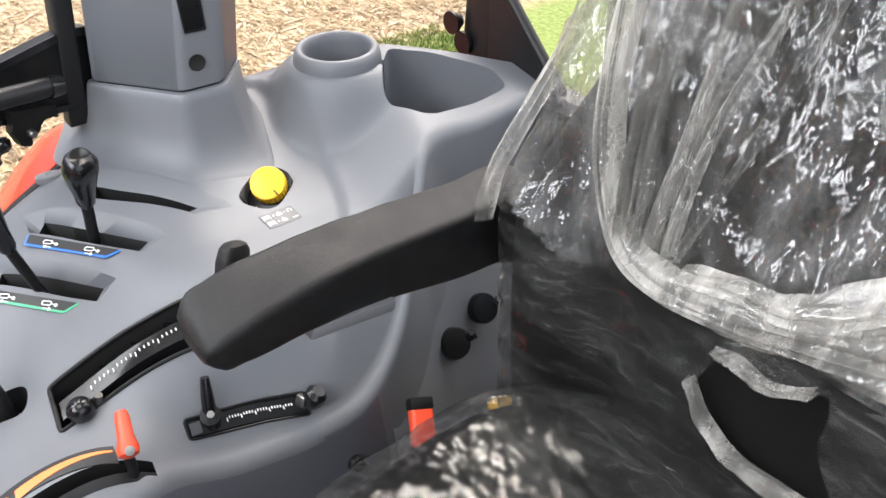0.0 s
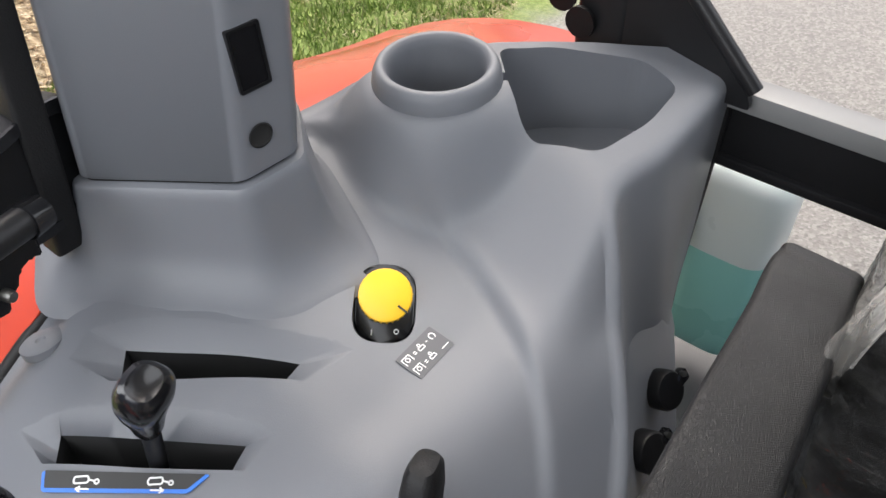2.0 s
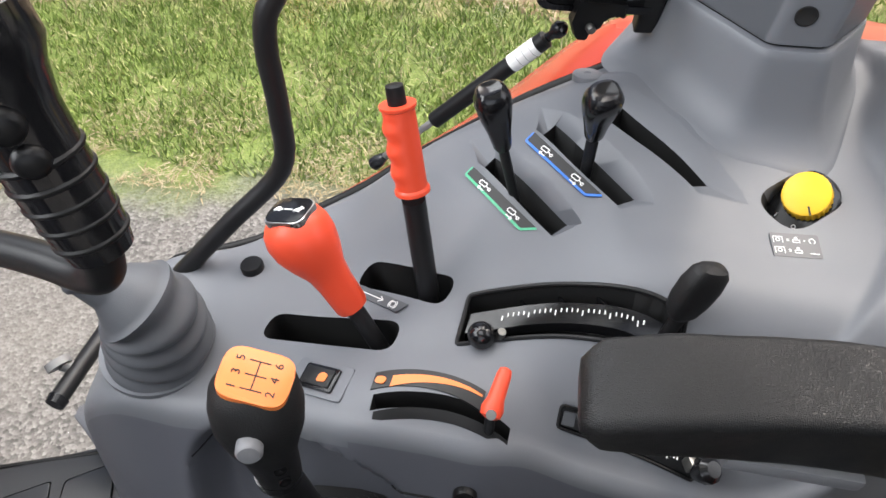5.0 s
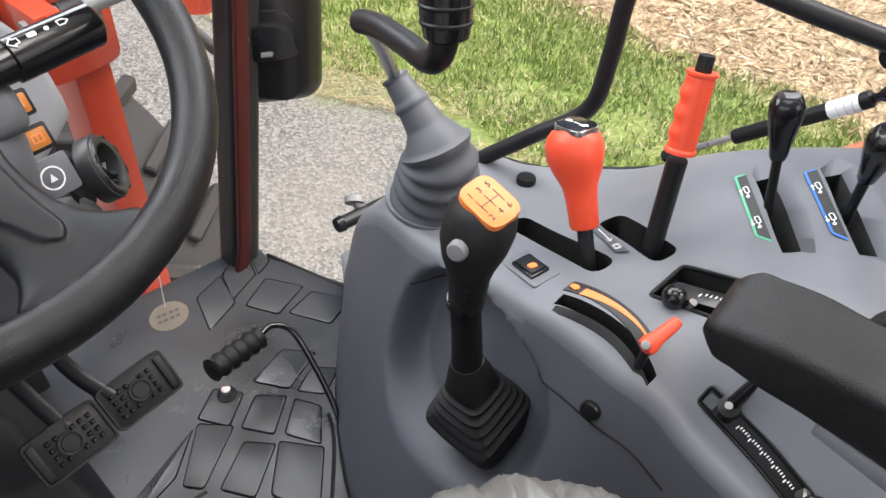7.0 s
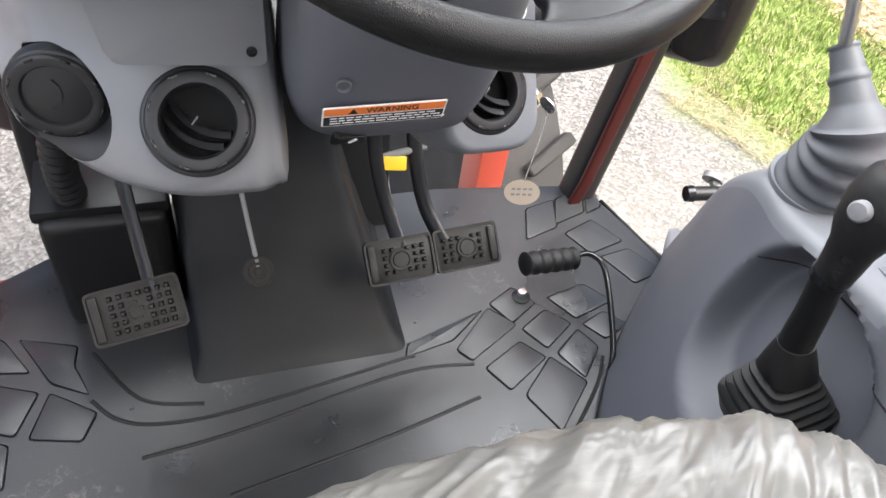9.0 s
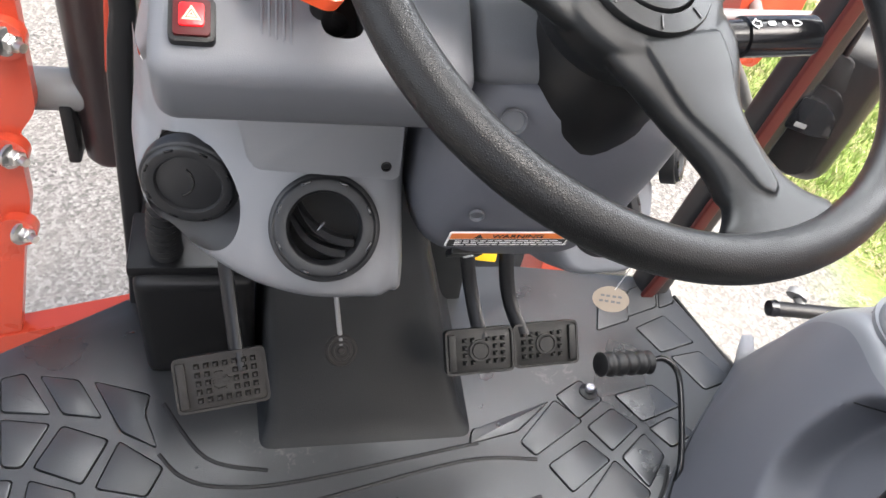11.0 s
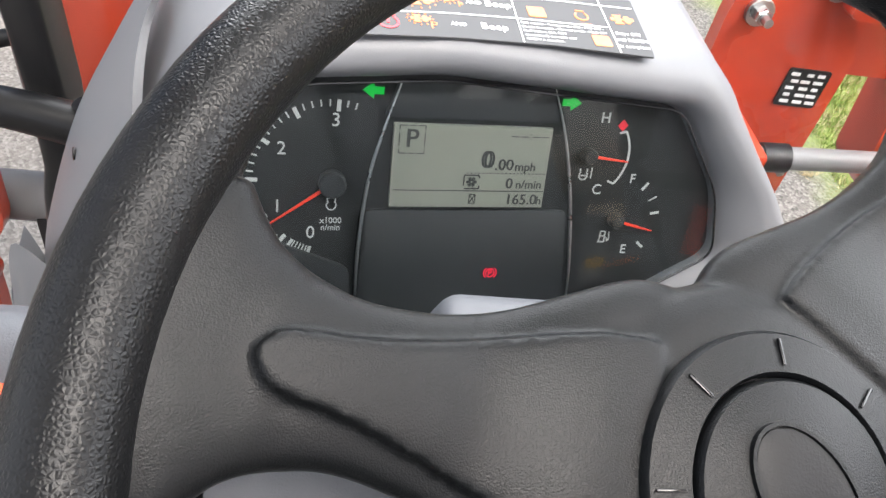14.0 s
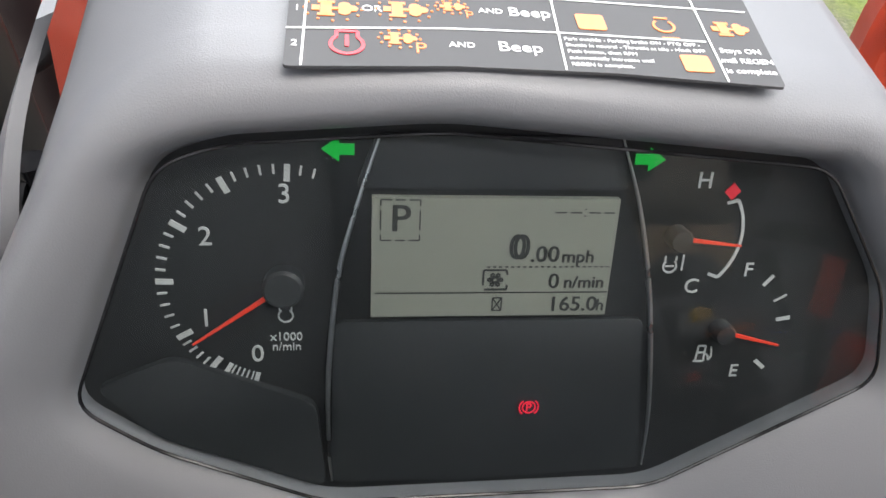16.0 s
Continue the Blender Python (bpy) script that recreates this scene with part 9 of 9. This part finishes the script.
FOLDS = [
    ([(0.245, 0.86), (0.238, 0.76), (0.218, 0.68), (0.188, 0.622), (0.145, 0.606), (0.095, 0.612), (0.045, 0.626), (0.0, 0.640), (-0.08, 0.66)], 0.008, 0.030, 0.016, FOLD),
    ([(0.130, 0.628), (0.090, 0.640), (0.050, 0.645), (0.015, 0.668), (-0.03, 0.71)], 0.008, 0.022, 0.022, FOLD),
    ([(0.325, 0.585), (0.318, 0.63), (0.300, 0.70), (0.285, 0.78), (0.275, 0.90)], 0.009, 0.006, 0.004, FOLD),
    ([(0.094, 0.578), (0.075, 0.580), (0.050, 0.576), (0.020, 0.592)], 0.0018, 0.0028, 0.014, FOLD),
    ([(0.106, 0.540), (0.090, 0.510), (0.070, 0.494), (0.048, 0.486), (0.010, 0.487), (-0.035, 0.494)], 0.0022, 0.0075, 0.013, FOLD)]
for k in range(9):
    top = 0.272 - 0.021 * k
    low = 0.205 - 0.008 * k
    FOLDS.append(([(top, 0.97), (top - 0.004, 0.86), ((top + low) / 2 + 0.008 * math.sin(k * 2.1), 0.74), (low, 0.635)], 0.0015 + 0.0008 * (k % 3), 0.0035 + 0.002 * (k % 2), 0.013 + 0.004 * (k % 3), FOLD_THIN))
for i, (path, w0, w1, push, mat) in enumerate(FOLDS):
    part("fold", fold(path, w0, w1, 1.0 + i, push), mat, wrap, "milky gathered fold")

# wrap over the cushion
cwrap = thing("cushion_wrap", (0, -0.22, 0.45), "pale crumpled plastic wrap stretched over the seat cushion", "wrap")
def half_wrap(front):
    """The wrap forward or rearward of a ragged line across the cushion."""
    b = bm_grid(cushion_rows(0.008, 420 if front else 220, 0.0085 if not front else 0.0155), closed_v=True, caps=True)
    cut = []
    for f in b.faces:
        c = f.calc_center_median()
        if (c.y + 0.03 * noise.noise(c * 14) > -0.135 + (0.004 if not front else -0.004)) != front:
            cut.append(f)
    bmesh.ops.delete(b, geom=cut, context="FACES")
    return b


part("tight_film", half_wrap(False), FILM_TIGHT, cwrap, "clear stretched film", sharp=180)
part("loose_film", half_wrap(True), FILM_LOOSE, cwrap, "pale milky crumpled film", sharp=180)

# armrest: a bowed padded bar, thinner towards its front
armrest = thing("armrest", (0.357, -0.47, 0.55), "padded black vinyl armrest", "armrest")
AR = [  # y, left x, right x, top at left, top at right, bottom
    (-0.487, 0.336, 0.378, 0.560, 0.562, 0.512), (-0.482, 0.332, 0.383, 0.574, 0.576, 0.505), (-0.468, 0.331, 0.385, 0.581, 0.583, 0.502),
    (-0.40, 0.325, 0.381, 0.590, 0.594, 0.512), (-0.32, 0.320, 0.376, 0.602, 0.608, 0.535), (-0.25, 0.315, 0.371, 0.612, 0.620, 0.557),
    (-0.19, 0.310, 0.366, 0.615, 0.627, 0.568), (-0.14, 0.306, 0.360, 0.613, 0.629, 0.576), (-0.122, 0.306, 0.357, 0.609, 0.626, 0.580), (-0.113, 0.310, 0.352, 0.603, 0.616, 0.590)]
rows = []
ys = [a[0] for a in AR]
fs = [curve(ys, [a[k] for a in AR]) for k in range(1, 6)]
for i in range(61):
    k = i / 60
    y = ys[0] + (ys[-1] - ys[0]) * k
    xl, xr, zl, zr, zb = (float(f(y)) for f in fs)
    poly = round_poly([(xl + 0.004, zb), (xr - 0.004, zb), (xr, zr), (xl, zl)], 0.008, 5)
    rows.append([(x, y, z + 0.0012 * noise.noise(Vector((x * 30, y * 30, z * 30)))) for x, z in poly])
part("pad", bm_grid(rows, closed_v=True, caps=True), VINYL, armrest, sharp=60)
part("underside", bm_box((0.046, 0.085, 0.012), pose(0.338, -0.240, 0.556, 12), 0.003), GREY_LIGHT, armrest, "grey strip under the pad")
part("pivot", bm_tube([(0.30, -0.452, 0.52), (0.340, -0.452, 0.52)], 0.022, 20), BLACK, armrest)

knob = thing("height_adjuster", (0.35, -0.467, 0.22), "small round yellow seat adjuster knob", "adjuster")
part("cap", bm_lathe([(0.015, -0.004), (0.018, 0.0), (0.018, 0.012), (0.015, 0.016), (0.0005, 0.017)], pose(0.350, -0.467, 0.228, 0, 30), 20), YELLOW, knob)
part("stem", bm_tube([(0.25, -0.467, 0.235), (0.31, -0.467, 0.210), (0.350, -0.467, 0.226)], 0.007, 10), BLACK, knob)

# ---- grass blades, husks and stubble: far too many to count ----


def island_material(name, stops, rough=0.75):
    m = bpy.data.materials.new(name)
    m.use_nodes = True
    n, l = m.node_tree.nodes, m.node_tree.links
    geo = n.new("ShaderNodeNewGeometry")
    r = n.new("ShaderNodeValToRGB")
    while len(r.color_ramp.elements) < len(stops):
        r.color_ramp.elements.new(0.5)
    for e, (p, c) in zip(r.color_ramp.elements, stops):
        e.position, e.color = p, (*c, 1)
    l.new(geo.outputs["Random Per Island"], r.inputs[0])
    l.new(r.outputs[0], n["Principled BSDF"].inputs["Base Color"])
    n["Principled BSDF"].inputs["Roughness"].default_value = rough
    return m


def scatter_mesh(name, verts, faces, mat, label, category):
    me = bpy.data.meshes.new(name)
    me.from_pydata(verts, [], faces)
    me.materials.append(mat)
    return tagged(new(name, me), label, category, kind="stuff")


rng_ = np.random.default_rng(11)
verts, faces = [], []
for _ in range(100000):
    x, y = rng_.uniform(2.0, 4.3), rng_.uniform(-3.5, 5.0)
    w = noise.noise(Vector((x * 0.9, y * 0.9, 0)))
    if x + 0.35 * w < 2.45 or x + 0.4 * w > 4.05 or noise.noise(Vector((x * 3.1, y * 3.1, 4))) + 0.5 * noise.noise(Vector((x * 9, y * 9, 2))) < rng_.uniform(-0.8, 0.22):
        continue
    h, a, b = rng_.uniform(0.015, 0.065), rng_.uniform(0, 6.28), rng_.uniform(0.003, 0.008)
    lx, ly = rng_.normal(0, 0.02), rng_.normal(0, 0.02)
    i = len(verts)
    verts += [(x - b * math.cos(a), y - b * math.sin(a), GROUND_Z), (x + b * math.cos(a), y + b * math.sin(a), GROUND_Z), (x + lx, y + ly, GROUND_Z + h)]
    faces.append((i, i + 1, i + 2))
scatter_mesh("grass", verts, faces, island_material("grass_blades", [(0.0, (0.17, 0.26, 0.050)), (0.42, (0.29, 0.41, 0.10)), (0.74, (0.43, 0.50, 0.18)), (1.0, (0.62, 0.57, 0.32))]), "short mown green grass verge with yellow tips", "grass")
verts, faces = [], []
for _ in range(26000):
    x, y = 2.15 + rng_.exponential(0.42), rng_.uniform(-3.5, 5.0)
    if x > 4.2 or x + 0.35 * noise.noise(Vector((x * 0.9, y * 0.9, 0))) < 2.25 or noise.noise(Vector((x * 2.3, y * 2.3, 9))) < -0.05:
        continue
    L, w, a = rng_.uniform(0.015, 0.07), rng_.uniform(0.0015, 0.004), rng_.uniform(0, 6.28)
    dx, dy, h0, h1 = math.cos(a) * L, math.sin(a) * L, rng_.uniform(0.004, 0.025), rng_.uniform(0.004, 0.04)
    i = len(verts)
    verts += [(x - dy * w / L, y + dx * w / L, GROUND_Z + h0), (x + dy * w / L, y - dx * w / L, GROUND_Z + h0), (x + dx, y + dy, GROUND_Z + h1)]
    faces.append((i, i + 1, i + 2))
scatter_mesh("dry_grass", verts, faces, island_material("dry_grass_blades", [(0.0, (0.34, 0.27, 0.13)), (0.5, (0.52, 0.43, 0.25)), (1.0, (0.68, 0.60, 0.40))]), "dry straw-coloured grass among the green verge", "grass")
verts, faces = [], []
for _ in range(30000):
    x, y = 3.7 + rng_.exponential(2.2), rng_.uniform(-5.5, 6.5)
    if x + 0.4 * noise.noise(Vector((x * 0.9, y * 0.9, 0))) < 3.95 or x > 12:
        continue
    L, w, a = rng_.exponential(0.05) + 0.02, rng_.uniform(0.002, 0.011), rng_.uniform(0, 6.28)
    dx, dy = math.cos(a) * L / 2, math.sin(a) * L / 2
    sx, sy = -math.sin(a) * w, math.cos(a) * w
    t0, t1, t2 = rng_.uniform(0.0, 0.012), rng_.uniform(0.004, 0.022), rng_.uniform(0.0, 0.012)
    i = len(verts)
    verts += [(x - dx + sx * .3, y - dy + sy * .3, GROUND_Z + t0), (x - dx - sx * .3, y - dy - sy * .3, GROUND_Z + t0 + 0.004), (x - sx, y - sy, GROUND_Z + t1), (x + sx, y + sy, GROUND_Z + t1 + rng_.uniform(-.004, .008)),
              (x + dx - sx * .4, y + dy - sy * .4, GROUND_Z + t2), (x + dx + sx * .4, y + dy + sy * .4, GROUND_Z + t2 + 0.004)]
    faces += [(i, i + 1, i + 2, i + 3), (i + 3, i + 2, i + 4, i + 5)]
scatter_mesh("corn_husks", verts, faces, island_material("corn_residue", [(0.0, (0.32, 0.22, 0.12)), (0.35, (0.46, 0.34, 0.20)), (0.75, (0.66, 0.53, 0.35)), (1.0, (0.82, 0.72, 0.54))], 0.8), "dry tan corn husks and leaves on the harvested field", "crop residue")
